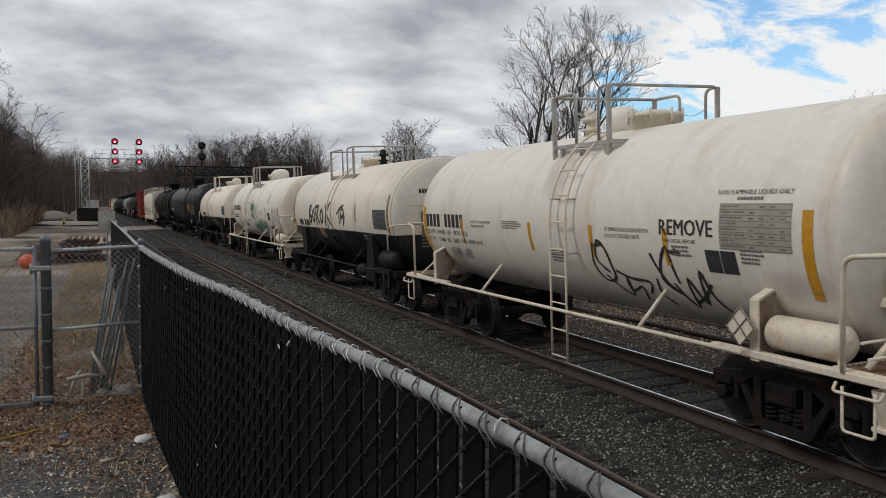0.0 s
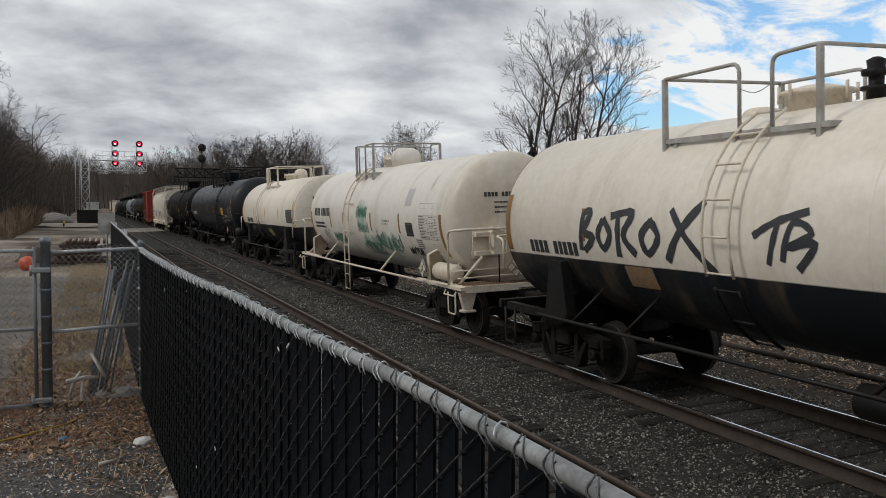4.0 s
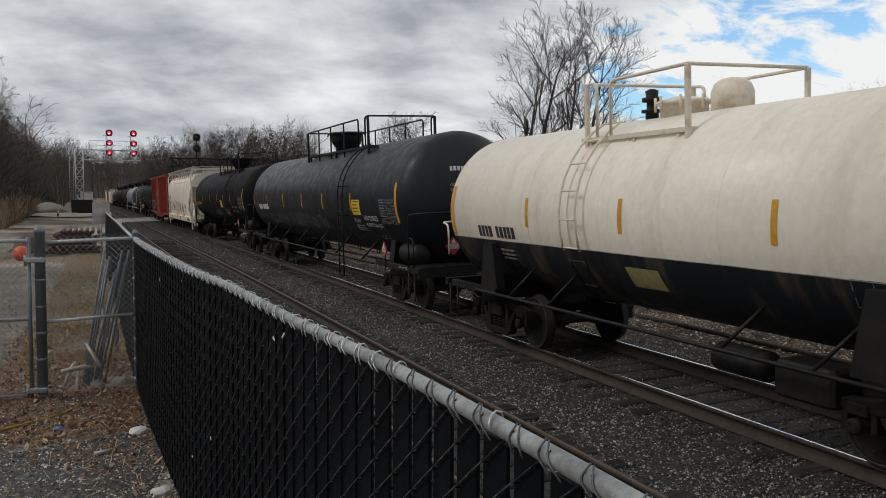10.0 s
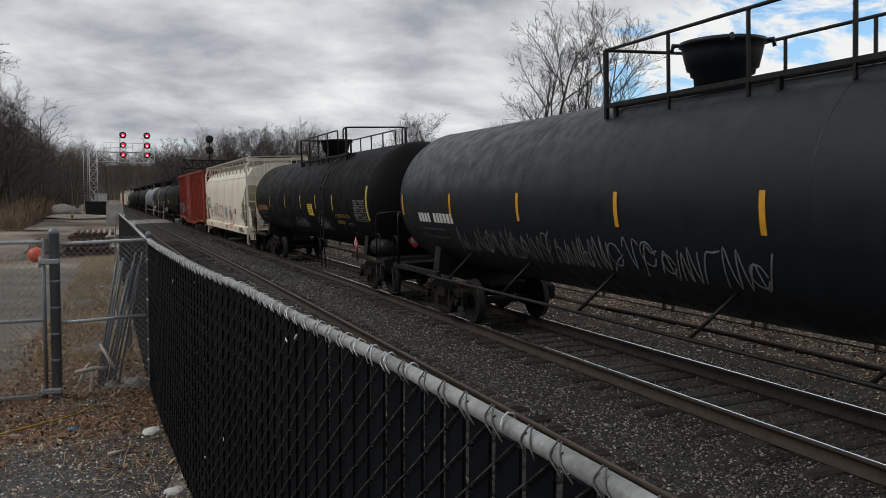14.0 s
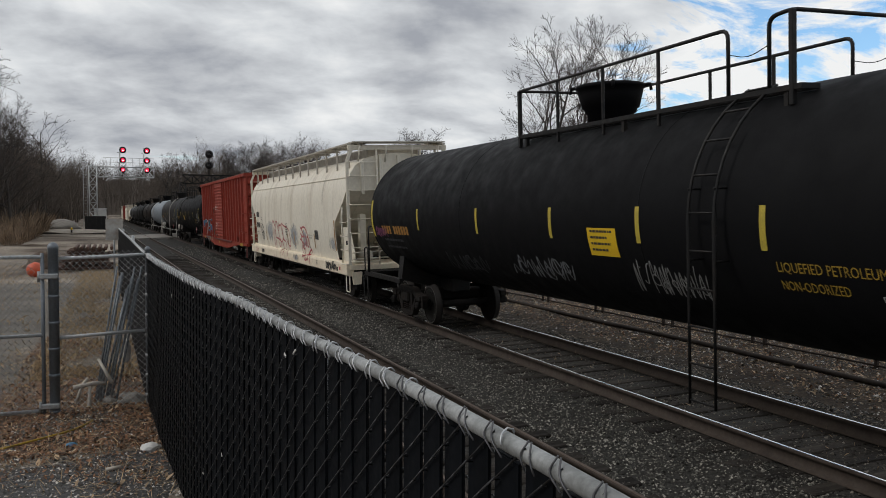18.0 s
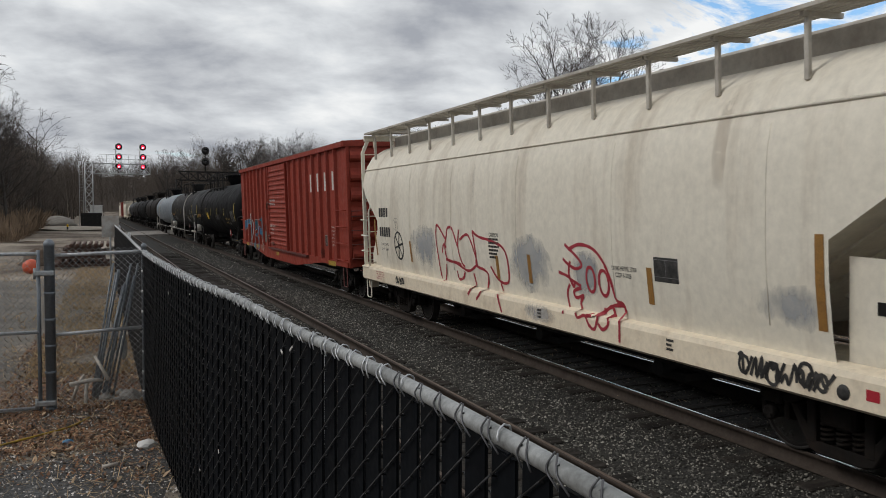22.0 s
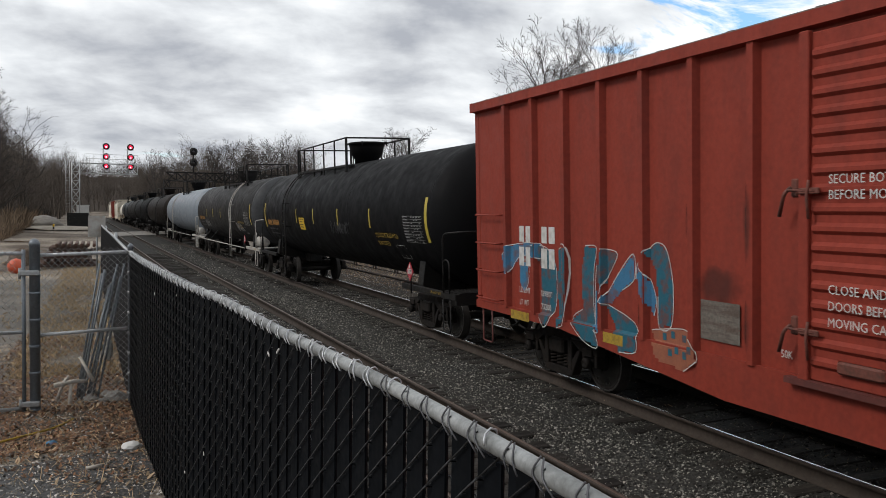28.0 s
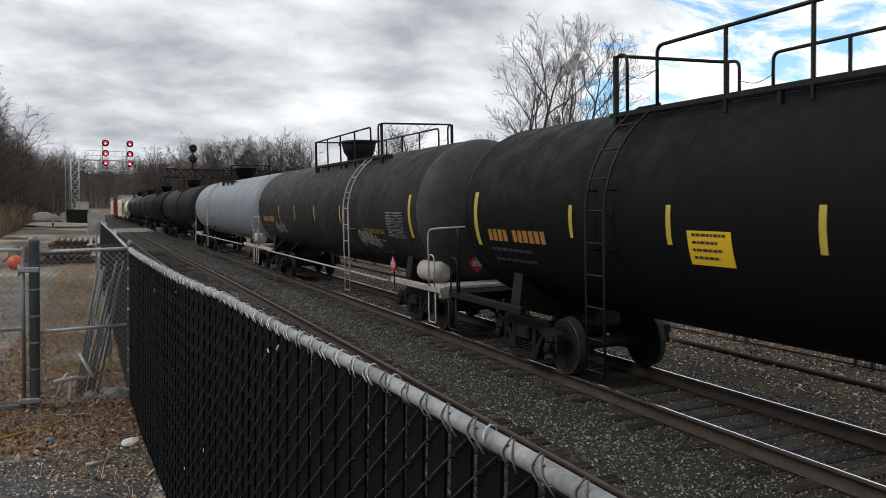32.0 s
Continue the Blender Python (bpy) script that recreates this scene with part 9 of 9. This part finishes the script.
# planked grade crossing
for x0, x1 in ((2.3, 3.05), (3.15, 4.55), (4.68, 6.9), (7.05, 8.45), (8.6, 10.2)):
    bm = B()
    vs = [spot(s, x, z) for s in (96, 112) for x in (x0, x1) for z in (-0.25, -0.01)]
    vs = [bm.verts.new(v) for v in vs]
    for q in ((0, 1, 3, 2), (4, 6, 7, 5), (0, 4, 5, 1), (2, 3, 7, 6), (0, 2, 6, 4), (1, 5, 7, 3)):
        face(bm, [vs[i] for i in q])
    tagged(part("crossing_panel", bm, CONCRETE), "pale concrete panel of a grade crossing", "crossing", group="crossing panels", kind="structure")

# ---- trees ----
BARK = material("grey-brown bark", (0.044, 0.037, 0.031), 0.9, tint=(0.085, 0.075, 0.066), amount=0.6, scale=2, fine=10, bump=0.4)
TWIG = material("dark bare twigs", (0.046, 0.037, 0.032), 0.9, fine=10, fine_amount=0.2, bump=0, each=0.3)
FAR_TWIG = material("brown bare woods", (0.100, 0.080, 0.064), 0.95, fine=4, fine_amount=0.25, bump=0, each=0.4)
NEEDLE = material("dark conifer needles", (0.018, 0.024, 0.016), 0.9, fine=8, fine_amount=0.3, bump=0, each=0.3)


def grow(height, seed, depth, kids, up=0.25, lean=(0, 0), trunk=0.45, spread=0.75, base_r=None, twig=0.006, thin=False, wave=0.24):
    """A bare tree: lists of (vertices, faces) for the stem with its limbs, and for the twigs."""
    rnd = random.Random(seed)
    low, high = ([], []), ([], [])

    def limb(p, d, length, r, lev):
        out = low if lev < 2 else high
        segs = 5 if lev == 0 else 4 if lev == 1 else 3 if lev < 4 and lev < depth else 2
        sides = 7 if lev == 0 else 5 if lev == 1 else 3
        if thin:
            segs, sides = (4, 4, 2, 1)[lev], (5, 3, 3, 2)[lev]
        if wave > 0.3:
            segs = (7, 6, 5, 3, 2)[min(lev, 4)]
        pts, dirs = [p], [d]
        for i in range(segs):
            bend = 0.10 if lev == 0 else wave
            d = (d + Vector((rnd.uniform(-bend, bend), rnd.uniform(-bend, bend), up * (0.5 if lev else 0.15) * (0.6 + rnd.random() * 0.5)))).normalized()
            p = p + d * length / segs
            pts.append(p)
            dirs.append(d)
        k = len(out[0])
        for i, (q, e) in enumerate(zip(pts, dirs)):
            s = e.orthogonal().normalized()
            o = e.cross(s)
            rr = r * (1 - 0.72 * i / segs) if lev else r * (1 - 0.9 * i / segs)
            rr = max(rr, twig * height / 18)
            for j in range(sides):
                a = 2 * math.pi * j / sides
                out[0].append(q + (s * math.cos(a) + o * math.sin(a)) * rr)
        for i in range(segs):
            for j in range(sides if sides > 2 else 1):
                out[1].append((k + i * sides + j, k + i * sides + (j + 1) % sides, k + (i + 1) * sides + (j + 1) % sides, k + (i + 1) * sides + j))
        if lev >= depth:
            return
        n = kids[lev]
        for c in range(n):
            t = (trunk if lev == 0 else 0.22) + (1 - (trunk if lev == 0 else 0.22)) * (c + rnd.random() * 0.8) / n
            i = min(int(t * segs), segs - 1)
            q = pts[i].lerp(pts[i + 1], t * segs - i)
            e = dirs[i + 1]
            az = c * 2.4 + rnd.uniform(-0.7, 0.7)
            s = e.orthogonal().normalized()
            o = e.cross(s)
            tilt = rnd.uniform(0.5, 1.0) * spread
            nd = (e * math.cos(tilt) + (s * math.cos(az) + o * math.sin(az)) * math.sin(tilt)).normalized()
            ln = length * (rnd.uniform(0.42, 0.70) if lev else rnd.uniform(0.35, 0.55)) * (1.15 - 0.55 * t)
            limb(q, nd, ln, r * (1 - 0.7 * t) * (0.62 if lev else 0.5), lev + 1)

    limb(Vector((0, 0, -0.3)), Vector((lean[0], lean[1], 1)).normalized(), height * 0.82, base_r or height * 0.016, 0)
    return low, high


def tree(x, y, height, seed, label, depth=4, kids=(11, 8, 6, 5), twig=0.0105, **kw):
    low, high = grow(height, seed, depth, kids, twig=twig, **kw)
    t = tagged(new("bare_tree"), label, "tree", group="bare winter trees")
    quick("trunk", low[0], low[1], BARK, t, True)
    quick("crown", high[0], high[1], TWIG, t)
    t.matrix_basis = Matrix.Translation((x, y, land(x, y)))
    return t


for x, y, h, s, ln in ((31.6, 60, 16.4, 211, (-0.05, 0)), (32.9, 60.5, 18.9, 237, (0.02, 0.03)), (34.9, 60, 17.4, 223, (0.08, 0)), (37.7, 61, 18.4, 251, (0.10, 0))):
    tree(x, y, h, s, "tall bare winter tree with many fine twigs", depth=4, kids=(9, 7, 5, 4), lean=ln, trunk=0.28, spread=0.84, up=0.18, wave=0.36, base_r=h * 0.0150, twig=0.0100)
for x, y, h, s in ((29.4, 90, 11.6, 51), (31.0, 90, 12.9, 52), (32.9, 91, 12.2, 53), (30.2, 92, 12.4, 54), (34.3, 92, 11.0, 55)):
    tree(x, y, h, s, "broad low bare tree in winter", trunk=0.12, spread=0.95, wave=0.32, up=0.12, kids=(11, 8, 5, 4))
for x, y, h, s in ((18.5, 150, 14.4, 81), (21.5, 152, 15.6, 82), (24.2, 151, 14.8, 83), (27.0, 153, 16.4, 84), (30.0, 150, 15.8, 85), (33.2, 152, 14.6, 86), (12.0, 190, 15.0, 87), (15.2, 192, 16.0, 88)):
    tree(x, y, h, s, "bare winter tree in the row behind the tracks", trunk=0.16, spread=0.88, wave=0.32, up=0.12, kids=(11, 7, 5, 3), twig=0.018)
# dark trees at the foot of the wooded slope
for x, y, h, s in ((-8.3, 66, 12.2, 71), (-9.4, 70, 13.4, 72), (-7.6, 74, 9.6, 73), (-8.9, 79, 11.0, 74), (-10.6, 68, 14.4, 75)):
    tree(x, y, h, s, "dark bare tree at the foot of the wooded slope", trunk=0.15, spread=0.95, wave=0.34, up=0.12, kids=(11, 8, 5, 3), twig=0.012)
tree(-7.9, 112, 14.2, 61, "dead-looking bare tree with few limbs", depth=3, kids=(8, 5, 3), trunk=0.35, spread=1.0, wave=0.40, up=0.14, twig=0.018)

# spruce between the tall trees
sp = tagged(new("spruce"), "small dark spruce among bare trees", "tree")
bm = B()
lathe(bm, [(-0.3, 0.14), (8.0, 0.02)], (0, 0, 0), "z", 6)
part("trunk", bm, BARK, sp)
bm = B()
rnd = random.Random(5)
for i in range(420):
    z = 0.8 + 8.0 * rnd.random() ** 1.3
    a = rnd.uniform(0, 6.28)
    L = (9.2 - z) * 0.19 * rnd.uniform(0.7, 1.1)
    d = Vector((math.cos(a), math.sin(a), -0.25))
    tube(bm, [Vector((0, 0, z)), Vector((0, 0, z)) + d * L * 0.6, Vector((0, 0, z - 0.05)) + d * L], 0.10, 3, r2=0.03)
part("crown", bm, NEEDLE, sp)
sp.matrix_basis = Matrix.Translation((30.6, 58, land(30.6, 58)))

# woods: far bare trees, past counting
PATTERN = []
for s in range(10):
    lo, hi = grow(10.0, 100 + s, 3, (12, 9, 6) if s < 5 else (10, 7, 4), trunk=0.12, spread=0.85, base_r=0.15, thin=True)
    v = np.array([tuple(p) for p in lo[0] + hi[0]])
    k = len(lo[0])
    f = np.array(lo[1] + [tuple(i + k for i in q) for q in hi[1]])
    PATTERN.append((v, f))


def woods(name, spots, label, first=0, mat=None):
    vs, fs, k = [], [], 0
    rs = np.random.RandomState(len(spots))
    for i, (x, y, h) in enumerate(spots):
        v, f = PATTERN[first + i % 5]
        a = rs.uniform(0, 6.28)
        c, s = math.cos(a), math.sin(a)
        w = v * (h / 10.0)
        w[:, 0], w[:, 1] = (v[:, 0] * c - v[:, 1] * s) * h / 10, (v[:, 0] * s + v[:, 1] * c) * h / 10
        # far twigs are thickened a little towards clumps
        vs.append(w + np.array([x, y, land(x, y)]))
        fs.append(f + k)
        k += len(v)
    v, f = np.concatenate(vs), np.concatenate(fs)
    me = bpy.data.meshes.new(name)
    me.vertices.add(len(v))
    me.vertices.foreach_set("co", v.reshape(-1).astype(np.float32))
    me.loops.add(f.size)
    me.loops.foreach_set("vertex_index", f.reshape(-1).astype(np.int32))
    me.polygons.add(len(f))
    me.polygons.foreach_set("loop_start", (np.arange(len(f)) * 4).astype(np.int32))
    me.update(calc_edges=True)
    me.materials.append(mat or FAR_TWIG)
    return tagged(new(name, me), label, "woods", kind="stuff")


rnd = random.Random(77)
left = [(-7.6 - rnd.random() ** 1.3 * 18 - (y - 70) * 0.02, y, rnd.uniform(7.5, 12.5)) for y in [72 + 78 * rnd.random() for _ in range(210)]]
left += [(-5.5 - rnd.random() * 24, y, rnd.uniform(8, 12)) for y in [130 + 120 * rnd.random() for _ in range(120)]]
woods("wooded_slope", left, "dark brown bare woods on the slope beside the yard")
back = [(-14 + 100 * rnd.random(), 250 + 90 * rnd.random(), rnd.uniform(11, 17)) for _ in range(230)]
hill = [(-45 + 100 * rnd.random(), 345 + 90 * rnd.random(), rnd.uniform(11, 17)) for _ in range(330)]
woods("hill_woods", hill, "far brown bare woods that close the valley", 5)
back = [(x, y, h) for x, y, h in back if abs(x + swing(y) - 6) > 8]
woods("far_woods", back, "far brown bare woods across the valley", 5)
mid = [(16 + 24 * k + rnd.uniform(-2, 2), 156 + 22 * rnd.random(), rnd.uniform(11.5, 17.5)) for k in [rnd.random() for _ in range(64)]]
mid += [(9.5 + 10 * rnd.random(), 196 + 24 * rnd.random(), rnd.uniform(12, 16)) for _ in range(26)]
woods("tree_row", mid, "row of bare winter trees behind the tracks")
right = [(75 + 150 * rnd.random(), 30 + 190 * rnd.random(), rnd.uniform(8, 13)) for _ in range(340)]
right = [p for p in right if p[0] / p[1] > 0.85]
woods("wooded_hill", right, "dark wooded hill beyond the railway", 5, material("dark woods", (0.04, 0.036, 0.029), 0.95, fine=4, fine_amount=0.25, bump=0, each=0.4))
BRUSH = material("brown winter brush", (0.17, 0.118, 0.075), 0.95, fine_amount=0.25, bump=0, each=0.5)
scatter("brush", 24000, on_ground(-16, -6.0, 66, 105, 1.0, 0.0), (0.4, 1.5), BRUSH, 21, "tangled brown winter brush at the edge of the woods", "brush", ([(-0.012, 0, 0), (0.012, 0, 0), (0.008, 0.15, 0.7), (0.0, 0.35, 1.1)], [(0, 1, 2, 3)]))


SLOPE_BRUSH = material("dark brown undergrowth", (0.060, 0.047, 0.038), 0.95, fine_amount=0.25, bump=0, each=0.5)
scatter("undergrowth", 26000, on_ground(-46, -7.4, 82, 240, 1.2, 0.0), (0.8, 2.4), SLOPE_BRUSH, 22, "dark bare undergrowth on the wooded slope", "brush", ([(-0.012, 0, 0), (0.012, 0, 0), (0.008, 0.15, 0.7), (0.0, 0.35, 1.1)], [(0, 1, 2, 3)]))
scatter("brush", 9000, on_ground(-12, -5.4, 58, 80, 1.0, 0.0), (0.3, 1.2), BRUSH, 23, "tangled brown winter brush beside the yard", "brush", ([(-0.012, 0, 0), (0.012, 0, 0), (0.008, 0.15, 0.7), (0.0, 0.35, 1.1)], [(0, 1, 2, 3)]))

LATE = 0.0195     # the train gathers a little speed at the end


def run(t):
    """Metres that the train has rolled at t, from its place at 25.5 s."""
    return 4.5614 * (t - 25.5) + 0.01937 * ((t - 16) ** 2 - 90.25) / 2 + LATE * max(0.0, t - 28) ** 2


def motions():
    """The train rolls towards the camera and past it, on turning wheels."""
    for car, middle in ROLLING:
        walk(car, [(2.0 * i, along(middle - run(2.0 * i))) for i in range(17)])
    near = {car for car, middle in ROLLING if middle < 60}
    for wheels, car, y in WHEELSETS:
        if car in near:
            turns = [4 * i / 30 for i in range(241)]
            walk(wheels, [(t, Matrix.Translation((0, y, WHEEL_R)) @ Matrix.Rotation((run(t) - run(0)) / WHEEL_R, 4, "X")) for t in turns])


motions()
